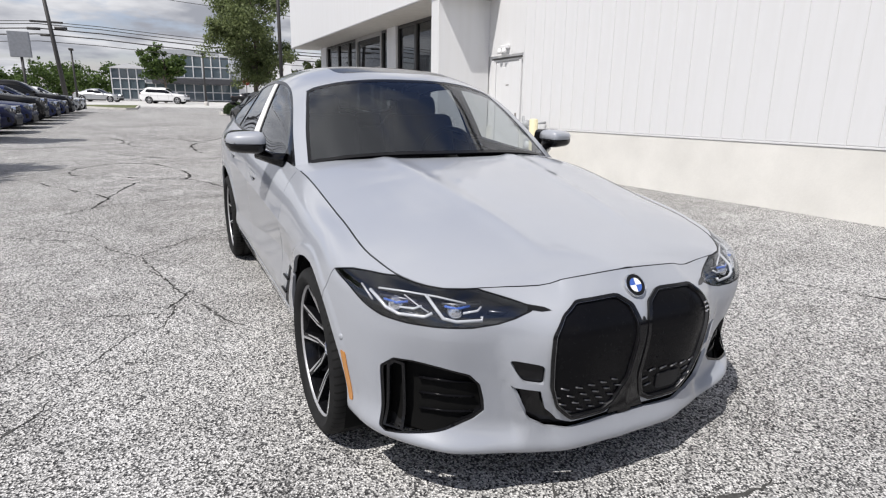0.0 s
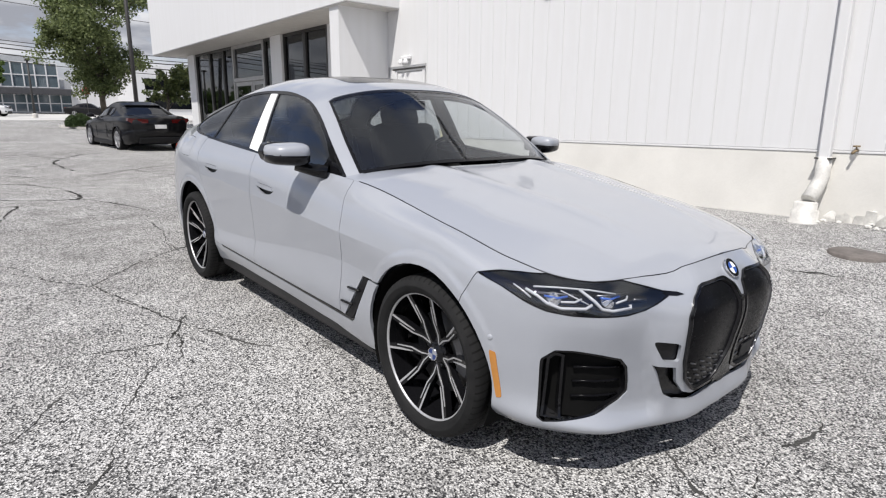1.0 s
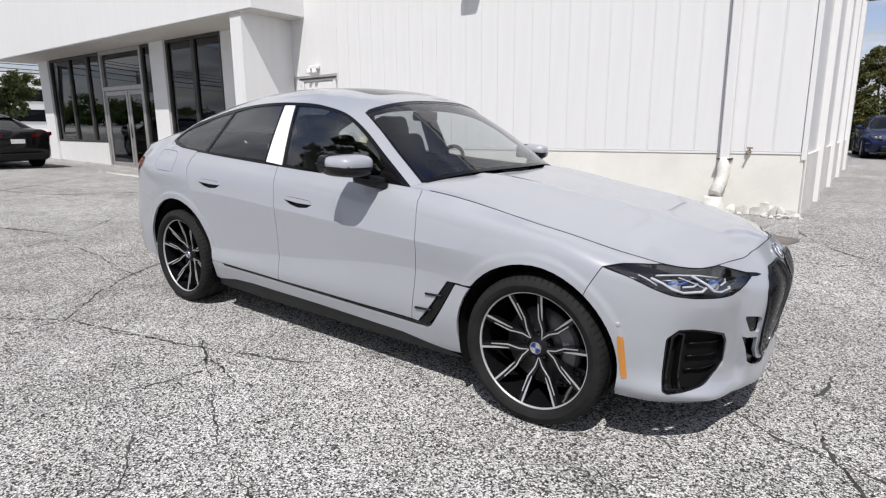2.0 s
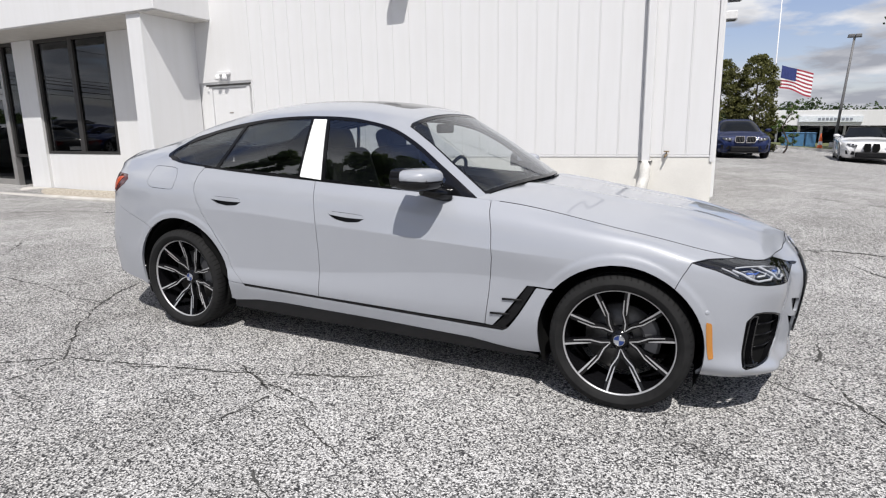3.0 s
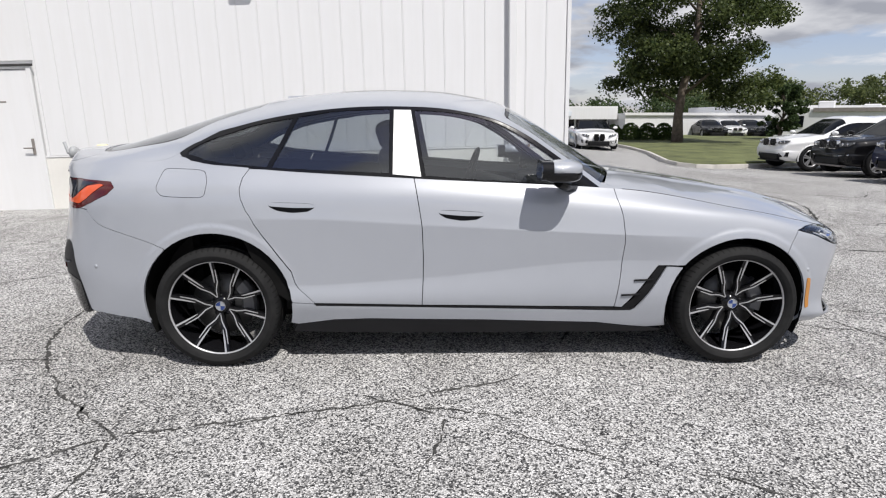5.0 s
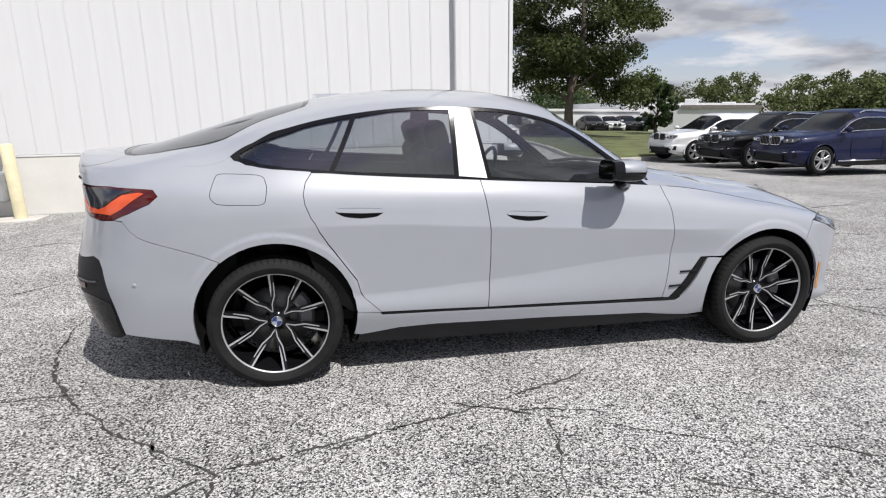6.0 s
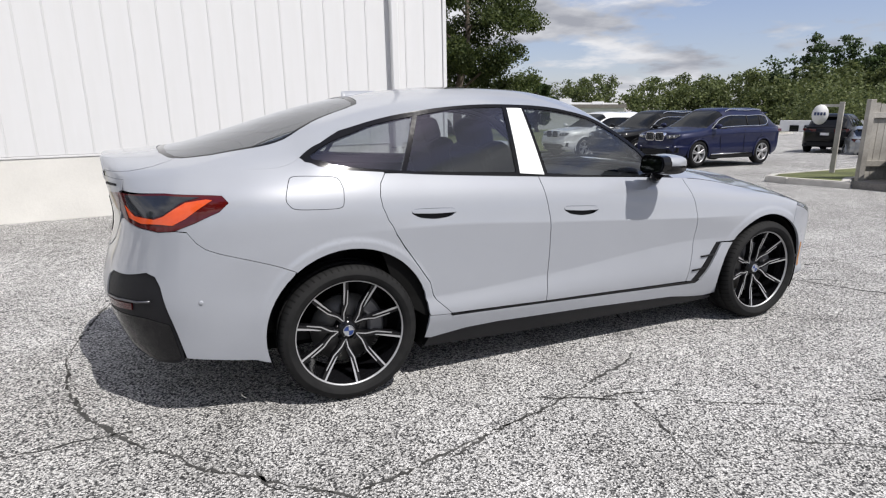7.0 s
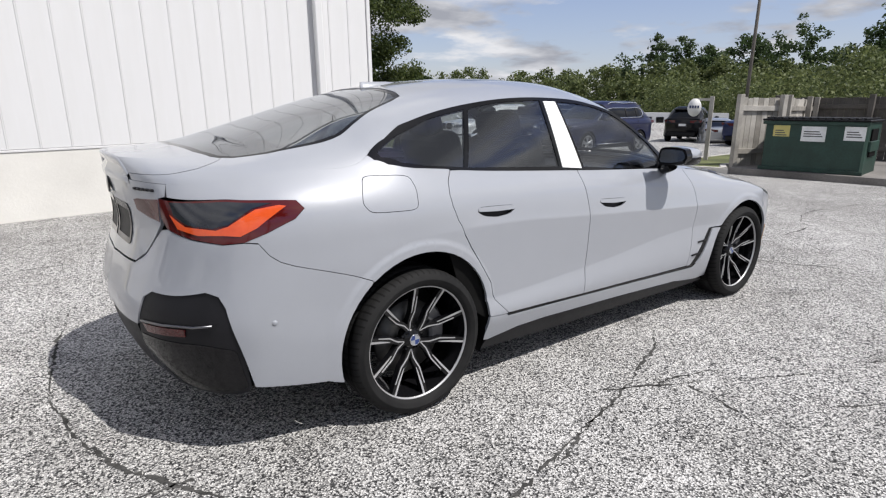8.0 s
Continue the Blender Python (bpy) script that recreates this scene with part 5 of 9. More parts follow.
        handle_r = rounded(X((-1.105, 0.921), (-0.885, 0.913), (-0.870, 0.893), (-0.91, 0.870), (-0.99, 0.864), (-1.07, 0.875), (-1.115, 0.899)), 0.25, 2)
        sheet("skin", flank, shrink(door_f + X((0.35, 0.340), (-0.10, 0.349)) + mid_s[::-1] + top_run(s_mid, s_fd, 12)[1:-1], 0.0022), PAINT, d1, s1, holes=[handle_f])
        d2 = part("rear_door", bmesh.new(), None, car)
        sheet("skin", flank, shrink(mid_s + X((-0.60, 0.360)) + rear_s[::-1] + top_run(s_rd, s_mid, 10)[1:-1], 0.0022), PAINT, d2, s1, holes=[handle_r])
        for dd, hd, x0 in ((d1, handle_f, -0.10), (d2, handle_r, -0.99)):
            sheet("handle_recess", flank, hd, BLACK_TRIM, dd, s1, offset=-0.022, flange=0, step=0.03)
            plate = X((-0.217, 0.8775), (0.004, 0.8655), (0.020, 0.849), (0.012, 0.842), (-0.10, 0.8435), (-0.215, 0.855), (-0.222, 0.863)) if x0 > -0.5 else X((-1.107, 0.9205), (-0.886, 0.9125), (-0.870, 0.896), (-0.878, 0.889), (-0.99, 0.8895), (-1.105, 0.898), (-1.114, 0.906))
            sheet("handle", flank, rounded(shrink(plate, 0.0015), 0.25, 2), PAINT, dd, s1, offset=0.003, flange=0.020, step=0.02)
        # black line under the doors and painted sill, black lower sill
        line = X((-0.90, 0.364), (-0.60, 0.357), (-0.10, 0.346), (0.35, 0.336), (0.76, 0.328), (0.79, 0.330), (0.84, 0.324), (0.862, 0.336), (0.87, 0.33), (0.84, 0.312), (0.76, 0.312), (0.35, 0.322), (-0.10, 0.333), (-0.60, 0.345), (-0.89, 0.351))
        sheet("sill_strip", flank, line, GLOSS_BLACK, car, s1, offset=-0.003, flange=0.02, step=0.03)
        sill = (X((-1.02, 0.37), (-0.905, 0.362), (-0.89, 0.348), (-0.60, 0.342), (-0.10, 0.330), (0.35, 0.319), (0.76, 0.309), (0.842, 0.309), (0.872, 0.328), (0.91, 0.38), (1.020, 0.566), (1.072, 0.566))
                + arch(1.42, 0.335, 0.388, 144, 198, 6) + X((0.95, 0.205), (0.66, 0.236), (0.04, 0.256), (-0.6, 0.268), (-0.80, 0.262), (-1.00, 0.235)) + arch(-1.42, 0.36, 0.398, -17, 0, 3))
        sheet("sill", flank, shrink(sill, 0.0015), PAINT, car, s1)
        sheet("sill_skirt", flank, X((-1.01, 0.232), (-0.80, 0.259), (-0.6, 0.265), (0.04, 0.253), (0.66, 0.233), (0.95, 0.202), (1.03, 0.19)) + low_run(at(x=1.03, z=.2)[0], at(x=-1.03, z=.2)[0], 16, 0.004), GRAPHITE, car, s1, flange=0.03, label="dark grey lower sill")
        # rear quarter
        rb = X((-1.672, 0.676), (-1.76, 0.712), (-1.83, 0.735), (-1.904, 0.757)) + C((-1.98, .885, .780), (-2.026, .872, .800), (-2.062, .858, .828), (-2.10, .838, .875))
        fuel = rounded(X((-1.700, 0.99), (-1.672, 1.085), (-1.645, 1.094), (-1.45, 1.086), (-1.430, 1.03), (-1.440, 0.955), (-1.47, 0.944), (-1.665, 0.950)), 0.3, 3)
        tl_low = C((-1.925, .868, .993), (-1.970, .872, .958), (-2.072, .847, .913), (-2.147, .816, .880))
        tl_up = C((-1.955, .845, 1.022),)
        qtr = (rear_s + X((-0.905, 0.364), (-1.018, 0.372)) + arch(-1.42, 0.36, 0.398, 4, 129, 16) + rb + tl_low[::-1] + tl_up + C((-2.17, .735, 1.030),) + R((.60, 1.030),)
               + top_run(at(h=.60, z=1.08, end="rear")[0], s_rd, 16))
        sheet("rear_quarter", flank, [(a, VSCALE if b > VSCALE - 0.004 else b) for a, b in shrink(qtr, 0.0014)], PAINT, car, s1, holes=[fuel])
        sheet("fuel_flap", flank, shrink(fuel, 0.003), PAINT, car, s1)
        # tail lamp on the quarter
        tl = part("tail_light", bmesh.new(), None, car, "orange-red tail light with a smoked upper lens")
        lampo = tl_up + tl_low + C((-2.206, .775, .873), (-2.29, .68, .885)) + R((.60, .915), (.562, .955), (.557, 1.022)) + C((-2.17, .735, 1.029),)
        sheet("lens", flank, lampo, LAMP_RED, tl, s1, offset=0.002, flange=0.03, step=0.03)
        band = C((-2.335, .58, .968), (-2.299, .648, .928), (-2.224, .745, .922), (-2.182, .777, .937), (-2.093, .805, .995), (-2.017, .831, 1.008), (-1.985, .845, 1.004), (-2.05, .842, .965), (-2.10, .827, .930), (-2.150, .812, .902), (-2.273, .695, .900), (-2.318, .622, .918))
        sheet("light_band", flank, band, LAMP_ORANGE, tl, s1, offset=0.0045, flange=0.004, step=0.025)
        smoke = C((-2.335, .572, 1.014), (-2.173, .736, 1.021), (-2.034, .819, 1.016), (-2.10, .803, .998), (-2.181, .776, .943), (-2.224, .742, .928), (-2.29, .655, .934), (-2.325, .60, .965))
        sheet("smoked_lens", flank, smoke, LAMP_SMOKE, tl, s1, offset=0.0042, flange=0.004, step=0.025)
        # lamp wing on the boot
        sheet("boot_light", flank, R((.548, 1.020), (.40, 1.012), (.365, 1.005), (.372, .966), (.46, .947), (.548, .934)), LAMP_RED, car, s1, offset=0.002, flange=0.02, step=0.03, label="dark red inner tail light")
        # rear corner inserts of the bumper
        ins = rounded(R((.455, .585), (.475, .648), (.53, .676)) + C((-2.282, .735, .700), (-2.25, .77, .686), (-2.228, .792, .652), (-2.19, .822, .50), (-2.158, .833, .290)) + R((.62, .270), (.45, .33), (.425, .47)), 0.15, 3)
        bi = sheet("bumper_insert", flank, ins, GRAPHITE, car, s1, offset=-0.006, flange=0.03, label="dark grey corner insert of the rear bumper")
        sheet("reflector", flank, R((.475, .537), (.69, .550), (.688, .520), (.505, .508)), LAMP_RED, bi, s1, offset=0.0, flange=0.006, step=0.03)
        low = rounded(R((.445, .485), (.56, .488)) + C((-2.30, .722, .490), (-2.205, .806, .470), (-2.168, .826, .305)) + R((.62, .285), (.46, .345), (.435, .45)), 0.12, 3)
        sheet("lower_valance", flank, low, GLOSS_BLACK, bi, s1, offset=-0.003, flange=0.01, step=0.04, label="glossy black lower part of the insert")
        bm = bmesh.new()
        flank_tube(bm, R((.47, .545), (.60, .556)) + C((-2.331, .715, .562), (-2.273, .768, .572)), 0.005, 0.002, sg, 6)
        part("trim_line", bm, DARK_METAL, bi)
        # marker, sensors
        sheet("side_marker", flank, rounded(X((1.798, 0.500), (1.824, 0.494), (1.848, 0.325), (1.826, 0.318)), 0.15, 2), AMBER, car, s1, offset=0.003, flange=0.008, step=0.03, label="amber side marker")
        for q in (X((1.80, 0.545)), C((-2.068, .872, .570),)):
            p, n = flank(np.array(q))
            bm = bmesh.new()
            turned(bm, [(0.001, 0.001), (0.009, 0.001), (0.011, -0.002)], 12, "Y")
            part("sensor", bm, PAINT, car, m=Matrix.Translation(Vector((p[0] + n[0] * 0.002) * np.array([1, sg, 1]))) @ Vector(n[0] * np.array([1, sg, 1])).to_track_quat("Y", "Z").to_matrix().to_4x4())
        # glass-house side
        lo, hi = 0.655, -1.60
        xs = np.linspace(lo, -1.40, 24)
        tip = [wz(-1.46, 1.117), wz(-1.53, 1.130), wz(-1.585, 1.150), wz(-1.605, 1.168), wz(-1.595, 1.182), wz(-1.55, 1.208), wz(-1.50, 1.231)]
        outer = [(x, 0.0) for x in xs] + tip + [(x, 1.0) for x in xs[::-1]]
        sheet("rear_pillar", pillar, [(-1.405, 0.0)] + tip + [(-1.405, 1.0)] + [(x, 1.0) for x in np.linspace(-1.45, -1.84, 12)] + [(x, 0.0) for x in np.linspace(-1.84, -1.45, 12)], PAINT, car, s1, offset=-0.0005, flange=0, step=0.03)
        g1 = [wz(0.44, 1.006), wz(0.30, 1.012), wz(0.0, 1.029), wz(-0.29, 1.052), wz(-0.352, 1.394), wz(-0.20, 1.386), wz(-0.05, 1.366), wz(0.10, 1.325), wz(0.25, 1.246), wz(0.40, 1.146), wz(0.47, 1.075)]
        g2 = [wz(-0.488, 1.065), wz(-0.80, 1.079), wz(-1.108, 1.095), wz(-0.988, 1.356), wz(-0.80, 1.386), wz(-0.60, 1.397), wz(-0.488, 1.400)]
        g3 = [wz(-1.134, 1.097), wz(-1.35, 1.116), wz(-1.46, 1.134), wz(-1.55, 1.160), wz(-1.560, 1.178), wz(-1.46, 1.233), wz(-1.25, 1.306), wz(-1.014, 1.352)]
        sheet("window_surround", WINDOW, outer, GLOSS_BLACK, car, s1, holes=[g1, g2, g3], offset=0.0, flange=0.02, step=0.04, label="gloss black window surround")
        for nm, g, dd in (("front_door_glass", g1, d1), ("rear_door_glass", g2, d2), ("quarter_glass", g3, car)):
            gl = sheet(nm, WINDOW, g, CAR_GLASS if g is g1 else PRIVACY_GLASS, dd, s1, offset=-0.004, flange=0, step=0.05)
        strip = [wz(-0.464, 1.394), wz(-0.372, 1.393), wz(-0.314, 1.045), wz(-0.466, 1.058)]
        sheet("pillar_film", WINDOW, strip, WHITE_FILM, car, s1, offset=0.004, flange=0.004, step=0.05, label="white protective film on the door pillar")
        # door mirror
        mi = part("door_mirror", bmesh.new(), None, car)
        bm = bmesh.new()
        rows = []
        for k in range(13):
            a = -1 + 2 * k / 12
            w = (1 - abs(a) ** 3.2) ** (1 / 3.2) if abs(a) < 1 else 0.0
            xc = 0.395 + 0.05 * (a * -0.5)
            rows.append((0.985 + 0.098 * a, xc, 0.100 * w + 0.004, (0.043 - 0.006 * a) * w + 0.003))
        rg = []
        for h, xc, rx, rz in rows:
            rg.append([bm.verts.new((xc + rx * math.copysign(abs(math.cos(t)) ** 0.75, math.cos(t)) + 0.012, sg * h, 1.098 + rz * math.copysign(abs(math.sin(t)) ** 0.7, math.sin(t)))) for t in (2 * math.pi * j / 20 for j in range(20))])
        for r0, r1 in zip(rg, rg[1:]):
            for j in range(20):
                bm.faces.new((r0[j], r0[(j + 1) % 20], r1[(j + 1) % 20], r1[j])).smooth = True
        bm.faces.new(rg[0]); bm.faces.new(rg[-1])
        bmesh.ops.recalc_face_normals(bm, faces=bm.faces)
        part("cap", bm, PAINT, mi)
        bm = bmesh.new()
        rg = []
        for h, xc, rx, rz in rows:
            rg.append([bm.verts.new((xc + rx * 0.99 * math.copysign(abs(math.cos(t)) ** 0.75, math.cos(t)) + 0.012, sg * h, 1.076 + (rz * 0.98 * math.copysign(abs(math.sin(t)) ** 0.7, math.sin(t))))) for t in (2 * math.pi * j / 20 for j in range(20))])
        for r0, r1 in zip(rg, rg[1:]):
            for j in range(20):
                bm.faces.new((r0[j], r0[(j + 1) % 20], r1[(j + 1) % 20], r1[j])).smooth = True
        bm.faces.new(rg[0]); bm.faces.new(rg[-1])
        bmesh.ops.recalc_face_normals(bm, faces=bm.faces)
        part("lower_shell", bm, GLOSS_BLACK, mi)
        rim = rounded([(0.893, 1.038), (1.062, 1.046), (1.084, 1.095), (1.060, 1.143), (0.905, 1.143)], 0.30, 4)
        flip = Matrix(((0, 0, 1, 0), (sg, 0, 0, 0), (0, 1, 0, 0), (0, 0, 0, 1)))
        bm = bmesh.new()
        prism(bm, rim, 0.290, 0.345, flip)
        bmesh.ops.recalc_face_normals(bm, faces=bm.faces)
        part("bezel", bm, GLOSS_BLACK, mi)
        bm = bmesh.new()
        prism(bm, shrink(rim, 0.013), 0.2875, 0.2898, flip)
        bmesh.ops.recalc_face_normals(bm, faces=bm.faces)
        part("mirror_glass", bm, MIRROR, mi)
        bm = bmesh.new()
        tube(bm, [(0.40, sg * 0.93, 1.030), (0.45, sg * 0.86, 1.005), (0.50, sg * 0.80, 0.995)], [0.03, 0.032, 0.04], 10)
        part("foot", bm, GLOSS_BLACK, mi)
        bm = bmesh.new()
        flank_tube_pts = [Vector((0.482, sg * (0.92 + 0.026 * k), 1.078 + 0.002 * k)) for k in range(6)]
        tube(bm, flank_tube_pts, 0.0045, 6)
        part("indicator_line", bm, BLACK_TRIM, mi)
    # tail skin: rear bumper and boot face
    plate = R((0.0, .985), (.255, .985), (.275, .96), (.262, .815), (.24, .80), (0.0, .80))
    plate = R((.02, .975), (.255, .975), (.275, .955), (.262, .815), (.24, .805), (.02, .805))
    s_b = at(h=.60, z=1.08, end="rear")[0]
    rbump = (R((0.0, .742), (.36, .752), (.445, .797), (.505, .858), (.56, .905), (.60, .912)) + C((-2.29, .68, .882), (-2.206, .775, .871), (-2.147, .816, .878), (-2.10, .838, .873))
             + rb[::-1] + arch(-1.42, 0.36, 0.398, 131, 196, 10) + X((-1.87, 0.275),) + C((-2.055, .858, .300), (-2.155, .835, .312), (-2.185, .825, .46), (-2.224, .795, .640), (-2.246, .774, .680), (-2.280, .737, .694)) + R((.532, .670), (.482, .643), (.462, .585), (.432, .52), (0.0, .52)))
    sheet("rear_bumper", flank, shrink(rbump, 0.0008), PAINT, car, (1, -1))
    sheet("diffuser", flank, R((0.0, .518), (.40, .518), (.415, .468), (.445, .368), (.60, .31)) + low_run(at(h=.60, z=.25, end="rear")[0], tail, 8, 0.01), GRAPHITE, car, (1, -1), offset=-0.01, flange=0.02, label="dark grey rear diffuser")
    boot = part("boot_lid", bmesh.new(), None, car)
    sheet("boot_face", flank, shrink(R((0.0, .748), (.36, .758), (.44, .803), (.50, .865), (.552, .922), (.552, 1.024), (.59, 1.032)) + top_run(s_b, tail, 8), 0.001), PAINT, boot, (1, -1), holes=[])
    sheet("plate_recess", flank, plate, BLACK_TRIM, boot, (1, -1), offset=0.001, flange=0, step=0.03)
    sheet("plate_frame", flank, plate, GLOSS_BLACK, boot, (1, -1), holes=[shrink(plate, 0.02)], offset=0.004, flange=0.012, step=0.03, label="black empty plate holder")
    # upper shell
    edge = 1.0

    def along(u0, u1, t0, t1, n=10):
        return [(u0 + (u1 - u0) * k / n, t0 + (t1 - t0) * k / n) for k in range(n + 1)]
    ws = [(0.655, -0.925)] + along(0.655, 0.655, -0.6, 0.6, 6) + [(0.655, 0.925)] + [(0.45, 0.916), (0.25, 0.902), (0.145, 0.885), (0.132, 0.83)] + along(0.130, 0.130, 0.6, -0.6, 6) + [(0.132, -0.83), (0.145, -0.885), (0.25, -0.902), (0.45, -0.916)]
    rw = [(-1.235, -0.70), (-1.30, -0.735), (-1.52, -0.79), (-1.75, -0.80), (-1.95, -0.80), (-2.07, -0.765), (-2.125, -0.70), (-2.15, -0.55), (-2.155, 0.0), (-2.15, 0.55), (-2.125, 0.70), (-2.07, 0.765), (-1.95, 0.80), (-1.75, 0.80), (-1.52, 0.79), (-1.30, 0.735), (-1.235, 0.70), (-1.215, 0.60), (-1.195, 0.0), (-1.215, -0.60)]
    sun_hole = rounded([(0.02, -0.58), (0.02, 0.58), (-0.80, 0.60), (-0.80, -0.60)], 0.10, 3)
    # body of roof and pillars, with openings for screen, sunroof and rear window
    rw_cut = [(-1.235, -0.70), (-1.30, -0.735), (-1.52, -0.79), (-1.75, -0.80), (-1.95, -0.80), (-2.07, -0.765), (-2.099, -0.74), (-2.099, 0.74), (-2.07, 0.765), (-1.95, 0.80), (-1.75, 0.80), (-1.52, 0.79), (-1.30, 0.735), (-1.235, 0.70), (-1.215, 0.60), (-1.195, 0.0), (-1.215, -0.60)]
    lid_side = [(-2.418, 0.94), (-2.38, 0.93), (-2.30, 0.905), (-2.20, 0.85), (-2.12, 0.775)]
    body_outline = along(0.679, -2.418, edge, edge, 50) + lid_side + [(-2.10, 0.741)] + [p for p in rw_cut[7:]] + rw_cut[:7] + [(-2.10, -0.741)] + [(u, -t) for u, t in lid_side[::-1]] + along(-2.418, 0.679, -edge, -edge, 50) + [(0.679, -0.929)] + [(0.45, -0.919), (0.25, -0.905), (0.143, -0.888), (0.128, -0.83)] + along(0.126, 0.126, -0.6, 0.6, 6) + [(0.128, 0.83), (0.143, 0.888), (0.25, 0.905), (0.45, 0.919), (0.679, 0.929)]
    sheet("roof", UPPER, body_outline, PAINT, car, (1,), holes=[sun_hole], step=0.045)
    sheet("sunroof_glass", UPPER, shrink(sun_hole, 0.004), GLOSS_BLACK, car, (1,), offset=-0.001, step=0.05, label="dark glass sunroof")
    lid = ([(u, t - 0.006) for u, t in lid_side[::-1]] + along(-2.418, -2.418, 0.93, -0.93, 12) + [(u, 0.006 - t) for u, t in lid_side] + [(-2.103, -0.742)]
           + [(-2.127, -0.70), (-2.152, -0.55), (-2.158, 0.0), (-2.152, 0.55), (-2.127, 0.70), (-2.103, 0.742)])
    sheet("boot_top", UPPER, lid, PAINT, boot, (1,), step=0.035, flange=0.012)
    bm = bmesh.new()
    rows = []
    rear = FP[FS > ST[12], -1, :][::-1]
    for k in range(25):
        t = -0.936 + 1.872 * k / 24
        a = UPPER(np.array([(-2.418, t)]))[0][0]
        h = abs(a[1])
        b = np.array([np.interp(h, rear[:, 1], rear[:, 0]), a[1], np.interp(h, rear[:, 1], rear[:, 2])])
        c = (a + b) / 2 + np.array([0.012, 0, -0.004])
        rows.append([bm.verts.new(p) for p in (a + np.array([0.02, 0, 0.0005]), a, a + np.array([-0.006, 0, -0.012]), a + np.array([0.002, 0, -0.032]), c, b + np.array([-0.002, 0, 0.004]), b + np.array([0, 0, -0.02]))])
    for r0, r1 in zip(rows, rows[1:]):
        for j in range(6):
            bm.faces.new((r0[j], r0[j + 1], r1[j + 1], r1[j])).smooth = True
    bmesh.ops.recalc_face_normals(bm, faces=bm.faces)
    part("boot_lip", bm, PAINT, boot)
    sheet("screen_seal", UPPER, ws, GLOSS_BLACK, car, (1,), holes=[shrink(ws, 0.018)], offset=-0.003, flange=0.01, step=0.04)
    sheet("windscreen", UPPER, shrink(ws, 0.016), SCREEN_GLASS, car, (1,), offset=-0.004, flange=0, step=0.06)
    sheet("rear_seal", UPPER, rw, GLOSS_BLACK, car, (1,), holes=[shrink(rw, 0.03)], offset=-0.003, flange=0.01, step=0.04)
    sheet("rear_window", UPPER, shrink(rw, 0.028), REAR_GLASS, car, (1,), offset=-0.004, flange=0, step=0.06)
    # bonnet and cowl
    bn = along(0.765, 2.160, 0.994, 0.994, 40) + along(2.160, 0.765, -0.994, -0.994, 40) + [(0.715, -0.95), (0.705, -0.90), (0.735, -0.8), (0.800, -0.55), (0.845, -0.3), (0.860, 0.0), (0.845, 0.3), (0.800, 0.55), (0.735, 0.8), (0.705, 0.90), (0.715, 0.95)]
    sheet("bonnet", BONNET, bn, PAINT, car, (1,), step=0.04)
    for sgn in (1, -1):
        sheet("pillar_foot", BONNET, [(0.650, 0.90), (0.712, 0.90), (0.725, 0.950), (0.768, 0.9925), (0.785, 1.0), (0.650, 1.0)], PAINT, car, (sgn,), offset=-0.0005, flange=0.01, step=0.02)
    seal = []
    for sgn in (1, -1):
        q = np.array(top_run(at(x=0.78, z=0.93)[0], 0.0, 60))
        p, n = flank(q)
        line = [Vector((a - b * 0.0005) * np.array([1, sgn, 1])) for a, b in zip(p, n)]
        seal = line if sgn > 0 else seal + line[::-1][1:]
    bm = bmesh.new()
    tube(bm, seal, 0.0020, 5)
    part("bonnet_seal", bm, BLACK_TRIM, car)
    bm = bmesh.new()
    for sgn in (1, -1):
        pts = [(0.90, 0.0, 0.985), (0.88, 0.35, 0.980), (0.83, 0.60, 0.955), (0.76, 0.74, 0.935)]
        back = [(0.845, 0.0, 1.01), (0.82, 0.35, 1.005), (0.735, 0.62, 0.985), (0.66, 0.76, 0.955)]
        a = [bm.verts.new((x, sgn * h, z)) for x, h, z in pts]
        b = [bm.verts.new((x, sgn * h, z)) for x, h, z in back]
        c = [bm.verts.new((x + 0.02, sgn * h, z - 0.05)) for x, h, z in pts]
        for r0, r1 in ((a, b), (c, a)):
            for k in range(3):
                bm.faces.new((r0[k], r0[k + 1], r1[k + 1], r1[k]))
    part("cowl", bm, BLACK_TRIM, car)
    # roundel on the nose
    p, n = flank(np.array(F((0.0, 0.738))))
    c, d = Vector(p[0] * np.array([1, 0, 1])), Vector((n[0][0], 0, n[0][2])).normalized()
    rm = Matrix.Translation(c + d * 0.004) @ d.to_track_quat("Z", "Y").to_matrix().to_4x4()
    bd = part("roundel", bmesh.new(), None, car)
    for nm, mat, prof in (("ring", CHROME, [(0.041, -0.004), (0.041, 0.004), (0.039, 0.005), (0.038, 0.003)]), ("band", GLOSS_BLACK, [(0.0385, 0.003), (0.025, 0.0035)])):
        bm = bmesh.new()
        turned(bm, prof, 32, "Z")
        part(nm, bm, mat, bd, m=rm)
    for nm, mat, quads in (("white_field", WHITE_FILM, (0, 2)), ("blue_field", BLUE_LENS, (1, 3))):
        bm = bmesh.new()
        for qd in quads:
            cc = bm.verts.new((0, 0, 0.0045))
            ring = [bm.verts.new((0.0245 * math.cos(radians(90 * qd + 15 * j)), 0.0245 * math.sin(radians(90 * qd + 15 * j)), 0.0042)) for j in range(7)]
            for a, b in zip(ring, ring[1:]):
                bm.faces.new((cc, a, b))
        part(nm, bm, mat, bd, m=rm)
    # boot roundel and model lettering as bars
    p, n = flank(np.array(R((0.0, 1.035))))
    bm = bmesh.new()
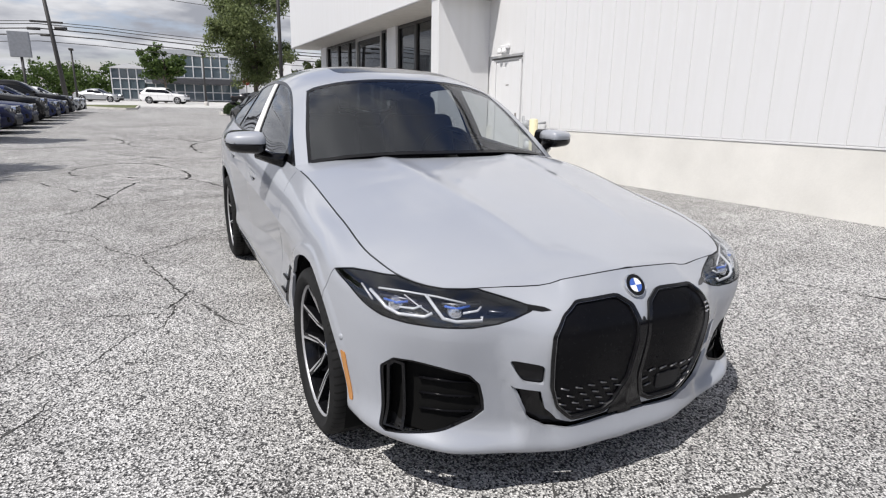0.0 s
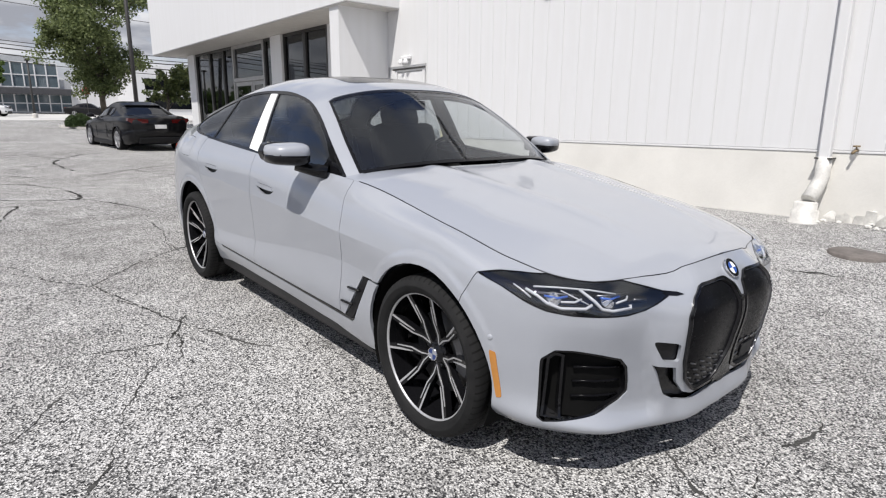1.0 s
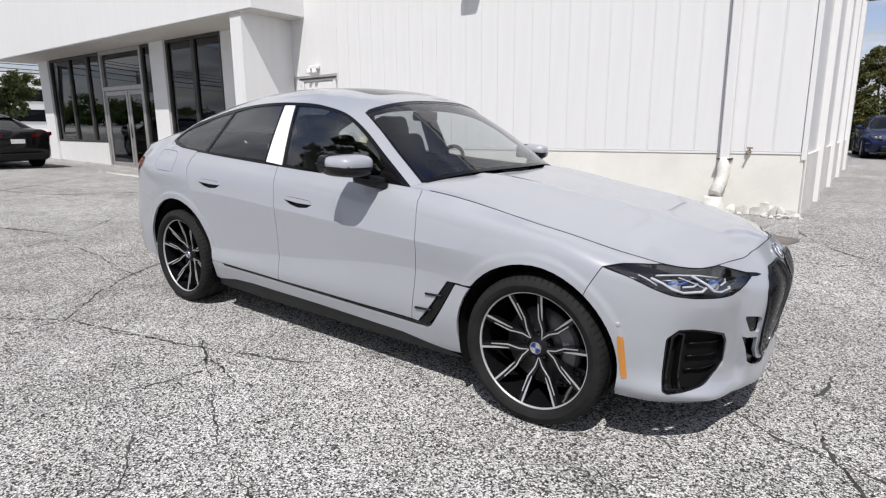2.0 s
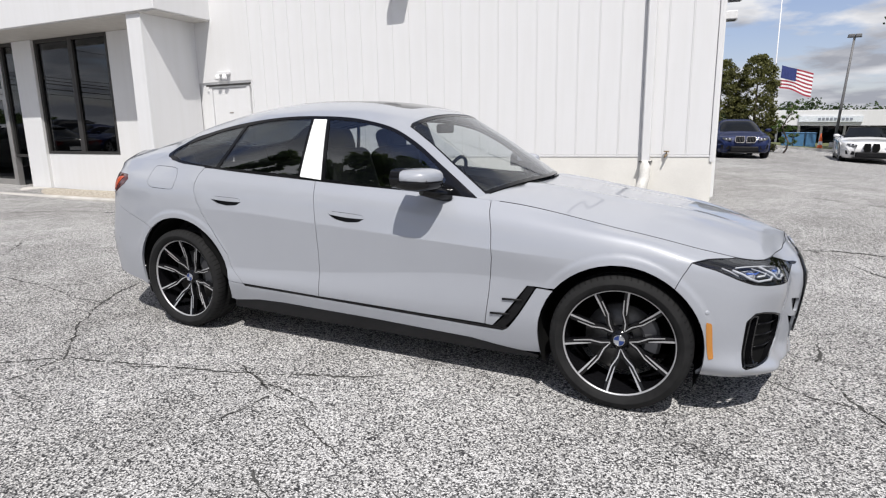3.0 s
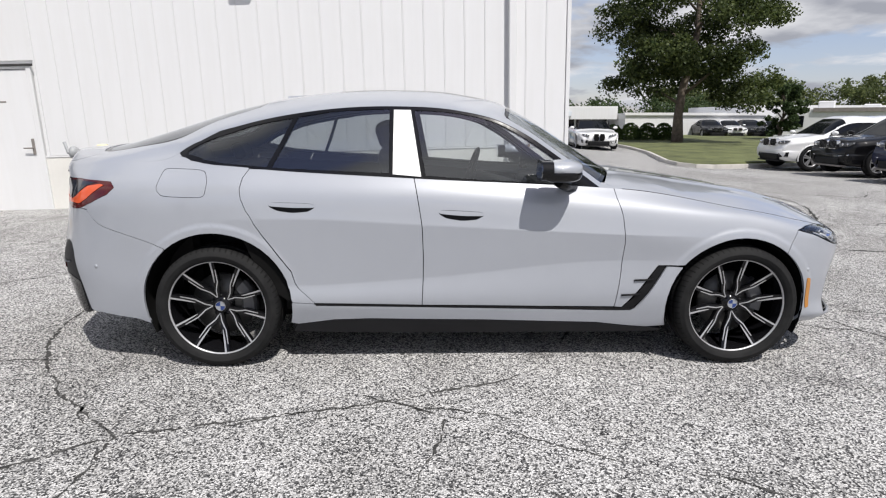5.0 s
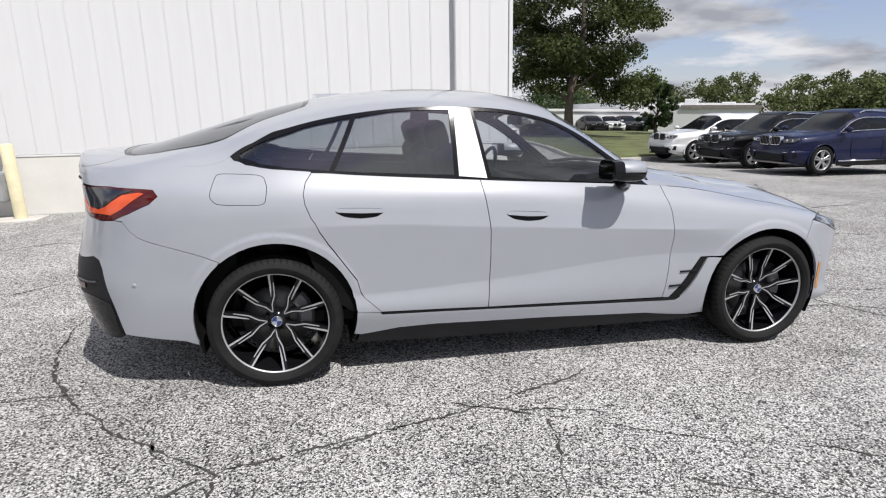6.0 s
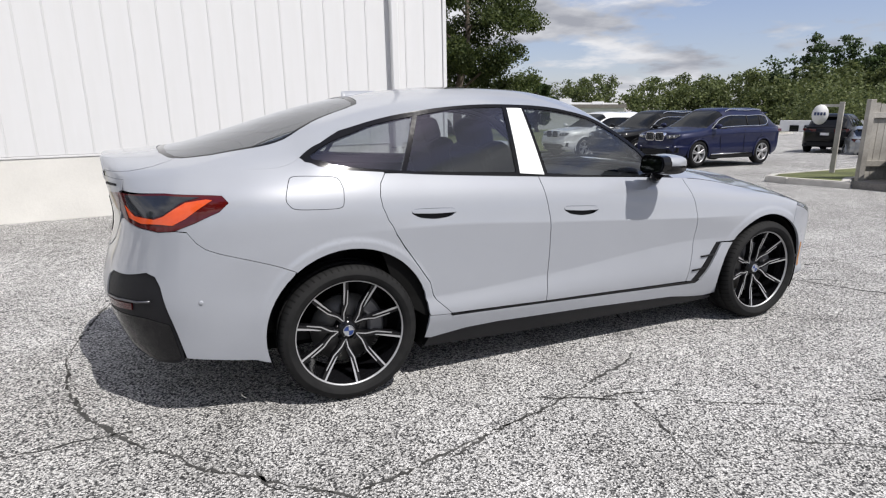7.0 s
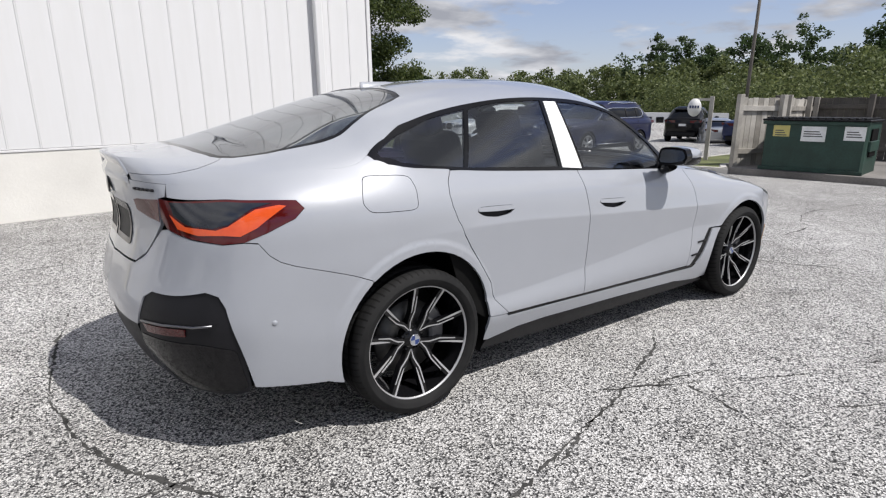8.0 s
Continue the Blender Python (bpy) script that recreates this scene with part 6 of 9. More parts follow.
    turned(bm, [(0.001, 0.006), (0.038, 0.005), (0.041, 0.0)], 28, "X", (p[0][0] - 0.002, 0, 1.035))
    for v in bm.verts:
        v.co.x = 2 * (p[0][0] - 0.002) - v.co.x
    part("boot_roundel", bm, GLOSS_BLACK, boot)
    for k in range(5):
        bm = bmesh.new()
        flank_tube(bm, R((0.40 + 0.028 * k, 1.052), (0.42 + 0.028 * k, 1.052)), 0.006, 0.003, -1, 5)
        part("badge_bar", bm, GRAPHITE, boot)
    # aerial fin
    bm = bmesh.new()
    zr = upper_point(np.array([-1.08]), np.zeros(1))[0, 2]
    rows = [(-1.20, 0.006, 0.034), (-1.18, 0.014, 0.033), (-1.12, 0.022, 0.024), (-1.04, 0.024, 0.014), (-0.98, 0.010, 0.004)]
    rg = []
    for x, w, h in rows:
        z0 = upper_point(np.array([x]), np.zeros(1))[0, 2] - 0.004
        rg.append([bm.verts.new((x, -w, z0)), bm.verts.new((x, -w * 0.35, z0 + h)), bm.verts.new((x, w * 0.35, z0 + h)), bm.verts.new((x, w, z0))])
    for r0, r1 in zip(rg, rg[1:]):
        for j in range(3):
            bm.faces.new((r0[j], r0[j + 1], r1[j + 1], r1[j])).smooth = True
    bm.faces.new(rg[0])
    part("aerial_fin", bm, PAINT, car)
    # under-structure: dark floor, wheel housings, inner shells behind the gaps
    for x0, x1, w in ((2.00, 2.10, 0.38), (1.82, 2.00, 0.54), (1.02, 1.82, 0.58), (-1.02, 1.02, 0.84), (-1.82, -1.02, 0.58), (-2.16, -1.82, 0.74), (-2.34, -2.16, 0.56)):
        part("floor_panel", boxed(x0 + 0.001, x1 - 0.001, -w, w, 0.19 if x0 > -1.5 else 0.27, 0.29, 0.01), DARK_VOID, car)
    part("boot_tub", boxed(-2.36, -1.60, -0.57, 0.57, 0.32, 0.60, 0.01), DARK_VOID, car)
    for sg in (1, -1):
        for cx, cz, r in ((1.42, 0.335, 0.386), (-1.42, 0.36, 0.396)):
            bm = bmesh.new()
            n = 20
            a0, a1 = radians(-25), radians(205)
            rg = [[bm.verts.new((cx + r * math.cos(a0 + (a1 - a0) * k / n), sg * y, cz + r * math.sin(a0 + (a1 - a0) * k / n))) for k in range(n + 1)] for y in (0.885, 0.58)]
            for k in range(n):
                bm.faces.new((rg[0][k], rg[0][k + 1], rg[1][k + 1], rg[1][k])).smooth = True
            bm.faces.new(rg[1])
            part("wheel_housing", bm, DARK_VOID, car)
        inner = (X((0.95, 0.30)) + X((-0.95, 0.30)) + X((-1.30, 0.80), (-1.60, 0.80), (-1.85, 0.70)) + C((-2.20, .82, .60),) + R((0.30, .50), (0.0, .50)) + R((0.0, 1.0),)
                 + R((.5, 1.02),) + C((-2.2, .8, 1.04),) + X((-1.8, 1.06), (-1.2, 1.04), (-0.3, 1.0), (0.7, 0.90), (1.4, 0.80), (1.75, 0.72), (1.62, 0.70), (1.42, 0.75), (1.15, 0.68), (1.0, 0.45)))
        sheet("inner_shell", flank, inner, DARK_VOID, car, (sg,), offset=-0.028, flange=0, step=0.08)
        nose_in = F((0.0, .20), (.45, .22)) + C((2.05, .76, .24), (1.93, .85, .28), (1.93, .85, .64), (2.05, .76, .64)) + F((.45, .64), (.40, .68), (0.0, .70))
        sheet("inner_shell", flank, nose_in, DARK_VOID, car, (sg,), offset=-0.055, flange=0, step=0.08)
    # cabin
    bm = bmesh.new()
    box(bm, -1.70, 0.75, -0.74, 0.74, 0.28, 0.34)
    box(bm, -1.95, -1.60, -0.66, 0.66, 0.30, 1.06, 0.03)
    part("cabin_floor", bm, SEAT, car)
    bm = bmesh.new()
    box(bm, 0.40, 0.86, -0.70, 0.70, 0.60, 0.955, 0.05, seg=3)
    part("dashboard", bm, SEAT, car)
    bm = bmesh.new()
    ring = [Vector((0.02 + 0.06 * math.sin(a), 0.37 + 0.185 * math.cos(a), 0.965 + 0.17 * math.sin(a))) for a in (2 * math.pi * k / 28 for k in range(29))]
    tube(bm, ring, 0.014, 8, cap=False)
    tube(bm, [(0.03, 0.20, 0.965), (0.06, 0.37, 0.95), (0.03, 0.54, 0.965)], 0.018, 6)
    tube(bm, [(0.06, 0.37, 0.95), (0.40, 0.37, 0.86)], 0.04, 8)
    part("steering_wheel", bm, SEAT, car)
    for y in (-0.37, 0.37):
        st = part("seat", bmesh.new(), None, car)
        bm = bmesh.new()
        box(bm, -0.55, 0.0, y - 0.26, y + 0.26, 0.36, 0.58, 0.06, seg=3)
        part("cushion", bm, SEAT, st)
        bm = bmesh.new()
        box(bm, -0.10, 0.09, y - 0.27, y + 0.27, 0.0, 0.72, 0.07, Matrix.Translation((-0.27, 0, 0.52)) @ Matrix.Rotation(radians(-18), 4, "Y"), seg=3)
        part("backrest", bm, SEAT, st)
        bm = bmesh.new()
        box(bm, -0.07, 0.06, y - 0.15, y + 0.15, 0.69, 0.86, 0.05, Matrix.Translation((-0.27, 0, 0.52)) @ Matrix.Rotation(radians(-18), 4, "Y"), seg=3)
        part("headrest", bm, SEAT, st)
    st = part("rear_seat", bmesh.new(), None, car)
    bm = bmesh.new()
    box(bm, -1.35, -0.85, -0.64, 0.64, 0.36, 0.58, 0.06, seg=3)
    part("cushion", bm, SEAT, st)
    bm = bmesh.new()
    box(bm, -0.09, 0.09, -0.62, 0.62, 0.0, 0.58, 0.06, Matrix.Translation((-1.38, 0, 0.52)) @ Matrix.Rotation(radians(-24), 4, "Y"), seg=3)
    part("backrest", bm, SEAT, st)
    for y in (-0.38, 0.38):
        bm = bmesh.new()
        box(bm, -0.04, 0.04, y - 0.12, y + 0.12, 0.60, 0.72, 0.03, Matrix.Translation((-1.38, 0, 0.52)) @ Matrix.Rotation(radians(-24), 4, "Y"), seg=3)
        part("headrest", bm, SEAT, st)
    bm = bmesh.new()
    tube(bm, [(0.20, 0.0, 1.40), (0.13, 0.0, 1.36)], 0.012, 6)
    box(bm, 0.10, 0.13, -0.12, 0.12, 1.31, 1.37, 0.01)
    part("inside_mirror", bm, BLACK_TRIM, car)
    sheet("headliner", UPPER, [(0.10, -0.86), (0.10, 0.86), (-1.18, 0.80), (-1.18, -0.80)], plain("dark_headlining", (0.03, 0.03, 0.031), 0.9), car, (1,), offset=-0.035, flange=0, step=0.12)
    for x, y, sg, turn in ((1.428, -0.80, -1, 100), (-1.428, -0.805, -1, 77), (1.428, 0.80, 1, 40), (-1.428, 0.805, 1, 15)):
        build_wheel(car, x, y, sg, turn)


build_main_car()


# ---------------------------------------------------------------- trees and shrubs
def leaf_cloud(name, centres, per, spread, size, material, parent=None, seed=1, flat=0.0, kind=""):
    """Small leaf blades scattered round the given clump centres, as one mesh."""
    rng = np.random.default_rng(seed)
    c = np.repeat(np.asarray(centres, float), per, axis=0)
    n = len(c)
    d = rng.normal(size=(n, 3))
    d /= np.linalg.norm(d, axis=1, keepdims=True)
    r = rng.random((n, 1)) ** 0.45
    sp = np.repeat(np.asarray(spread, float) if np.ndim(spread) else np.full(len(centres), spread), per)[:, None]
    p = c + d * r * sp * np.array([1, 1, 0.75])
    a = rng.normal(size=(n, 3)) + d * 0.6 + np.array([0, 0, 0.5])
    a /= np.linalg.norm(a, axis=1, keepdims=True)
    b = np.cross(a, rng.normal(size=(n, 3)))
    b /= np.maximum(np.linalg.norm(b, axis=1, keepdims=True), 1e-6)
    t = np.cross(a, b)
    s = size * (0.6 + 0.8 * rng.random((n, 1)))
    q = np.stack([p - b * s * 0.5, p + t * s * 0.32, p + b * s * 0.5, p - t * s * 0.32], 1).reshape(-1, 3)
    me = bpy.data.meshes.new(name)
    me.vertices.add(4 * n)
    me.vertices.foreach_set("co", q.ravel())
    me.loops.add(4 * n)
    me.loops.foreach_set("vertex_index", np.arange(4 * n))
    me.polygons.add(n)
    me.polygons.foreach_set("loop_start", np.arange(0, 4 * n, 4))
    me.polygons.foreach_set("loop_total", np.full(n, 4))
    me.update(calc_edges=True)
    me.materials.append(material)
    ob = new(name, me)
    ob.parent = parent
    if kind:
        ob["kind"] = kind
    return ob


def build_tree(x, y, z, height, width, trunk_h, label, leaf=LEAF, seed=1, clumps=120, per=70, leaf_size=0.30, trunk_r=0.28, lean=0.0, group="", skirt=0, tight=1.0):
    rng = np.random.default_rng(seed)
    tr = tagged(empty("tree", pose(x, y, z)), label, "tree", group)
    top = height * 0.8
    bm = bmesh.new()
    n = 7
    pts = [(lean * k / n + 0.15 * math.sin(k * 1.3 + seed), 0.12 * math.cos(k * 1.7 + seed), top * k / n - 0.1) for k in range(n + 1)]
    tube(bm, pts, [trunk_r * (1.25 if k == 0 else 1.0) * (1 - 0.85 * k / n) + 0.02 for k in range(n + 1)], 9)
    part("trunk", bm, BARK, tr)
    tips = []
    for k in range(12):
        a = k * 2.4 + seed
        z0 = trunk_h + (top - trunk_h) * (k / 12) * 0.85
        f = z0 / top
        base = Vector((lean * f, 0, z0))
        reach = width * 0.5 * (0.55 + 0.4 * rng.random()) * (1 - 0.45 * f)
        tip = base + Vector((math.cos(a) * reach, math.sin(a) * reach, reach * (0.25 + 0.5 * rng.random())))
        mid = (base + tip) / 2 + Vector((0, 0, 0.12 * reach))
        bm = bmesh.new()
        r0 = trunk_r * 0.38 * (1 - 0.6 * f) + 0.015
        tube(bm, [base, mid, tip], [r0, r0 * 0.6, r0 * 0.2], 6)
        part("limb", bm, BARK, tr)
        tips += [mid, tip]
    cz = (trunk_h + height) / 2
    ch = (height - trunk_h) / 2
    cen, spr = [], []
    # boughs first, then clumps round each: leaves an uneven outline with gaps
    boughs = []
    for k in range(max(9, clumps // 9)):
        d = rng.normal(size=3)
        d /= np.linalg.norm(d)
        r = 0.45 + 0.5 * rng.random() ** 0.6
        boughs.append(np.array([d[0] * width * 0.5 * r * 0.9 + lean * 0.7, d[1] * width * 0.5 * r * 0.9, cz + d[2] * ch * r * 0.92]))
    for k in range(skirt):
        a = 2.4 * k + 0.7
        r = width * (0.20 + 0.26 * rng.random())
        boughs.append(np.array([math.cos(a) * r + lean * 0.7, math.sin(a) * r, trunk_h + 0.3 + 2.2 * rng.random()]))
    for k in range(clumps):
        b0 = boughs[k % len(boughs)]
        cen.append(b0 + rng.normal(size=3) * np.array([0.085, 0.085, 0.06]) * width * tight)
        spr.append(width * (0.055 + 0.055 * rng.random()))
    for t in tips:
        cen.append(np.array(t))
        spr.append(width * 0.08)
    leaf_cloud("crown", cen, per, spr, leaf_size, leaf, tr, seed)
    return tr


def build_hedge_tree(x, y, z, height, width, label, seed, leaf, group=""):
    """A clipped column, leafy down to the ground, with a blunt tapered head."""
    rng = np.random.default_rng(seed)
    tr = tagged(empty("tree", pose(x, y, z)), label, "tree", group)
    bm = bmesh.new()
    tube(bm, [(0, 0, -0.1), (0.04, 0.02, height * 0.45), (0, 0, height * 0.85)], [0.08, 0.05, 0.02], 7)
    part("trunk", bm, BARK, tr)
    n = 420
    f = rng.random(n)
    a = rng.random(n) * 2 * math.pi
    r = width * 0.5 * np.sqrt(np.clip(1 - f ** 5, 0.05, 1)) * (0.55 + 0.45 * rng.random(n) ** 0.4) * (1 + 0.10 * np.sin(a * 3 + f * 9 + seed))
    cen = np.stack([np.cos(a) * r, np.sin(a) * r, 0.12 + f * (height - 0.25)], 1)
    leaf_cloud("crown", cen, 34, 0.20, 0.11, leaf, tr, seed)
    return tr


def build_shrub(x, y, z, r, label, seed, leaf=LEAF_DARK, flat=0.85, group="clipped shrubs"):
    rng = np.random.default_rng(seed)
    sh = tagged(empty("shrub", pose(x, y, z)), label, "shrub", group)
    d = rng.normal(size=(460, 3))
    d /= np.linalg.norm(d, axis=1, keepdims=True)
    d[:, 2] = np.abs(d[:, 2] + 0.15)
    cen = d * np.array([r, r, r * flat * 1.7]) * 0.86
    leaf_cloud("foliage", cen, 26, 0.12 * r, 0.085 * r, leaf, sh, seed)
    bm = bmesh.new()
    tube(bm, [(0, 0, -0.1), (0.03, 0, r * 0.9)], [0.05, 0.02], 6)
    part("stem", bm, BARK, sh)
    return sh


def build_woods(name, x0, y0, x1, y1, rows, h0, h1, label, seed, leaf, step=4.5, base_z=0.0, leaf_size=0.8):
    """A far belt of trees as one mass of leaf clumps."""
    rng = np.random.default_rng(seed)
    length = math.hypot(x1 - x0, y1 - y0)
    nx, ny = -(y1 - y0) / length, (x1 - x0) / length
    cen, spr = [], []
    for r in range(rows):
        n = int(length / step)
        for k in range(n + 1):
            f = (k + 0.6 * rng.random() + 0.4 * (r % 2)) / n
            bx, by = x0 + (x1 - x0) * f - nx * r * 6.0 + rng.normal() * 1.2, y0 + (y1 - y0) * f - ny * r * 6.0 + rng.normal() * 1.2
            hh = (h0 + (h1 - h0) * f) * (0.72 + 0.5 * rng.random()) * (1 + 0.16 * r)
            w = 2.7 + 2.0 * rng.random()
            for c in range(34):
                a, q = 2 * math.pi * rng.random(), rng.random() ** 0.5
                zz = hh * (0.08 + 0.9 * rng.random())
                k2 = math.sqrt(max(0.05, 1 - ((zz / hh - 0.45) / 0.58) ** 2))
                cen.append((bx + math.cos(a) * w * q * k2, by + math.sin(a) * w * q * k2, base_z + zz))
                spr.append(0.75 + 0.6 * rng.random())
    ob = leaf_cloud(name, cen, 46, np.array(spr) * 1.1, leaf_size * 0.5, leaf, None, seed)
    return tagged(ob, label, "trees", kind="stuff")


# ---------------------------------------------------------------- cracks in the paving
crack(1, 0.016, (-1.64, -1.63), (-2.1, -1.28), (-2.53, -0.75), (-2.8, 0.2), (-2.6, 1.6))
crack(2, 0.013, (-1.64, -1.63), (-0.9, -1.44), (-0.35, -1.28), (0.3, -1.0), (0.7, -0.2))
crack(3, 0.012, (-1.64, -1.63), (-1.6, -1.95), (-1.66, -2.4), (-1.4, -3.1), (-1.7, -4.2))
crack(4, 0.014, (-1.64, -1.63), (-1.95, -1.85), (-2.6, -2.1), (-3.4, -2.9))
crack(5, 0.012, (-0.57, -1.27), (-0.18, -1.46), (0.1, -1.62), (0.42, -1.76), (0.9, -1.95), (1.5, -2.6))
crack(6, 0.018, (-3.3, -2.8), (-3.73, -2.46), (-4.22, -2.05), (-4.35, -1.67), (-4.37, -1.23), (-4.45, -0.47), (-4.6, 0.3), (-3.85, 0.9), (-3.2, 1.4))
crack(7, 0.030, (-8.18, -2.72), (-7.11, -2.57), (-6.88, -2.08), (-6.41, -1.48), (-6.22, -1.06), (-5.53, -0.71), (-4.63, -0.44))
crack(8, 0.034, (-6.22, -1.06), (-6.77, -0.99), (-7.73, -1.17), (-8.42, -1.38), (-8.73, -2.11), (-7.98, -2.74), (-7.2, -3.6))
crack(9, 0.036, (-10.82, -2.41), (-9.83, -1.59), (-8.9, -0.82), (-9.58, -0.16), (-10.19, 0.51), (-11.2, 1.7), (-12.4, 2.9))
crack(26, 0.030, (-9.2, -3.8), (-9.47, -2.85), (-9.44, -2.12), (-9.79, -1.48))
crack(27, 0.036, (-14.13, -2.04), (-12.64, -2.0), (-11.67, -1.03))
crack(28, 0.013, (-3.0, -3.0), (-2.51, -2.37), (-2.41, -2.15), (-2.22, -1.96))
crack(29, 0.022, (-4.08, -2.17), (-4.87, -2.0), (-6.04, -1.77))
crack(30, 0.020, (-6.6, -3.1), (-5.68, -2.59), (-4.95, -2.16), (-4.4, -2.0))
crack(31, 0.018, (-5.83, -2.6), (-5.95, -2.26), (-6.1, -1.69))
crack(32, 0.036, (-15.6, -1.6), (-14.23, -0.65), (-13.32, -0.27))
crack(33, 0.016, (-4.45, -0.6), (-4.21, -0.67), (-3.62, -0.66), (-3.13, -0.72), (-2.4, -0.81))
crack(10, 0.015, (1.7, 1.4), (2.0, 1.0), (2.25, 0.8), (2.47, 0.58), (2.48, 0.15), (2.62, -0.5), (2.9, -1.1))
crack(11, 0.014, (2.15, -0.23), (2.3, -0.36), (2.5, -0.40), (3.1, -0.7))
crack(12, 0.020, (1.0, 2.7), (1.47, 2.86), (1.8, 2.94), (2.15, 2.95), (2.75, 3.2), (4.6, 3.1), (7.0, 3.6))
crack(13, 0.020, (1.95, 4.1), (2.34, 3.5), (2.75, 3.2), (3.6, 2.2), (5.2, 1.7))
crack(14, 0.034, (-10.4, 0.3), (-8.6, 0.97), (-8.05, 1.8), (-6.2, 2.4), (-5.0, 1.8))
crack(15, 0.018, (-5.1, 1.65), (-4.9, 2.1), (-3.75, 2.9), (-3.4, 2.6), (-2.9, 2.85), (-1.6, 2.6))
crack(16, 0.016, (2.7, 0.0), (3.13, -0.14), (3.7, -0.15), (4.3, -0.2), (5.6, 0.3), (7.4, 0.1))
crack(17, 0.012, (-1.2, -1.55), (-0.85, -1.41), (-0.35, -1.39), (0.1, -1.5))
crack(18, 0.010, (-0.30, -2.6), (-0.36, -2.1), (-0.2, -1.5))
crack(19, 0.012, (-1.97, -1.15), (-1.90, -1.42), (-1.64, -1.63))
crack(20, 0.016, (-4.8, -1.3), (-4.9, -0.4), (-5.6, 0.4))
crack(21, 0.040, (-15.0, 0.3), (-12.5, -0.6), (-10.4, -0.6))
crack(22, 0.040, (-17.0, -3.2), (-13.5, -2.4), (-12.0, -4.6))
crack(23, 0.026, (3.4, 7.5), (5.2, 6.2), (7.8, 6.6), (9.0, 8.2))
crack(24, 0.022, (4.6, 3.1), (5.2, 4.6), (5.2, 6.2))
crack(25, 0.012, (0.18, -2.04), (0.46, -2.25), (0.5, -2.9), (1.1, -3.6))


# ---------------------------------------------------------------- other parked vehicles
DARK_GLASS = plain("dark_vehicle_glass", (0.005, 0.006, 0.008), 0.03, vary=0.1, spec=0.28)
LAMP_CLEAR = plain("headlamp_lens", (0.10, 0.105, 0.115), 0.12, vary=0.15, coat=1.0)
PLATE = plain("white_plate", (0.70, 0.70, 0.70), 0.5)
SHAPES = {
    # length, half width, height, wheelbase, wheel radius, floor, bonnet, belt, screen base, roof front, roof rear, tail base, tail height
    "suv": (4.72, 0.945, 1.68, 2.86, 0.370, 0.25, 1.07, 1.11, 1.08, 0.30, -1.78, -2.24, 1.14),
    "sedan": (4.80, 0.93, 1.45, 2.90, 0.340, 0.19, 0.90, 0.96, 0.95, 0.18, -0.98, -1.78, 1.04),
    "coupe": (4.75, 0.94, 1.38, 2.86, 0.345, 0.16, 0.86, 0.93, 0.82, 0.10, -0.80, -1.60, 0.98),
}


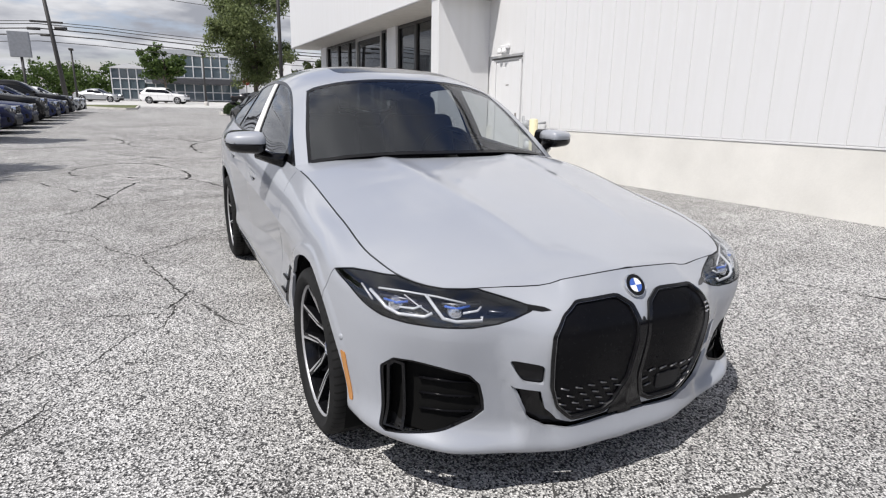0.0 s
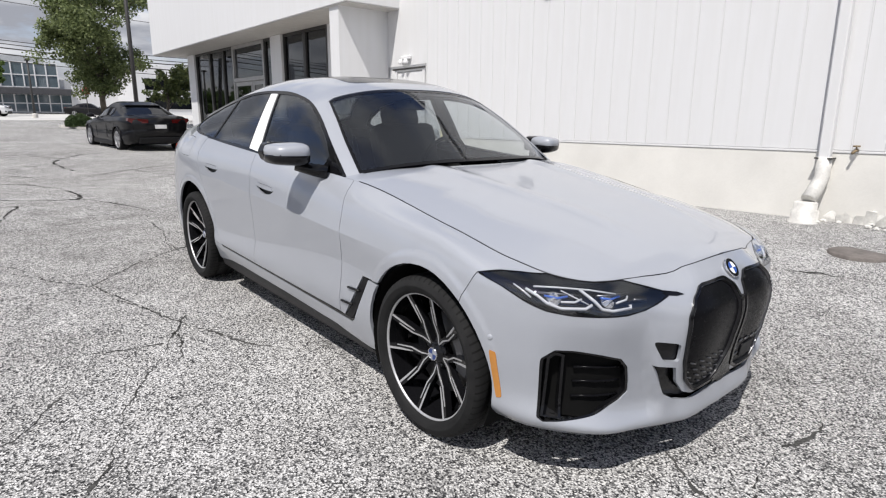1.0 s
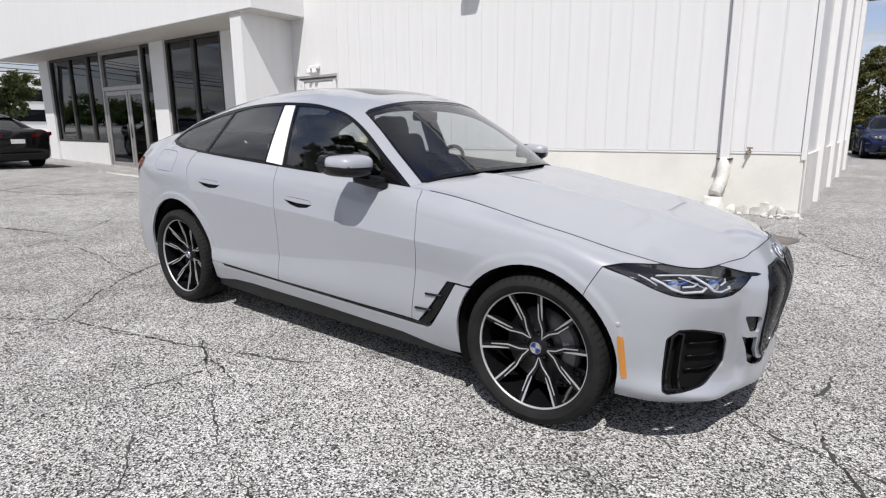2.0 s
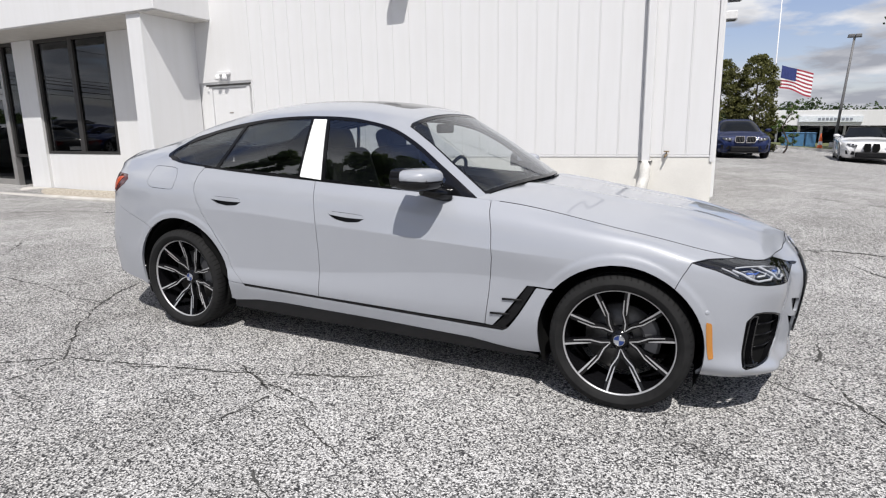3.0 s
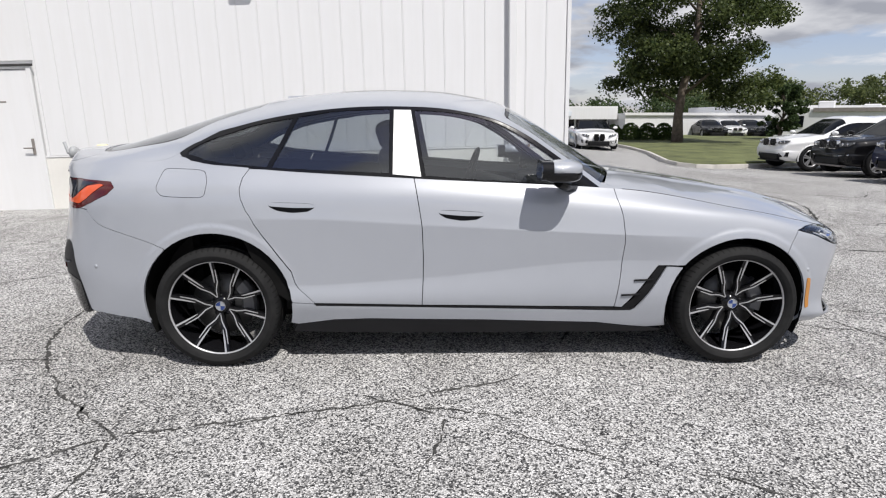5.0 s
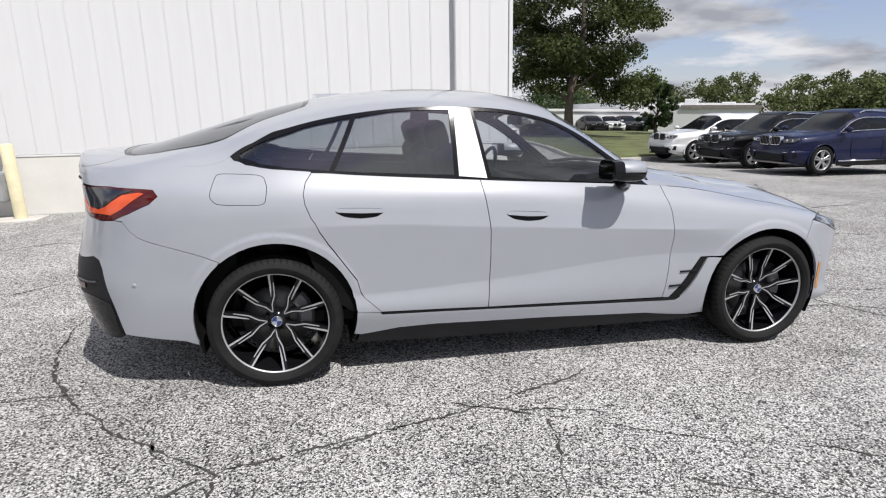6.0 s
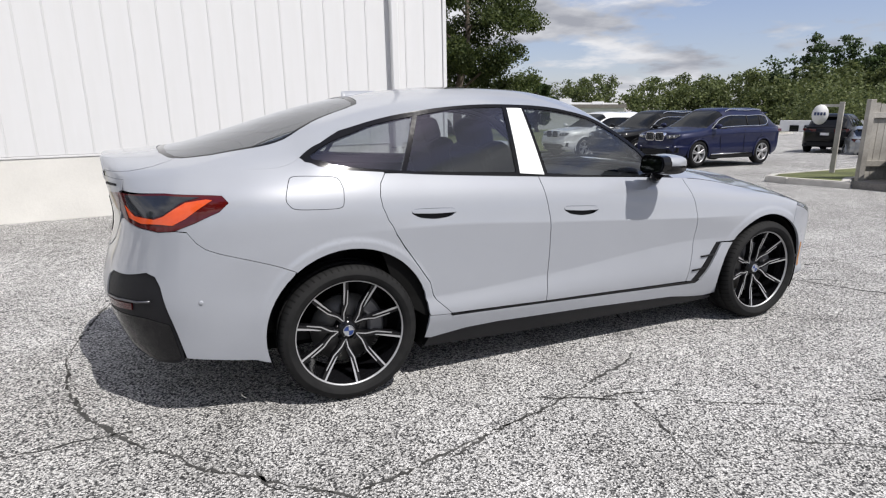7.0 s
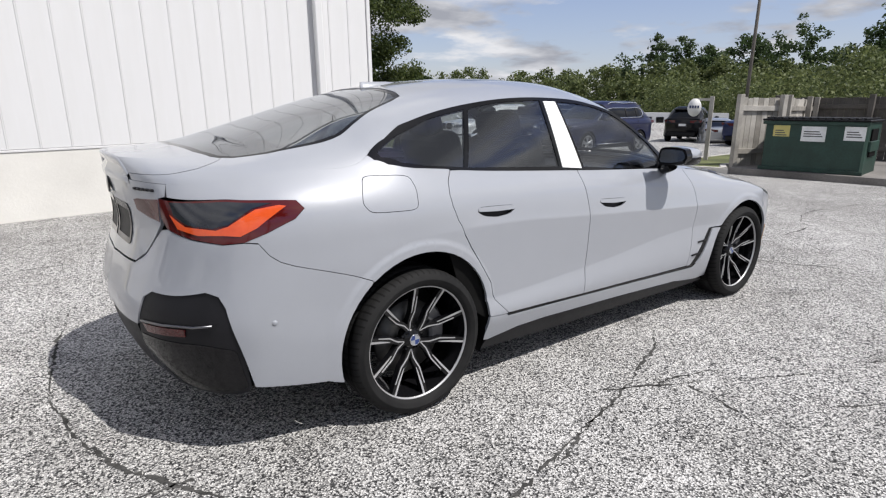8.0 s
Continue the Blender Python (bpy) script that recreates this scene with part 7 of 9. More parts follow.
def build_vehicle(shape, colour, m, label, grille=True, rails=False, group="", open_top=False):
    """A parked car: lofted body with arched wheel openings, curved glass-house, wheels, lamps and trim."""
    L, W, H, WB, RW, ZL, ZH, ZB, XS, XF, XR, XT, ZT = SHAPES[shape]
    hw = L / 2
    xf, xr = WB / 2 + (hw - WB / 2) * 0.10, -WB / 2 + (hw - WB / 2) * 0.10
    car = tagged(empty("parked_car", m), label, "car", group)

    def width_at(x):
        e = max(0.0, abs(x) - (hw - 0.85)) / 0.85
        return W * (1 - (0.24 if x > 0 else 0.17) * e ** 2.4)

    def top_at(x):
        if x > XS:
            f = (x - XS) / (hw - XS)
            return ZB - 0.02 + (ZH - ZB) * sstep(0, 0.35, f) - 0.13 * f ** 2.0 - 0.10 * sstep(0.90, 1.0, f)
        if x < XT:
            return ZT - 0.05 * (XT - x) / (hw + XT)
        return ZB + (ZT - ZB) * ((XS - x) / (XS - XT)) ** 1.4 - 0.02 * (x > 0)

    # lower body: rings along the length, with the wheel openings left out
    rings = []
    bm = bmesh.new()
    n_st = 84
    for i in range(n_st + 1):
        x = hw - L * i / n_st
        w, zt = width_at(x), top_at(x)
        end = sstep(hw - 0.22, hw, abs(x))
        zl = ZL + (0.10 if x < 0 else 0.03) * sstep(hw - 0.6, hw, abs(x))
        sh = zt - 0.15
        sec = [(0, zl), (0.84, zl), (0.925, zl + 0.03), (0.965, zl + 0.10), (0.985, zl + 0.20), (0.985, zl + 0.32), (0.975, (zl + sh) / 2 + 0.06), (0.985, sh - 0.08), (1.0, sh), (0.985, sh + 0.035),
               (0.955, zt - 0.045), (0.90, zt - 0.012), (0.72, zt + 0.012), (0.66, zt + 0.022), (0.60, zt + 0.018), (0.3, zt + 0.035), (0, zt + 0.042)]
        fine = []
        for (a, b), (c, d), k in zip(sec, sec[1:], (1, 1, 1, 2, 2, 2, 3, 2, 2, 1, 1, 1, 1, 1, 1, 1)):
            fine += [(a + (c - a) * j / k, b + (d - b) * j / k) for j in range(k)]
        fine.append(sec[-1])
        zc = 0.52 * (zl + zt)
        fine = [(h * w * (1 - 0.05 * end), zc + (z - zc) * (1 - 0.10 * end)) for h, z in fine]
        bow = 0.10 if x > 0 else 0.06
        px = [x - math.copysign(bow * end * (abs(z - zc) / max(zt - zc, 0.1)) ** 2, x) for h, z in fine]
        ring = [bm.verts.new((q, -h, z)) for (h, z), q in zip(fine, px)] + [bm.verts.new((q, h, z)) for (h, z), q in zip(fine[-2:0:-1], px[-2:0:-1])]
        rings.append(ring)
    for r0, r1 in zip(rings, rings[1:]):
        k = len(r0)
        for j in range(k):
            vs = (r0[j], r0[(j + 1) % k], r1[(j + 1) % k], r1[j])
            c = sum((v.co for v in vs), Vector()) / 4
            if any((c.x - xw) ** 2 + (c.z - RW) ** 2 < (RW + 0.055) ** 2 for xw in (xf, xr)) and abs(c.y) > 0.35:
                continue
            bm.faces.new(vs).smooth = True
    bm.faces.new(rings[0][::-1]).smooth = True
    bm.faces.new(rings[-1]).smooth = True
    bmesh.ops.recalc_face_normals(bm, faces=bm.faces)
    body = part("body", bm, colour, car)
    for s in (-1, 1):
        for pts in ([(0.62, ZL + 0.20), (0.66, ZB - 0.30), (0.62, ZB - 0.02)], [(-0.42, ZL + 0.18), (-0.42, ZB - 0.03)], [(-1.02, ZL + 0.50), (-1.22, ZB - 0.22), (-1.18, ZB)]):
            bm = bmesh.new()
            tube(bm, [(x, s * (width_at(x) * 0.988), z) for x, z in pts], 0.005, 4)
            part("door_seam", bm, BLACK_TRIM, body)

    # glass-house: a rounded shell over the belt
    wb = W * 0.915
    prof_x = [XT - 0.04, XR, (XF + XR) / 2, XF, XS + 0.05]
    prof_z = [ZT - 0.02, H - 0.10, H - 0.005, H - 0.055, ZB - 0.03]

    def shell(x, th):
        zt = float(hermite(prof_x, prof_z, x, False))
        z0 = top_at(x) - 0.03
        rise = max(0.015, zt - z0)
        f = math.sin(th) ** 0.82
        full = rise / (H - ZB)
        w = wb * (1 - 0.03 * sstep(XF, XS, x) - 0.10 * sstep(XR + 0.4, XT, x))
        y = w * (1 - 0.235 * f * min(1.0, full)) * max(0.0, math.cos(th)) ** (0.30 + 0.35 * (1 - min(1.0, full)))
        return Vector((x, y, z0 + rise * f))
    if not open_top:
        nx, nt = 72, 26
        groups = {("roof", 0): bmesh.new(), ("windscreen", 0): bmesh.new(), ("rear_window", 0): bmesh.new(), ("side_glass", -1): bmesh.new(), ("side_glass", 1): bmesh.new()}
        grid = [[(XS + 0.05 + (XT - 0.04 - XS - 0.05) * i / nx, math.pi / 2 * j / nt) for j in range(nt + 1)] for i in range(nx + 1)]

        def kind_of(x, th):
            zt = float(hermite(prof_x, prof_z, x, False))
            a, b = sstep(XS, XF - 0.05, x), sstep(XT, XR + 0.05, x)
            g = th / (math.pi / 2)
            if x > XF + 0.03:
                return "windscreen" if g > 0.47 - 0.06 * (1 - a) else "roof" if g > 0.40 - 0.10 * (1 - a) or zt < ZB + 0.14 else "side_glass"
            if x < XR - 0.02:
                return "rear_window" if g > 0.48 and x > XT + 0.06 else "roof"
            if x < XR + 0.12:
                return "roof"
            return "side_glass" if 0.04 < g < 0.40 else "roof"
        for sgn in (-1, 1):
            made = {}
            for i in range(nx):
                for j in range(nt):
                    x = (grid[i][j][0] + grid[i + 1][j][0]) / 2
                    th = (grid[i][j][1] + grid[i][j + 1][1]) / 2
                    key = kind_of(x, th)
                    b2 = groups[(key, sgn if key == "side_glass" else 0)]
                    vs = []
                    for a, b in ((i, j), (i + 1, j), (i + 1, j + 1), (i, j + 1)):
                        if (key, a, b) not in made:
                            p = shell(*grid[a][b])
                            made[(key, a, b)] = b2.verts.new((p.x, sgn * p.y, p.z - (0.006 if key != "roof" else 0.0)))
                        vs.append(made[(key, a, b)])
                    b2.faces.new(vs if sgn > 0 else vs[::-1]).smooth = True
        for (key, _), b2 in groups.items():
            bmesh.ops.remove_doubles(b2, verts=b2.verts, dist=0.0005)
            bmesh.ops.recalc_face_normals(b2, faces=b2.faces)
            part(key, b2, colour if key == "roof" else DARK_GLASS, car, "" if key == "roof" else "dark tinted glass")
        for s in (-1, 1):
            lo = [(XS - 0.10, 0.05), (XF, 0.05), ((XF + XR) / 2, 0.05), (XR + 0.30, 0.05), (XR + 0.12, 0.16)]
            hi = [(XR + 0.14, 0.36), (XR + 0.35, 0.40), ((XF + XR) / 2, 0.40), (XF - 0.05, 0.40), (XF + 0.25, 0.37), (XS - 0.22, 0.20)]
            loop = rounded([(x, g) for x, g in lo + hi], 0.25, 3)
            bm = bmesh.new()
            pts = [shell(x, g * math.pi / 2) for x, g in loop + loop[:1]]
            tube(bm, [(p.x, s * (p.y + 0.004), p.z) for p in pts], 0.016 if rails else 0.011, 6)
            part("window_trim", bm, CHROME if rails else BLACK_TRIM, car, "bright window surround" if rails else "black window surround")
            xb = (XF + XR) / 2 - 0.02
            for xb, r in (((XF + XR) / 2 + 0.10, 0.026), (XR + 0.55, 0.020)):
                bm = bmesh.new()
                tube(bm, [(xb - 0.05 * k / 5, s * (shell(xb, (0.05 + 0.35 * k / 5) * math.pi / 2).y - 0.004), shell(xb, (0.05 + 0.35 * k / 5) * math.pi / 2).z) for k in range(6)], r, 6)
                part("pillar", bm, BLACK_TRIM, car)
            if rails:
                bm = bmesh.new()
                pts = [shell(XF - 0.15 + (XR + 0.15 - XF + 0.15) * k / 10, 0.60 * math.pi / 2) for k in range(11)]
                tube(bm, [(p.x, s * p.y, p.z + (0.012 if k in (0, 10) else 0.050)) for k, p in enumerate(pts)], 0.017, 6)
                part("roof_rail", bm, CHROME, car, "bright roof rail")
        bm = bmesh.new()
        box(bm, XR - 0.18, XR + 0.06, -wb * 0.60, wb * 0.60, H - 0.135, H - 0.105, 0.012)
        part("roof_spoiler", bm, colour, car)
    else:
        bm = bmesh.new()
        lo = [(XS + 0.05 - 0.10 * t * t, t * wb * 0.90, ZB + 0.01) for t in (-1, -0.5, 0, 0.5, 1)]
        hi = [(XF + 0.10 - 0.06 * t * t, t * wb * 0.70, H - 0.06 - 0.03 * t * t) for t in (-1, -0.5, 0, 0.5, 1)]
        a, b = [bm.verts.new(p) for p in lo], [bm.verts.new(p) for p in hi]
        for k in range(4):
            bm.faces.new((a[k], a[k + 1], b[k + 1], b[k])).smooth = True
        part("windscreen", bm, DARK_GLASS, car)
        bm = bmesh.new()
        tube(bm, [lo[0], hi[0], hi[2], hi[4], lo[4]], 0.026, 6)
        part("screen_frame", bm, BLACK_TRIM, car)
        bm = bmesh.new()
        box(bm, -1.45, 0.60, -wb * 0.86, wb * 0.86, ZB - 0.06, ZB + 0.075, 0.03)
        part("cabin_well", bm, SEAT, car, "dark open cabin")
        for xx, zz, ww in ((-0.32, ZB + 0.40, 0.22), (-1.12, ZB + 0.26, 0.20)):
            for yy in (-0.38, 0.38):
                bm = bmesh.new()
                box(bm, xx - 0.09, xx + 0.09, yy - ww, yy + ww, ZB + 0.02, zz, 0.06, seg=3)
                part("seat", bm, SEAT, car)
    # wheels with rims
    for xw in (xf, xr):
        for s in (-1, 1):
            w = part("wheel", bmesh.new(), None, car, m=pose(xw, s * (W - 0.125), RW) @ Matrix.Diagonal((1, s, 1, 1)))
            bm = bmesh.new()
            turned(bm, [(RW * 0.66, 0.06), (RW * 0.72, 0.105), (RW * 0.90, 0.118), (RW * 0.985, 0.10), (RW, 0.05), (RW, -0.07), (RW * 0.95, -0.11), (RW * 0.6, -0.11)], 32, "Y")
            part("tyre", bm, RUBBER, w)
            bm = bmesh.new()
            turned(bm, [(RW * 0.72, 0.105), (RW * 0.70, 0.112), (RW * 0.67, 0.108), (RW * 0.64, 0.085), (RW * 0.62, 0.02)], 32, "Y")
            for k in range(5):
                for d in (-0.17, 0.17):
                    a = 2 * math.pi * k / 5 + d + 0.3
                    box(bm, 0.03, RW * 0.66, 0.070, 0.100, -0.021, 0.021, 0.004, Matrix.Rotation(-a, 4, "Y"))
            turned(bm, [(0.001, 0.105), (0.05, 0.103), (0.065, 0.07)], 16, "Y")
            part("rim", bm, VEHICLE_RIM, w)
            bm = bmesh.new()
            turned(bm, [(0.001, 0.02), (RW * 0.64, 0.02)], 24, "Y")
            part("hub_back", bm, DARK_VOID, w)
            bm = bmesh.new()
            tube(bm, [(xw + (RW + 0.05) * math.cos(radians(a)), s * (width_at(xw + (RW + 0.05) * math.cos(radians(a))) * 0.985 + 0.004), RW + (RW + 0.05) * math.sin(radians(a))) for a in range(-14, 195, 8)], 0.024, 5)
            part("arch_trim", bm, colour, car)
    for xw in (xf, xr):
        bm = bmesh.new()
        box(bm, xw - RW - 0.06, xw + RW + 0.06, -W * 0.72, W * 0.72, ZL + 0.02, RW * 2 + 0.08)
        part("wheel_well", bm, DARK_VOID, car)
    for s in (-1, 1):
        part("sill_cladding", boxed(xr + RW + 0.10, xf - RW - 0.10, min(s * (W - 0.06), s * (W - 0.005)), max(s * (W - 0.06), s * (W - 0.005)), ZL - 0.03, ZL + 0.10, 0.02), BLACK_TRIM, car)
        if rails:
            bm = bmesh.new()
            tube(bm, [(xr + RW + 0.12, s * (W + 0.002), ZL + 0.115), (xf - RW - 0.12, s * (W + 0.002), ZL + 0.10)], 0.020, 6)
            part("sill_trim", bm, CHROME, car, "bright strip along the sill")
    # face and tail
    turn_x = Matrix(((0, 0, 1, 0), (1, 0, 0, 0), (0, 1, 0, 0), (0, 0, 0, 1)))
    zg = ZH - 0.17
    for s in (-1, 1):
        lamp_out = [(0.48, zg - 0.09), (0.47, zg - 0.015), (0.60, zg + 0.022), (0.80, zg + 0.030), (0.82, zg - 0.01), (0.72, zg - 0.075)]
        bm = bmesh.new()
        vs = prism(bm, [(s * a * W, b) for a, b in lamp_out], 0, 0.16, turn_x)
        for v in bm.verts:
            v.co.x += hw - 0.15 - 0.52 * max(0.0, abs(v.co.y) / W - 0.46) ** 1.2
        bmesh.ops.recalc_face_normals(bm, faces=bm.faces)
        hl = part("headlight", bm, LAMP_CLEAR, car, "dark headlight with bright tubes")
        for c in (0.56, 0.68):
            bm = bmesh.new()
            turned(bm, [(0.001, 0.012), (0.030, 0.010), (0.036, 0.0)], 14, "X", (hw + 0.012 - 0.52 * (c - 0.46) ** 1.2, s * c * W, zg - 0.028))
            part("lamp_ring", bm, CHROME, hl)
        if grille:
            gh = 0.30 if open_top else 0.24
            gz, gw = zg - 0.02 - (0.10 if open_top else 0.02), (0.25 if open_top else 0.36)
            out = rounded([(s * 0.015, gz - gh / 2), (s * gw * 0.86, gz - gh / 2), (s * gw, gz - 0.02), (s * gw * 0.90, gz + gh / 2), (s * 0.03, gz + gh / 2)], 0.22, 3)
            bm = bmesh.new()
            prism(bm, out, hw - 0.10, hw + 0.010, turn_x)
            bmesh.ops.recalc_face_normals(bm, faces=bm.faces)
            kg = part("kidney_grille", bm, BLACK_TRIM if open_top else CHROME, car)
            bm = bmesh.new()
            prism(bm, shrink(out, 0.016), hw - 0.05, hw + 0.014, turn_x)
            bmesh.ops.recalc_face_normals(bm, faces=bm.faces)
            part("mesh_panel", bm, DARK_VOID, kg)
            if not open_top:
                for k in range(6):
                    y0 = 0.06 + 0.05 * k
                    part("bar", boxed(hw + 0.0145, hw + 0.020, s * y0 - 0.006, s * y0 + 0.006, gz - gh / 2 + 0.03, gz + gh / 2 - 0.03), DARK_METAL, kg)
        bm = bmesh.new()
        vs = prism(bm, [(s * a * W, b) for a, b in ((0.55, ZL + 0.14), (0.53, ZL + 0.27), (0.84, ZL + 0.31), (0.82, ZL + 0.17))], 0, 0.12, turn_x)
        for v in bm.verts:
            v.co.x += hw - 0.12 - 0.40 * max(0.0, abs(v.co.y) / W - 0.5) ** 1.2
        bmesh.ops.recalc_face_normals(bm, faces=bm.faces)
        part("corner_intake", bm, BLACK_TRIM, car)
        if rails:
            bm = bmesh.new()
            tube(bm, [(hw + 0.004, s * W * 0.50, ZL + 0.30), (hw - 0.075, s * W * 0.80, ZL + 0.34)], 0.014, 6)
            part("bumper_trim", bm, CHROME, car)
        bm = bmesh.new()
        vs = prism(bm, [(s * a * W, b) for a, b in ((0.36, ZT - 0.20), (0.36, ZT - 0.10), (0.90, ZT - 0.07), (0.92, ZT - 0.14), (0.80, ZT - 0.22))], -0.16, 0.0, turn_x)
        for v in bm.verts:
            v.co.x += -hw + 0.15 + 0.30 * max(0.0, abs(v.co.y) / W - 0.5) ** 1.3
        bmesh.ops.recalc_face_normals(bm, faces=bm.faces)
        part("tail_light", bm, LAMP_RED, car)
        bm = bmesh.new()
        bmesh.ops.create_uvsphere(bm, u_segments=14, v_segments=9, radius=1.0)
        bmesh.ops.transform(bm, matrix=Matrix.Translation((XS - 0.16, s * (W + 0.075), ZB + 0.055)) @ Matrix.Diagonal((0.085, 0.115, 0.070, 1)), verts=bm.verts)
        for f in bm.faces:
            f.smooth = True
        part("door_mirror", bm, colour, car)
        bm = bmesh.new()
        tube(bm, [(XS - 0.15, s * wb, ZB), (XS - 0.15, s * (W + 0.03), ZB + 0.02)], 0.025, 6)
        part("mirror_foot", bm, BLACK_TRIM, car)
        for xa in (0.02, -0.85):
            bm = bmesh.new()
            box(bm, xa - 0.10, xa + 0.10, s * W * 0.988 - 0.012, s * W * 0.988 + 0.012, ZB - 0.165, ZB - 0.135, 0.008)
            part("door_handle", bm, colour, car)
    bm = bmesh.new()
    box(bm, hw - 0.16, hw + 0.004, -W * 0.50, W * 0.50, ZL + 0.06, ZL + 0.25, 0.03, seg=2)
    part("lower_grille", bm, BLACK_TRIM, car)
    bm = bmesh.new()
    box(bm, hw - 0.20, hw + 0.002, -W * 0.60, W * 0.60, ZL + 0.005, ZL + 0.05, 0.015, seg=2)
    part("skid_plate", bm, POLE_METAL if rails else BLACK_TRIM, car)
    bm = bmesh.new()
    box(bm, -hw - 0.004, -hw + 0.16, -W * 0.66, W * 0.66, ZL + 0.06, ZL + 0.24, 0.03, seg=2)
    part("rear_skirt", bm, BLACK_TRIM, car)
    bm = bmesh.new()
    box(bm, -hw - 0.006, -hw + 0.06, -0.16, 0.16, ZT - 0.36, ZT - 0.25)
    part("number_plate", bm, PLATE, car)
    return car


P_BLUE = paint("deep_blue_paint", (0.005, 0.008, 0.040), 0.15, 0.45, 0.5, 0.2)
P_BLACK = paint("black_car_paint", (0.003, 0.003, 0.004), 0.0, 0.5, 0.5, 0.1)
P_WHITE = paint("white_car_paint", (0.72, 0.72, 0.72), 0.0, 0.3)
P_NAVY = paint("navy_car_paint", (0.008, 0.016, 0.066), 0.1, 0.45, 0.5, 0.15)
P_SILVER = paint("silver_car_paint", (0.36, 0.37, 0.38), 0.6, 0.3)


def on_ground(x, y, turn, dz=0.0):
    return pose(x, y, ground_z(x, y) + dz, 0, 0, turn)


# three sports utility cars with their noses to the lot
build_vehicle("suv", P_BLUE, on_ground(13.17, 9.88, 182.6, 0.06), "deep blue sport utility car with silver rails", rails=True, group="utility cars in a row")
build_vehicle("suv", P_BLACK, on_ground(13.35, 12.55, 182.6, 0.06), "black sport utility car with chrome trim", rails=True, group="utility cars in a row")
build_vehicle("suv", P_WHITE, on_ground(13.25, 15.25, 182.6, 0.06), "white sport utility car with dark glass beside a black one", group="utility cars in a row")
build_vehicle("coupe", P_WHITE, on_ground(7.5, 24.6, 264), "white open-top car with a tall black grille", open_top=True)
build_vehicle("sedan", P_NAVY, on_ground(2.75, 22.6, -84), "dark blue saloon parked by the evergreen hedge")
build_vehicle("sedan", P_BLACK, on_ground(-0.3, 22.8, -84), "black saloon parked by the evergreen hedge")
build_vehicle("sedan", P_BLACK, on_ground(-17.7, 2.15, 185, -0.03), "black saloon with dark red tail lights on the paving")
build_vehicle("sedan", P_SILVER, on_ground(25.0, 12.0, 40, -0.3), "silver saloon beyond the utility cars")
build_vehicle("suv", P_BLACK, on_ground(25.5, 13.5, 20), "dark utility car in the far row")
build_vehicle("sedan", P_NAVY, on_ground(23.5, 9.0, 5), "dark saloon behind the grass island")
for k in range(9):
    build_vehicle("sedan" if k % 3 else "suv", (P_NAVY, P_BLUE, P_NAVY, P_BLACK, P_NAVY, P_NAVY, P_BLACK, P_SILVER, P_WHITE)[k], on_ground(-15.3 - 2.75 * k, -7.55, 90), "%s parked car, nose to the lane" % ("dark blue", "blue", "dark blue", "black", "dark blue", "dark blue", "black", "silver", "white")[k], group="cars in the side row")
for k, (x, y, c, nm) in enumerate(((22.0, 43.0, P_BLACK, "black"), (23.6, 43.1, P_WHITE, "white"), (25.3, 43.0, P_BLACK, "dark"), (27.25, 43.0, P_SILVER, "silver"))):
    build_vehicle("sedan", c, on_ground(x, y, 262), "%s saloon parked before the low white building" % nm, group="cars at the far building")
for k, (x, y, c, nm) in enumerate(((-66.5, -0.4, P_WHITE, "white"), (-73, 9.5, P_BLACK, "black"), (-72.5, -7.0, P_SILVER, "silver"), (-73, 13.0, P_BLACK, "black"))):
    build_vehicle("suv" if nm == "white" else "sedan", c, on_ground(x, y, 70), "%s car parked before the glass building" % nm, group="cars across the road")


# ---------------------------------------------------------------- lawns, kerbs, road
def kerbed_island(name, outline, label, height=0.13):
    isl = tagged(empty(name, pose(0, 0, 0)), label, "lawn", kind="structure")
    g = min(ground_z(x, y) for x, y in outline)
    inner = shrink(outline, 0.16)
    bm = bmesh.new()
    top = [bm.verts.new((x, y, ground_z(x, y) + height - 0.01)) for x, y in inner]
    low = [bm.verts.new((x, y, g - 0.1)) for x, y in inner]
    bm.faces.new(top)
    for i in range(len(top)):
        bm.faces.new((low[i], low[(i + 1) % len(top)], top[(i + 1) % len(top)], top[i]))
    bmesh.ops.recalc_face_normals(bm, faces=bm.faces)
    part("grass", bm, GRASS, isl)
    n = len(outline)
    for i in range(n):
        a, b = Vector(outline[i]), Vector(outline[(i + 1) % n])
        ia, ib = Vector(inner[i]), Vector(inner[(i + 1) % n])
        k = max(1, int((b - a).length / 2.4))
        for j in range(k):
            f0, f1 = j / k, (j + 1) / k - 0.004
            q = [a.lerp(b, f0), a.lerp(b, f1), ia.lerp(ib, f1), ia.lerp(ib, f0)]
            bm = bmesh.new()
            zt = [ground_z(p.x, p.y) + height for p in q]
            hi = [bm.verts.new((p.x, p.y, z)) for p, z in zip(q, zt)]
            lo = [bm.verts.new((p.x, p.y, g - 0.1)) for p in q]
            bm.faces.new(hi)
            for e in range(4):
                bm.faces.new((lo[e], lo[(e + 1) % 4], hi[(e + 1) % 4], hi[e]))
            bmesh.ops.recalc_face_normals(bm, faces=bm.faces)
            bmesh.ops.bevel(bm, geom=[e for e in bm.edges if e.verts[0] in hi and e.verts[1] in hi], offset=0.02, segments=2, affect="EDGES")
            part("kerb_stone", bm, CONCRETE, isl)
    return isl


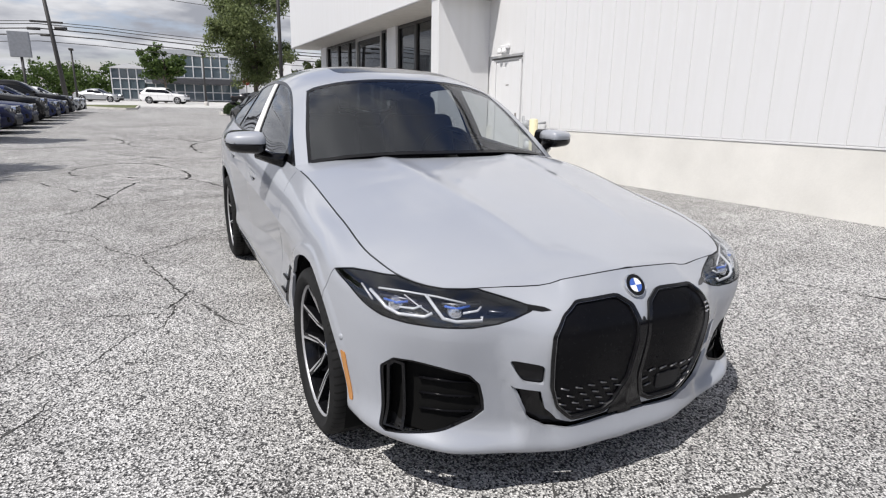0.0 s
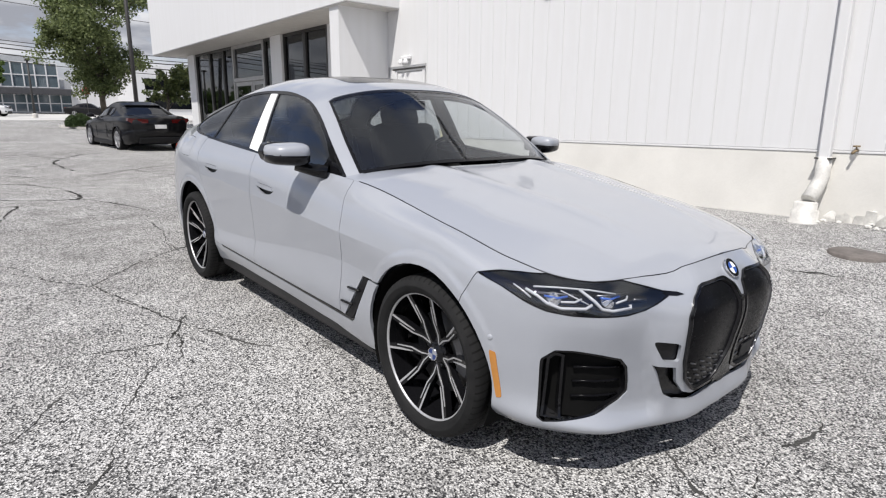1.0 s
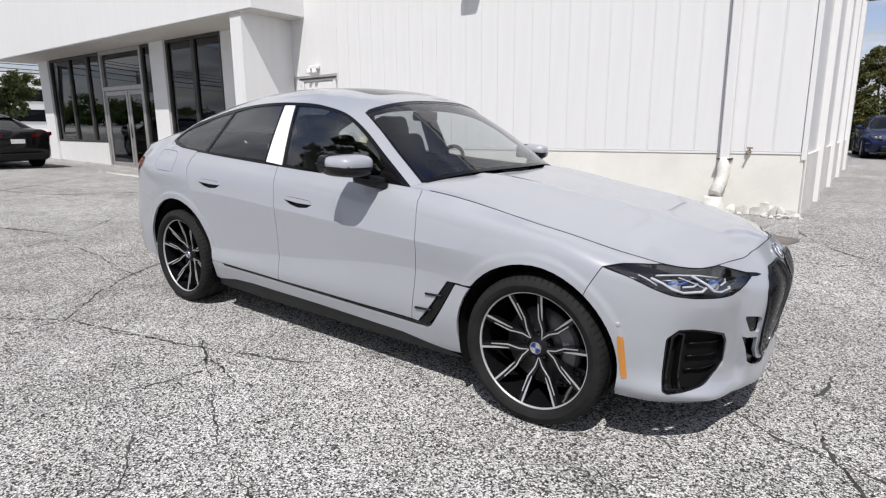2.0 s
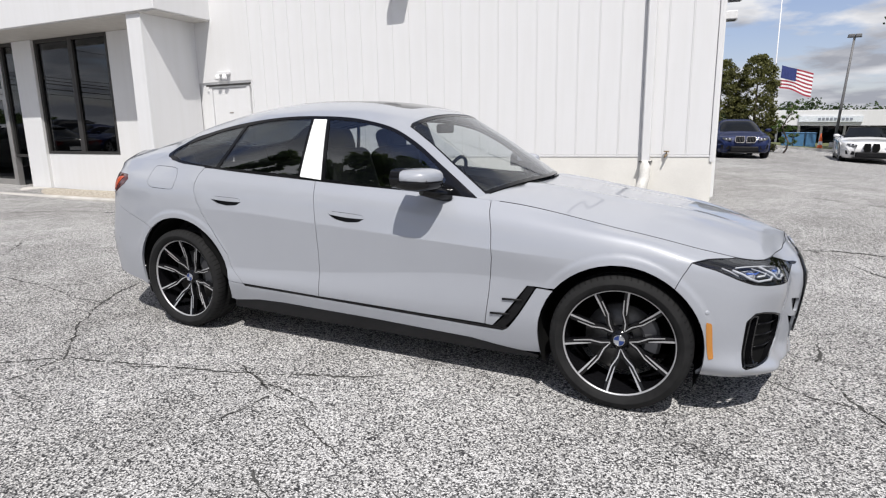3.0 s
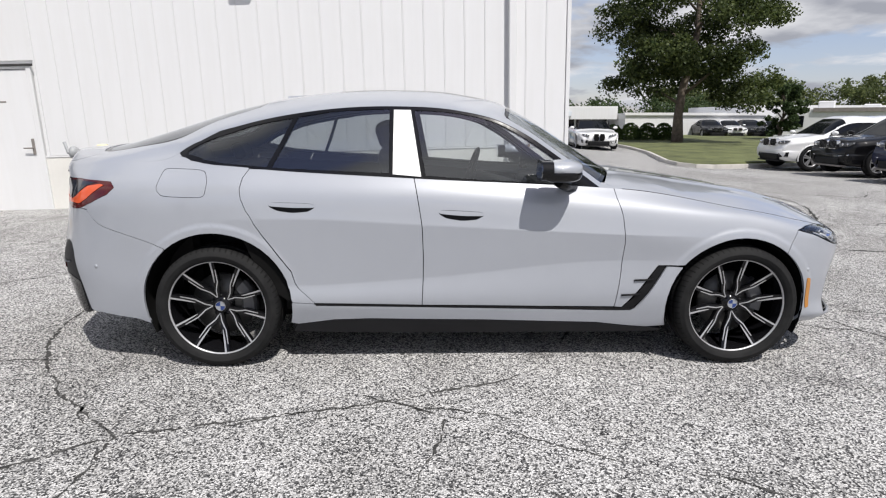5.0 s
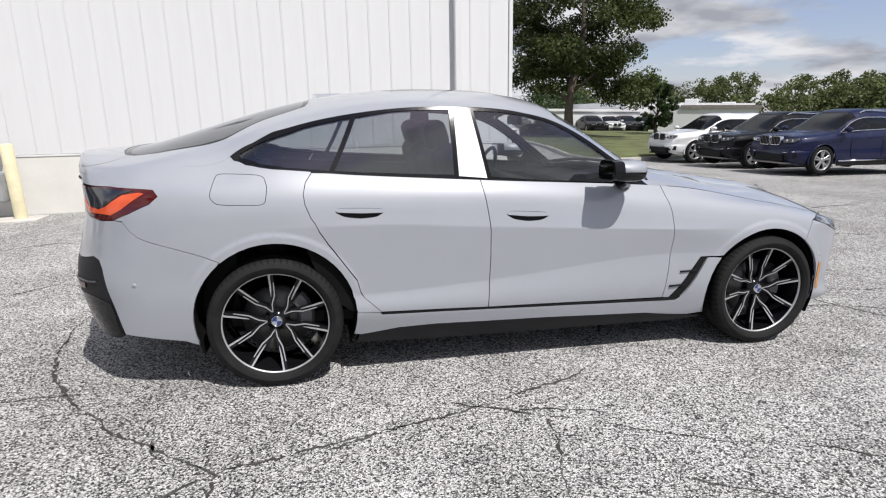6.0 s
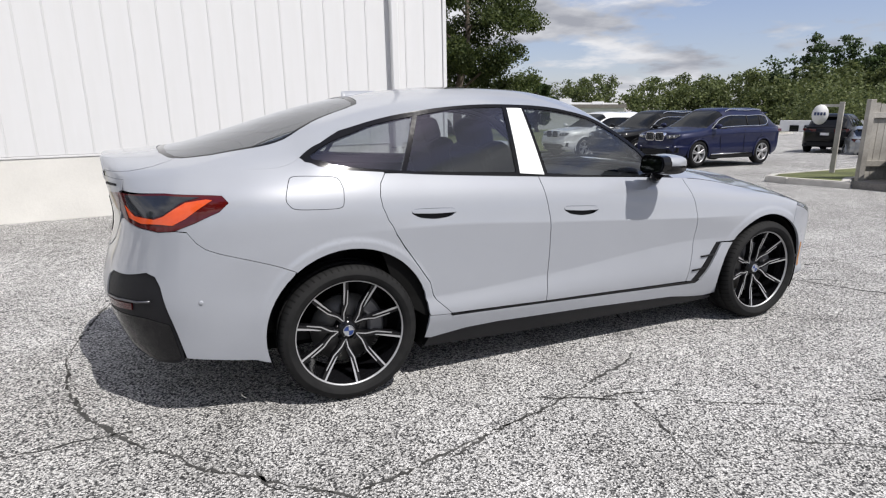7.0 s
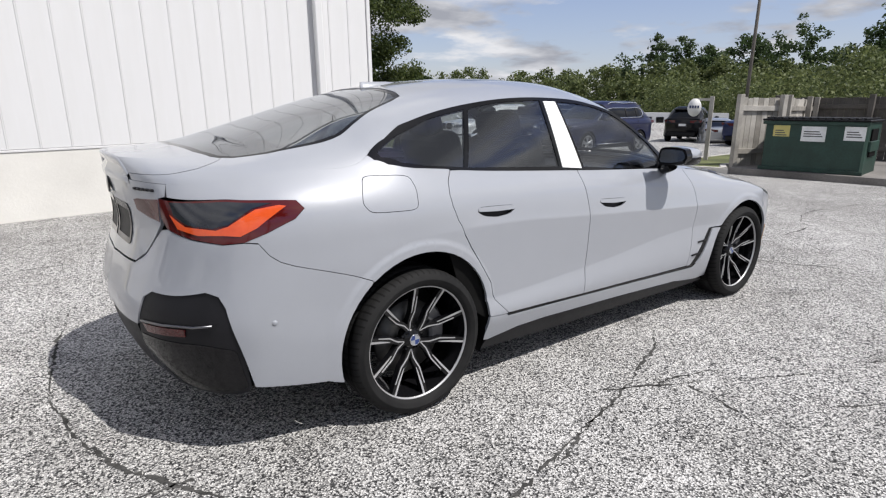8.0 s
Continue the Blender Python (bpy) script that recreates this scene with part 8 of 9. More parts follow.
kerbed_island("lawn_far", [(8.05, 15.6), (8.5, 15.1), (9.3, 15.3), (14, 17.0), (24, 20), (42, 27), (42, 45), (5.2, 45), (5.6, 36.5), (9.0, 33), (9.5, 28), (9.0, 21), (8.2, 17)], "mown lawn with a pale concrete kerb")
kerbed_island("island_near", [(9.40, 3.25), (9.20, 4.4), (9.45, 5.05), (10.2, 5.45), (16, 6.1), (16, 4.0), (10.3, 3.75)], "small kerbed grass island beside the fence")
kerbed_island("island_left", [(-44, -2.6), (-43.2, -3.3), (-44, -4.4), (-52, -8.5), (-53, -2.6)], "kerbed grass strip at the lot entrance")
kerbed_island("island_tree", [(-33.5, 2.7), (-33.2, 4.5), (-34.5, 6.2), (-40, 6.5), (-40.5, 3.2), (-36, 2.2)], "kerbed island with a shade tree")
bm = bmesh.new()
prism(bm, [(-80, -60), (-54, -60), (-52, 0), (-50, 60), (-80, 60)], -0.2, 0.012)
tagged(mesh_ob("road", bm, plain("pale_road_concrete", (0.52, 0.51, 0.49), 0.9, vary=0.12, scale=0.3, fine=20)), "pale concrete road beyond the lot", "road", kind="structure")


# ---------------------------------------------------------------- far buildings
def build_far_buildings():
    # low white dealership with a flat fascia
    b = tagged(empty("dealership"), "long low white dealership with a flat fascia and dark glazing", "building")
    part("fascia", boxed(4.5, 15.6, 46.3, 47.2, 1.45, 2.55, 0.02), WALL_PAINT, b)
    part("sign_panel", boxed(7.7, 11.6, 46.16, 46.29, 1.72, 2.12), plain("pale_sign", (0.66, 0.70, 0.74), 0.5), b, "pale sign panel")
    for k in range(9):
        part("sign_bar", boxed(8.9 + 0.24 * k, 9.06 + 0.24 * k, 46.13, 46.158, 1.84, 2.0), plain("grey_letters", (0.22, 0.24, 0.28), 0.5), b)
    part("glazing", boxed(5.0, 15.4, 47.9, 48.0, -0.5, 1.5), DARK_GLASS, b)
    for k in range(8):
        part("post", boxed(5.0 + 1.45 * k, 5.14 + 1.45 * k, 47.75, 47.89, -0.5, 1.45), WALL_PAINT, b)
    part("roof", boxed(4.6, 15.5, 47.2, 60, 2.2, 2.5), WALL_PAINT, b)
    c = tagged(empty("workshop"), "low white workshop building behind clipped shrubs", "building")
    part("wall", boxed(15.7, 27.5, 44.5, 58, -0.8, 1.95), WALL_PAINT, c)
    part("roof_edge", boxed(15.6, 27.6, 44.35, 44.49, 1.78, 2.0), WALL_PAINT, c)
    d = tagged(empty("far_shed"), "white flat-roofed shed with dark doors", "building")
    part("wall", boxed(27.7, 42, 47.5, 60, -0.8, 2.7), WALL_PAINT, d)
    part("opening", boxed(28.6, 31.4, 47.35, 47.49, -0.5, 1.6), DARK_VOID, d)
    part("opening", boxed(33.0, 36.0, 47.35, 47.49, -0.5, 1.6), DARK_VOID, d)
    e = tagged(empty("white_annex"), "white flat-roofed annex with roof vents", "building")
    mm = Matrix.Translation((28.5, 36.6, 0)) @ Matrix.Rotation(radians(-37), 4, "Z")
    part("wall", boxed(-4.2, 3.6, 0, 9, -0.5, 2.15), WALL_PAINT, e, m=mm)
    part("roof_edge", boxed(-1.9, 3.75, -0.12, -0.004, 1.98, 2.25), POLE_METAL, e, m=mm)
    part("window", boxed(-3.0, -2.4, -0.05, 0.05, 0.9, 1.7), DARK_GLASS, e, m=mm)
    for x in (-1.2, 1.5):
        part("roof_vent", boxed(x - 0.5, x + 0.5, 1.0, 2.0, 2.15, 2.75 if x < 0 else 2.5, 0.05), WALL_PAINT, e, m=mm)
    f = tagged(empty("white_trailer"), "long white building with a row of windows", "building")
    mm = Matrix.Translation((48.7, 28.2, 0)) @ Matrix.Rotation(radians(-62), 4, "Z")
    part("wall", boxed(-4, 4.2, 0, 3, -0.9, 0.95), WALL_PAINT, f, m=mm)
    for k in range(5):
        part("window", boxed(-3.2 + 1.1 * k, -2.5 + 1.1 * k, -0.06, -0.004, 0.0, 0.55), DARK_GLASS, f, m=mm)
    # glass-fronted showroom across the road
    g = tagged(empty("glass_building"), "two-storey glass-fronted showroom with white mullions", "building")
    x = -91.0
    part("shell", boxed(x - 14, x - 0.25, -6.6, 14.5, 0, 4.4), plain("grey_panel", (0.40, 0.41, 0.42), 0.6), g)
    part("upper_shell", boxed(x - 14, x - 0.6, 1.5, 9.0, 4.4, 6.4), plain("grey_panel", (0.40, 0.41, 0.42), 0.6), g)
    part("penthouse", boxed(x - 20, x - 14.1, -1.0, 9.0, 4.0, 8.0), plain("grey_panel", (0.40, 0.41, 0.42), 0.6), g)
    part("white_wall", boxed(x - 12, x - 0.2, 10.4, 22, 0, 3.6), WALL_PAINT, g)
    part("canopy", boxed(x - 0.4, x + 1.4, -1.5, 10.3, 2.35, 3.15, 0.05), plain("dark_canopy", (0.06, 0.06, 0.065), 0.5), g)
    # blue-grey base colour: part of the sky's reflection is painted into the panes
    sky_glass = plain("sky_tinted_glass", (0.10, 0.13, 0.15), 0.05, vary=0.1, coat=1.0)
    for y0, y1, z0, z1, ny, nz in ((-6.6, -2.4, 0.1, 4.3, 4, 3), (-2.4, 10.3, 0.1, 2.4, 10, 2), (1.5, 9.0, 3.3, 6.4, 6, 2)):
        for i in range(ny):
            for j in range(nz):
                a, b = y0 + (y1 - y0) * i / ny, y0 + (y1 - y0) * (i + 1) / ny
                p, q = z0 + (z1 - z0) * j / nz, z0 + (z1 - z0) * (j + 1) / nz
                part("pane", boxed(x - 0.2, x - 0.1, a + 0.06, b - 0.06, p + 0.06, q - 0.06), sky_glass, g)
        for i in range(ny + 1):
            a = y0 + (y1 - y0) * i / ny
            part("mullion", boxed(x - 0.19, x + 0.02, a - 0.07, a + 0.07, z0, z1), WALL_PAINT, g)
        for j in range(nz + 1):
            q = z0 + (z1 - z0) * j / nz
            part("transom", boxed(x - 0.19, x - 0.01, y0, y1, q - 0.06, q + 0.06), WALL_PAINT, g)
    bm = bmesh.new()
    prism(bm, [(-6.9, 4.3), (-4.5, 5.0), (-2.2, 4.5), (-2.2, 4.3)], 0, 0.5, Matrix.Translation((x - 0.2, 0, 0)) @ Matrix(((0, 0, 1, 0), (1, 0, 0, 0), (0, 1, 0, 0), (0, 0, 0, 1))))
    part("gable", bm, WALL_PAINT, g)
    h = tagged(empty("pale_building"), "large pale building behind the trees", "building")
    part("wall", boxed(-92, -80, 16, 40, 0, 6.2), WALL_PAINT, h)
    part("window_band", boxed(-79.99, -79.9, 17, 39, 3.2, 4.6), DARK_GLASS, h)
    part("window_band", boxed(-79.99, -79.9, 17, 39, 0.8, 2.2), DARK_GLASS, h)


build_far_buildings()


# ---------------------------------------------------------------- street furniture
def pole_with_head(name, x, y, h, label, r=0.09, lean=0.0, head=True, mat=DARK_POLE):
    p = tagged(empty(name, pose(x, y, ground_z(x, y))), label, "street lamp" if head else "pole")
    bm = bmesh.new()
    tube(bm, [(0, 0, -0.1), (lean * 0.5, 0, h * 0.5), (lean, 0, h)], [r * 1.15, r, r * 0.8], 10)
    part("shaft", bm, mat, p)
    bm = bmesh.new()
    turned(bm, [(0.001, 0.45), (0.22, 0.45), (0.24, 0.3), (0.24, -0.1)], 14, "Z")
    part("footing", bm, CONCRETE, p)
    if head:
        for s in (-1, 1):
            bm = bmesh.new()
            box(bm, lean + s * 0.17 - 0.15, lean + s * 0.17 + 0.15, -0.17, 0.17, h - 0.02, h + 0.16, 0.03, seg=2)
            part("lamp_head", bm, mat, p)
        bm = bmesh.new()
        tube(bm, [(lean - 0.35, 0, h), (lean + 0.35, 0, h)], 0.04, 8)
        part("arm", bm, mat, p)
    return p


pole_with_head("street_lamp", 8.62, 37.6, 6.4, "tall grey lot lamp with two box heads", lean=0.28, r=0.075, mat=plain("galvanised_grey", (0.15, 0.15, 0.155), 0.6, vary=0.15))
pole_with_head("street_lamp", -58.1, -7.6, 4.6, "dark lot lamp beyond the parked row")
pole_with_head("street_lamp", -60.0, 3.2, 4.9, "dark lot lamp before the glass building")
pole_with_head("utility_pole", -31.8, 5.36, 9.5, "slim dark pole beside the shade tree", head=False, r=0.10)
pole_with_head("utility_pole", -47.0, 14.6, 8.0, "slim dark pole by the showroom corner", head=False, r=0.09)
pole_with_head("utility_pole", 24.2, 10.26, 9.5, "weathered timber pole behind the fence", head=False, r=0.07, lean=0.15, mat=plain("grey_timber", (0.12, 0.108, 0.095), 0.9))


def build_power_line():
    u = tagged(empty("power_pole", pose(-56, -8.4, 0)), "leaning dark timber power pole with cross arm", "utility pole")
    bm = bmesh.new()
    tube(bm, [(0, 0.25, 0), (0, -0.1, 4.5), (0, -0.6, 11)], [0.20, 0.17, 0.13], 10)
    part("shaft", bm, DARK_POLE, u)
    part("cross_arm", boxed(-0.08, 0.08, -1.6, 0.7, 6.55, 6.7), DARK_POLE, u)
    for y, z in ((-1.4, 6.05), (-0.55, 5.6), (0.5, 6.2)):
        bm = bmesh.new()
        tube(bm, [(0, y - 0.45, z), (0, y + 0.45, z)], 0.11, 8)
        part("splice_case", bm, DARK_POLE, u)
    # wires along the road
    for k, (z0, z1, r) in enumerate(((6.75, 6.6, 0.03), (6.55, 6.05, 0.035), (6.2, 5.85, 0.05), (5.75, 5.3, 0.05), (5.2, 4.9, 0.03), (9.8, 9.2, 0.025))):
        w = bmesh.new()
        pts = []
        for j in range(25):
            f = j / 24
            y = -60 + 110 * f
            g = ((y + 8.4) / 50) if y > -8.4 else (-(y + 8.4) / 50)
            pts.append((-56.0, y, z0 - 1.2 * math.sin(math.pi * min(1, g)) * 0.9 + (z1 - z0) * min(1, g)))
        tube(w, pts, r, 5)
        tagged(mesh_ob("power_cable", w, DARK_POLE), "dark overhead power cable along the road", "cable", "overhead cables")


build_power_line()


def build_signs():
    s = tagged(empty("sign_board", pose(-40.9, -8.5, 0)), "grey roadside sign board on a post", "sign")
    part("board", boxed(-0.15, 0.15, -0.55, 0.55, 3.15, 4.65, 0.03), plain("grey_sign_face", (0.24, 0.25, 0.27), 0.5), s)
    bm = bmesh.new()
    tube(bm, [(0, 0, 0), (0, 0, 3.15)], 0.08, 8)
    part("post", bm, DARK_POLE, s)
    s = tagged(empty("stop_sign", pose(-50.5, 5.9, 0.0)), "red octagonal stop sign on a thin post", "sign")
    bm = bmesh.new()
    turned(bm, [(0.001, 0.012), (0.30, 0.012), (0.30, -0.012), (0.001, -0.012)], 8, "X", (0, 0, 2.25))
    part("plate", bm, plain("red_sign", (0.36, 0.04, 0.035), 0.5), s)
    bm = bmesh.new()
    tube(bm, [(-0.03, 0, 0), (-0.03, 0, 2.6)], 0.035, 6)
    part("post", bm, DARK_POLE, s)
    cur = bpy.data.curves.new("lettering", "FONT")
    cur.body, cur.size, cur.align_x, cur.align_y, cur.extrude = "STOP", 0.17, "CENTER", "CENTER", 0.002
    tx = new("lettering", cur)
    cur.materials.append(WALL_PAINT)
    tx.matrix_world = Matrix.Translation((0.018, 0, 2.25)) @ Matrix(((0, 0, 1, 0), (1, 0, 0, 0), (0, 1, 0, 0), (0, 0, 0, 1)))
    tx.parent = s
    # oval lot sign on a timber post
    s = tagged(empty("oval_sign", pose(11.45, 5.25, ground_z(11.45, 5.25) + 0.12) @ Matrix.Rotation(radians(24), 4, "Z")), "white oval sign with blue bars on a timber post", "sign")
    part("post", boxed(0.02, 0.12, -0.36, -0.26, -0.2, 1.60, 0.006), WOOD, s)
    part("arm", boxed(0.03, 0.08, -0.27, 0.05, 1.49, 1.55), WOOD, s)
    bm = bmesh.new()
    turned(bm, [(0.001, -0.012), (1.0, -0.012), (1.0, 0.012), (0.001, 0.012)], 28, "X")
    bmesh.ops.transform(bm, matrix=Matrix.Translation((0, 0.08, 1.32)) @ Matrix.Diagonal((1, 0.165, 0.225, 1)), verts=bm.verts)
    part("plate", bm, WALL_PAINT, s)
    for k in range(4):
        part("bar", boxed(-0.022, -0.0125, -0.03 + 0.062 * k, 0.012 + 0.062 * k, 1.30, 1.37), plain("sign_blue", (0.03, 0.05, 0.13), 0.5), s)
    # traffic cone and blue bins on the far walk
    c = tagged(empty("traffic_cone", pose(7.6, 35.4, ground_z(7.6, 35.4))), "orange traffic cone with pale bands", "cone")
    bm = bmesh.new()
    turned(bm, [(0.16, 0.03), (0.12, 0.30), (0.06, 0.75), (0.03, 0.95), (0.001, 0.96)], 16, "Z")
    box(bm, -0.2, 0.2, -0.2, 0.2, 0, 0.03)
    part("shell", bm, plain("cone_orange", (0.75, 0.13, 0.03), 0.5), c)
    bm = bmesh.new()
    turned(bm, [(0.122, 0.32), (0.092, 0.52)], 16, "Z")
    part("band", bm, WALL_PAINT, c)
    for k in range(3):
        b = tagged(empty("bin", pose(6.2 + 0.62 * k, 38.0, ground_z(6.2, 38))), "blue lidded waste bin on the walk", "bin", "blue bins")
        part("tub", boxed(-0.27, 0.27, -0.3, 0.3, 0.0, 0.85, 0.04), plain("bin_blue", (0.06, 0.16, 0.30), 0.5), b)
        part("lid", boxed(-0.29, 0.29, -0.33, 0.32, 0.855, 0.93, 0.03), plain("bin_blue", (0.06, 0.16, 0.30), 0.5), b)
    # flag at half height on a white staff
    f = tagged(empty("flagpole", pose(6.75, 56.0, 0)), "white flagpole with a striped flag", "flagpole")
    bm = bmesh.new()
    tube(bm, [(0, 0, 0), (-0.25, 0, 12)], [0.07, 0.04], 8)
    part("staff", bm, WALL_PAINT, f)
    for k in range(13):
        bm = bmesh.new()
        cols = [[], []]
        for j in range(13):
            u = 2.45 * j / 12
            for r in (0, 1):
                z = 6.60 - (k + r) * 0.148 - 0.30 * u + 0.12 * math.sin(u * 2.2) * (k / 13)
                cols[r].append(bm.verts.new((0.35 + u, 0.12 * math.sin(u * 3 + k * 0.1), z)))
        for j in range(12):
            bm.faces.new((cols[0][j], cols[0][j + 1], cols[1][j + 1], cols[1][j]))
        part("stripe", bm, plain("flag_red", (0.28, 0.03, 0.045), 0.8) if k % 2 == 0 else WALL_PAINT, f)
    bm = bmesh.new()
    cols = [[], []]
    for j in range(6):
        u = 1.15 * j / 5
        for r in (0, 1):
            cols[r].append(bm.verts.new((0.35 + u, 0.12 * math.sin(u * 3 + r * 0.7) - 0.02, 6.61 - r * 7 * 0.148 - 0.30 * u)))
    for j in range(5):
        bm.faces.new((cols[0][j], cols[0][j + 1], cols[1][j + 1], cols[1][j]))
    part("canton", bm, plain("flag_blue", (0.02, 0.03, 0.13), 0.8), f)


build_signs()


# ---------------------------------------------------------------- fence, waste container, gas meter
def build_fence(name, ax, ay, bx, by, h, label, gap=0.004, rail_side=1, group="", mat=WOOD):
    fe = tagged(empty(name, pose(ax, ay, ground_z(ax, ay), 0, 0, math.degrees(math.atan2(by - ay, bx - ax)))), label, "fence", group)
    ln = math.hypot(bx - ax, by - ay)
    n = int(ln / 0.145)
    rng = random.Random(int(ax * 100))
    for k in range(n):
        hh = h * (1 - 0.02 * rng.random())
        part("board", boxed(k * 0.145 + gap, (k + 1) * 0.145 - gap, -0.012, 0.012, 0.06, hh, 0.002), mat, fe)
    for z in (0.38, h - 0.30):
        part("rail", boxed(0, ln, rail_side * 0.035 - 0.022, rail_side * 0.035 + 0.022, z, z + 0.11, 0.004), mat, fe)
    for k in range(int(ln / 2.2) + 2):
        x = min(ln, k * 2.2)
        part("post", boxed(x - 0.06, x + 0.06, rail_side * 0.06, rail_side * 0.06 + 0.11 * rail_side if rail_side > 0 else rail_side * 0.06, -0.1, h + 0.05, 0.006) if rail_side > 0 else boxed(x - 0.06, x + 0.06, -0.17, -0.06, -0.1, h + 0.05, 0.006), mat, fe)
    return fe


build_fence("fence", 10.15, 3.62, 11.25, 3.20, 1.62, "weathered grey timber gate leaf standing open", rail_side=-1)
build_fence("fence", 11.35, 3.16, 14.4, 3.75, 1.62, "weathered grey timber fence panel", rail_side=-1)
# the shadow on this fence is put into a darker copy of the wood
build_fence("fence", 14.5, 4.6, 14.5, -6.5, 1.70, "weathered timber screen fence, coloured dark as if in shadow", rail_side=-1, mat=plain("shaded_fence_wood", (0.085, 0.078, 0.070), 0.9, vary=0.3, scale=2.5, fine=60, relief=0.004))


def build_waste_container():
    w = tagged(empty("waste_container", pose(9.81, 2.80, ground_z(9.81, 2.80) + 0.02, 0, 0, -82)), "dark green steel waste container with a ribbed black lid", "dumpster")
    green = plain("dark_green_steel", (0.014, 0.042, 0.031), 0.55, vary=0.3, scale=3, fine=25, relief=0.002)
    ln, dp, h = 1.76, 1.35, 1.10
    # local x along the front (to the picture's right), y into depth
    bm = bmesh.new()
    prism(bm, [(0, 0.10), (0.03, 0.0), (ln - 0.03, 0.0), (ln, 0.10), (ln, dp), (0, dp)], 0.10, h)
    part("body", bm, green, w)
    for z in (0.12, h - 0.06):
        part("rim_bar", boxed(-0.03, ln + 0.03, -0.04, 0.02, z, z + 0.07, 0.006), green, w)
    for x in (-0.05, ln - 0.01):
        part("fork_pocket", boxed(x, x + 0.06, 0.25, 1.1, 0.55, 0.75, 0.01), green, w)
    lid = part("lid", boxed(-0.04, ln + 0.04, -0.07, dp + 0.03, h + 0.012, h + 0.05, 0.012), BLACK_TRIM, w)
    for k in range(14):
        x = 0.06 + k * (ln - 0.12) / 13
        part("rib", boxed(x - 0.022, x + 0.022, -0.06, dp, h + 0.052, h + 0.085, 0.008), BLACK_TRIM, lid)
    for x0, x1, z0, z1, c, nm in ((0.17, 0.47, 0.80, 1.02, (0.52, 0.46, 0.16), "yellow_notice"), (0.68, 1.10, 0.72, 1.01, (0.72, 0.73, 0.72), "white_notice"), (1.40, 1.74, 0.76, 1.02, (0.66, 0.67, 0.66), "white_notice")):
        nt = part(nm, boxed(x0, x1, -0.006, -0.001, z0, z1), plain(nm, c, 0.6), w)
        for k in range(3):
            part("text_bar", boxed(x0 + 0.04, x1 - 0.05 - 0.03 * k, -0.009, -0.0065, z1 - 0.20 + 0.045 * k, z1 - 0.18 + 0.045 * k), plain("dark_print", (0.08, 0.08, 0.08), 0.6), nt)
    part("skid", boxed(0.1, 0.25, 0.1, dp - 0.1, 0.0, 0.10), green, w)
    part("skid", boxed(ln - 0.25, ln - 0.1, 0.1, dp - 0.1, 0.0, 0.10), green, w)
    part("side_door", boxed(ln + 0.002, ln + 0.03, 0.35, 0.95, 0.45, 0.98, 0.01), DARK_VOID, w)


build_waste_container()
bm = bmesh.new()
prism(bm, [(9.55, 3.3), (9.9, 0.4), (10.3, -3.0), (14.4, -5.5), (14.4, 3.3)], -0.2, 0.135)
tagged(mesh_ob("pavement_pad", bm, plain("stained_pad", (0.16, 0.15, 0.14), 0.9, vary=0.35, scale=1.2, fine=40)), "stained concrete pad under the waste container", "pavement", kind="structure")


def build_gas_meter():
    g = tagged(empty("gas_meter", pose(-5.42, 4.86, ground_z(-5.4, 4.86))), "grey gas meter with pipework against the wall", "gas meter")
    grey = plain("meter_grey", (0.30, 0.31, 0.32), 0.5, vary=0.15)
    part("case", boxed(-0.16, 0.16, -0.10, 0.12, 0.22, 0.62, 0.03, seg=2), grey, g)
    bm = bmesh.new()
    turned(bm, [(0.001, -0.02), (0.08, -0.02), (0.085, 0.03), (0.001, 0.03)], 16, "Y", (0, -0.12, 0.50))
    part("dial", bm, WALL_PAINT, g)
    bm = bmesh.new()
    tube(bm, [(-0.10, 0, 0.60), (-0.10, 0, 0.82), (-0.30, 0, 0.86), (-0.34, 0, 1.02)], 0.025, 8)
    tube(bm, [(0.10, 0, 0.60), (0.10, 0, 0.90), (0.10, 0.2, 0.92)], 0.025, 8)
    tube(bm, [(-0.10, 0, 0.22), (-0.10, 0, -0.05)], 0.025, 8)
    part("pipe", bm, grey, g)
    bm = bmesh.new()
    turned(bm, [(0.001, -0.04), (0.09, -0.04), (0.10, 0.0), (0.06, 0.05), (0.001, 0.06)], 14, "X", (-0.20, 0, 0.86))
    part("regulator", bm, grey, g)
    b = tagged(empty("bollard", pose(-5.02, 4.62, ground_z(-5.0, 4.62), 0, -2.5, 0)), "leaning cream-yellow steel bollard beside the meter", "bollard")
    bm = bmesh.new()
    turned(bm, [(0.075, -0.1), (0.075, 0.97), (0.06, 0.985), (0.001, 0.99)], 20, "Z")
    part("shaft", bm, plain("cream_yellow_paint", (0.66, 0.60, 0.40), 0.6, vary=0.12), b)
    part("footing", boxed(-0.35, 0.25, -0.2, 0.2, -0.1, 0.025, 0.01), CONCRETE, b)


build_gas_meter()

# manhole lid near the pipe
bm = bmesh.new()
turned(bm, [(0.001, 0.012), (0.24, 0.012), (0.25, 0.006), (0.25, -0.05)], 28, "Z", (1.75, 3.72, ground_z(1.75, 3.72)))
tagged(mesh_ob("manhole_lid", bm, plain("rusty_iron", (0.13, 0.115, 0.105), 0.8, vary=0.3, scale=8, fine=60, relief=0.003)), "rusty round iron drain lid in the paving", "drain lid")

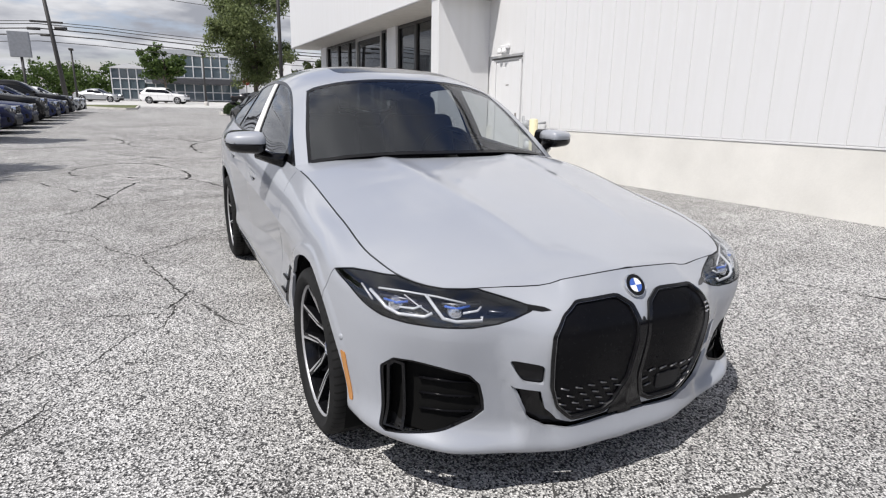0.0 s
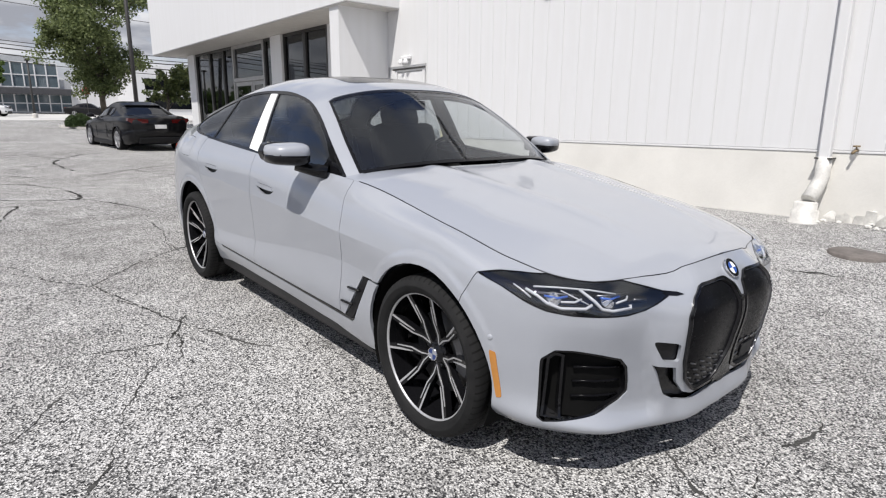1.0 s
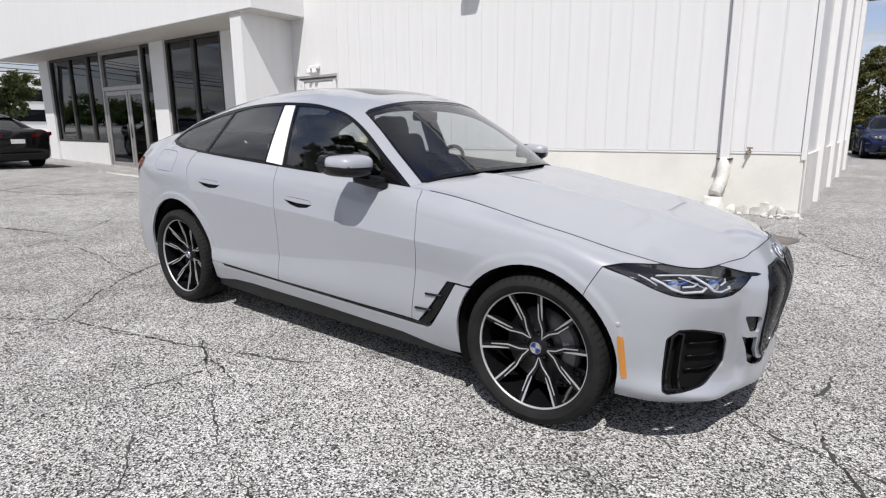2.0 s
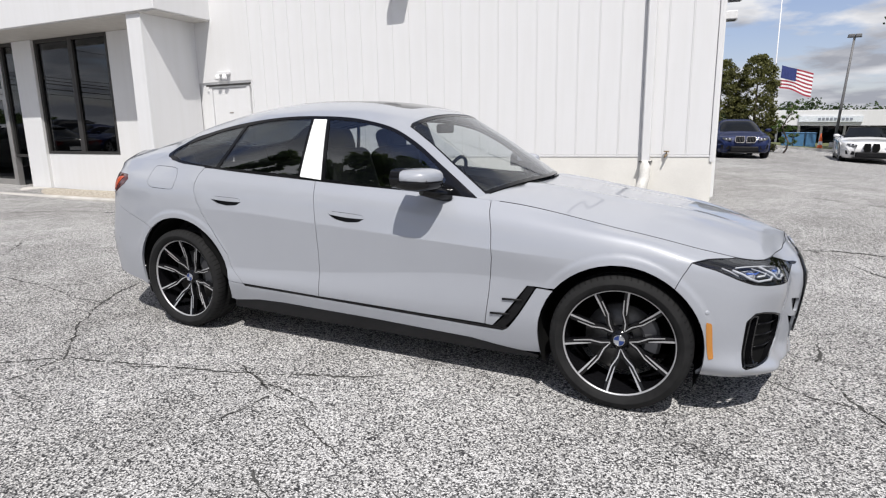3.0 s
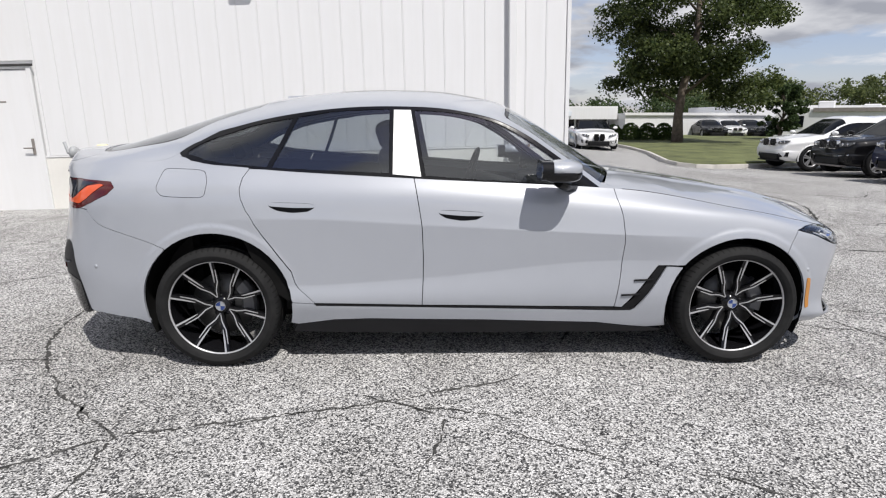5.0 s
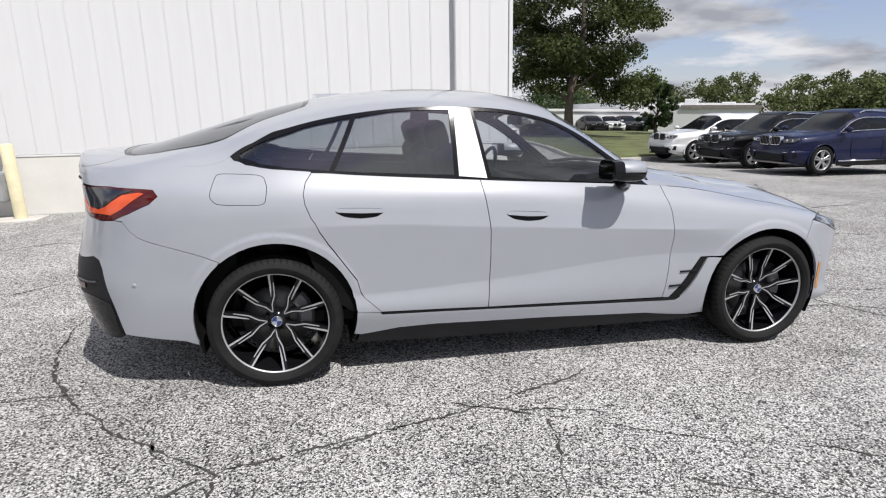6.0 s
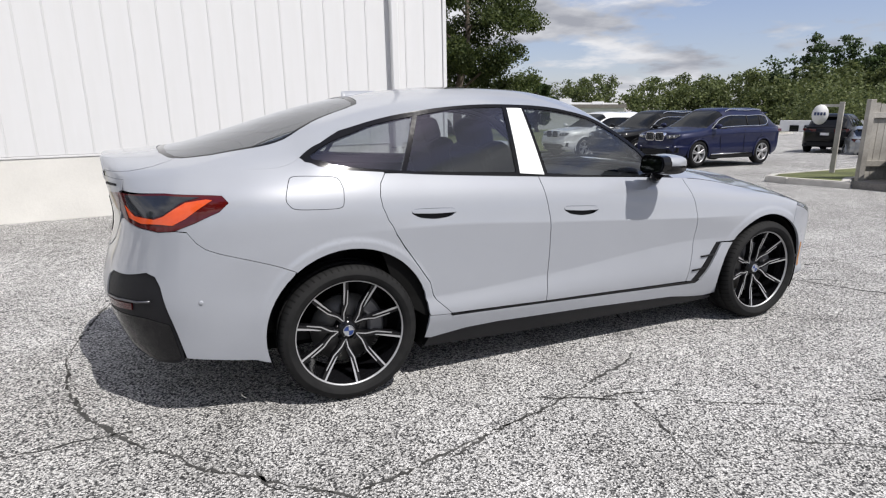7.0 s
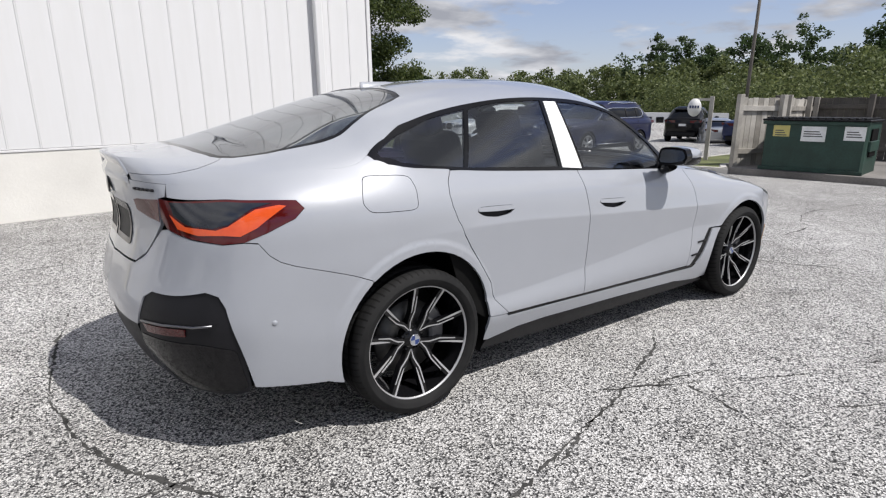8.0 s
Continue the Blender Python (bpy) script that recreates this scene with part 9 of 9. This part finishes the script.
# ---------------------------------------------------------------- planting
build_tree(14.1, 30.2, 0.1, 14.0, 9.6, 2.1, "large broadleaf shade tree on the lawn", LEAF_SHADE, 3, 340, 210, 0.17, 0.27, 0.9, skirt=11, tight=0.74)
for k, (x, y) in enumerate(((11.5, 34.0), (12.6, 33.9), (13.7, 33.8), (14.7, 33.7))):
    build_shrub(x, y, 0.15, 0.72 if k else 0.66, "clipped round green shrub on the lawn", 20 + k, LEAF)
build_shrub(-34.2, 2.95, 0.12, 0.75, "low dark shrub on the kerbed island", 31, flat=0.5, group="")
build_tree(-37.1, 4.75, 0.1, 10.6, 7.6, 1.6, "leafy young shade tree on the kerbed island", LEAF_BRIGHT, 7, 190, 170, 0.16, 0.16)
build_tree(-71.4, -0.2, 0.0, 6.6, 6.0, 1.8, "small round tree before the glass building", LEAF, 9, 80, 40, 0.35, 0.12)
build_tree(-41.5, 9.5, 0.0, 4.6, 4.0, 1.0, "small tree beyond the island", LEAF_FAR, 13, 50, 40, 0.25, 0.10)
for k, x in enumerate((-0.9, 0.6, 2.1, 3.65)):
    build_hedge_tree(x, 28.2, 0.0, (4.55, 4.75, 4.6, 4.7)[k], 1.85, "tall clipped evergreen in a dense hedge", 60 + k, LEAF_OLIVE, "evergreen hedge")
build_tree(5.0, 27.4, 0.1, 2.9, 1.4, 0.3, "sparse young shrub beside the evergreen", LEAF, 12, 9, 26, 0.10, 0.02)
build_tree(22.2, 33.4, 0.1, 4.2, 3.0, 0.3, "dark conifer beside the white annex", LEAF_DARK, 15, 70, 60, 0.20, 0.12)
# two trees added out of view, placed so their shadows reach the paving
build_tree(-6.3, -11.0, 0.0, 12.5, 5.4, 6.0, "tall unseen tree beside the parked row, added for its shadow", LEAF, 17, 120, 80, 0.26, 0.16, group="shade trees by the row")
build_tree(-11.5, -12.2, 0.0, 13.0, 5.0, 6.5, "tall unseen tree beside the parked row, added for its shadow", LEAF, 18, 110, 80, 0.26, 0.16, group="shade trees by the row")
build_woods("woods_east", 96, 8, 76, 78, 3, 8.2, 6.3, "mixed green woodland along the far edge", 41, LEAF_FAR, leaf_size=1.0)
build_woods("woods_rise", 116, 0, 94, 66, 3, 12.5, 10.5, "darker tall woodland on a rise", 43, LEAF_DARK, 5.0, 0.0, 1.1)
build_woods("woods_near", 46, -2, 62, 38, 2, 3.9, 4.2, "green thicket behind the far parking row", 45, LEAF_FAR, 3.6, 0.0, 0.6)
build_woods("woods_fence", 36, -14, 38, 10, 2, 5.0, 4.4, "green thicket behind the screen fence", 46, LEAF_FAR, 3.2, 0.0, 0.5)
build_woods("woods_north", 72, 76, 40, 92, 2, 6.5, 6.0, "green trees behind the white annex", 47, LEAF_FAR, 4.5, 0.0, 0.9)
build_woods("woods_dealer", 36, 80, -2, 84, 2, 4.4, 3.0, "trees behind the low white dealership", 49, LEAF_DARK, 5.0, 0.0, 0.8)
build_woods("woods_west", -108, -50, -112, -4, 2, 3.0, 4.6, "green trees along the far road", 51, LEAF, 4.5, 0.0, 0.9)
build_woods("woods_side", -104, 14, -100, 60, 2, 6.0, 7.0, "trees beyond the pale building", 53, LEAF_FAR, 5.0, 0.0, 0.9)
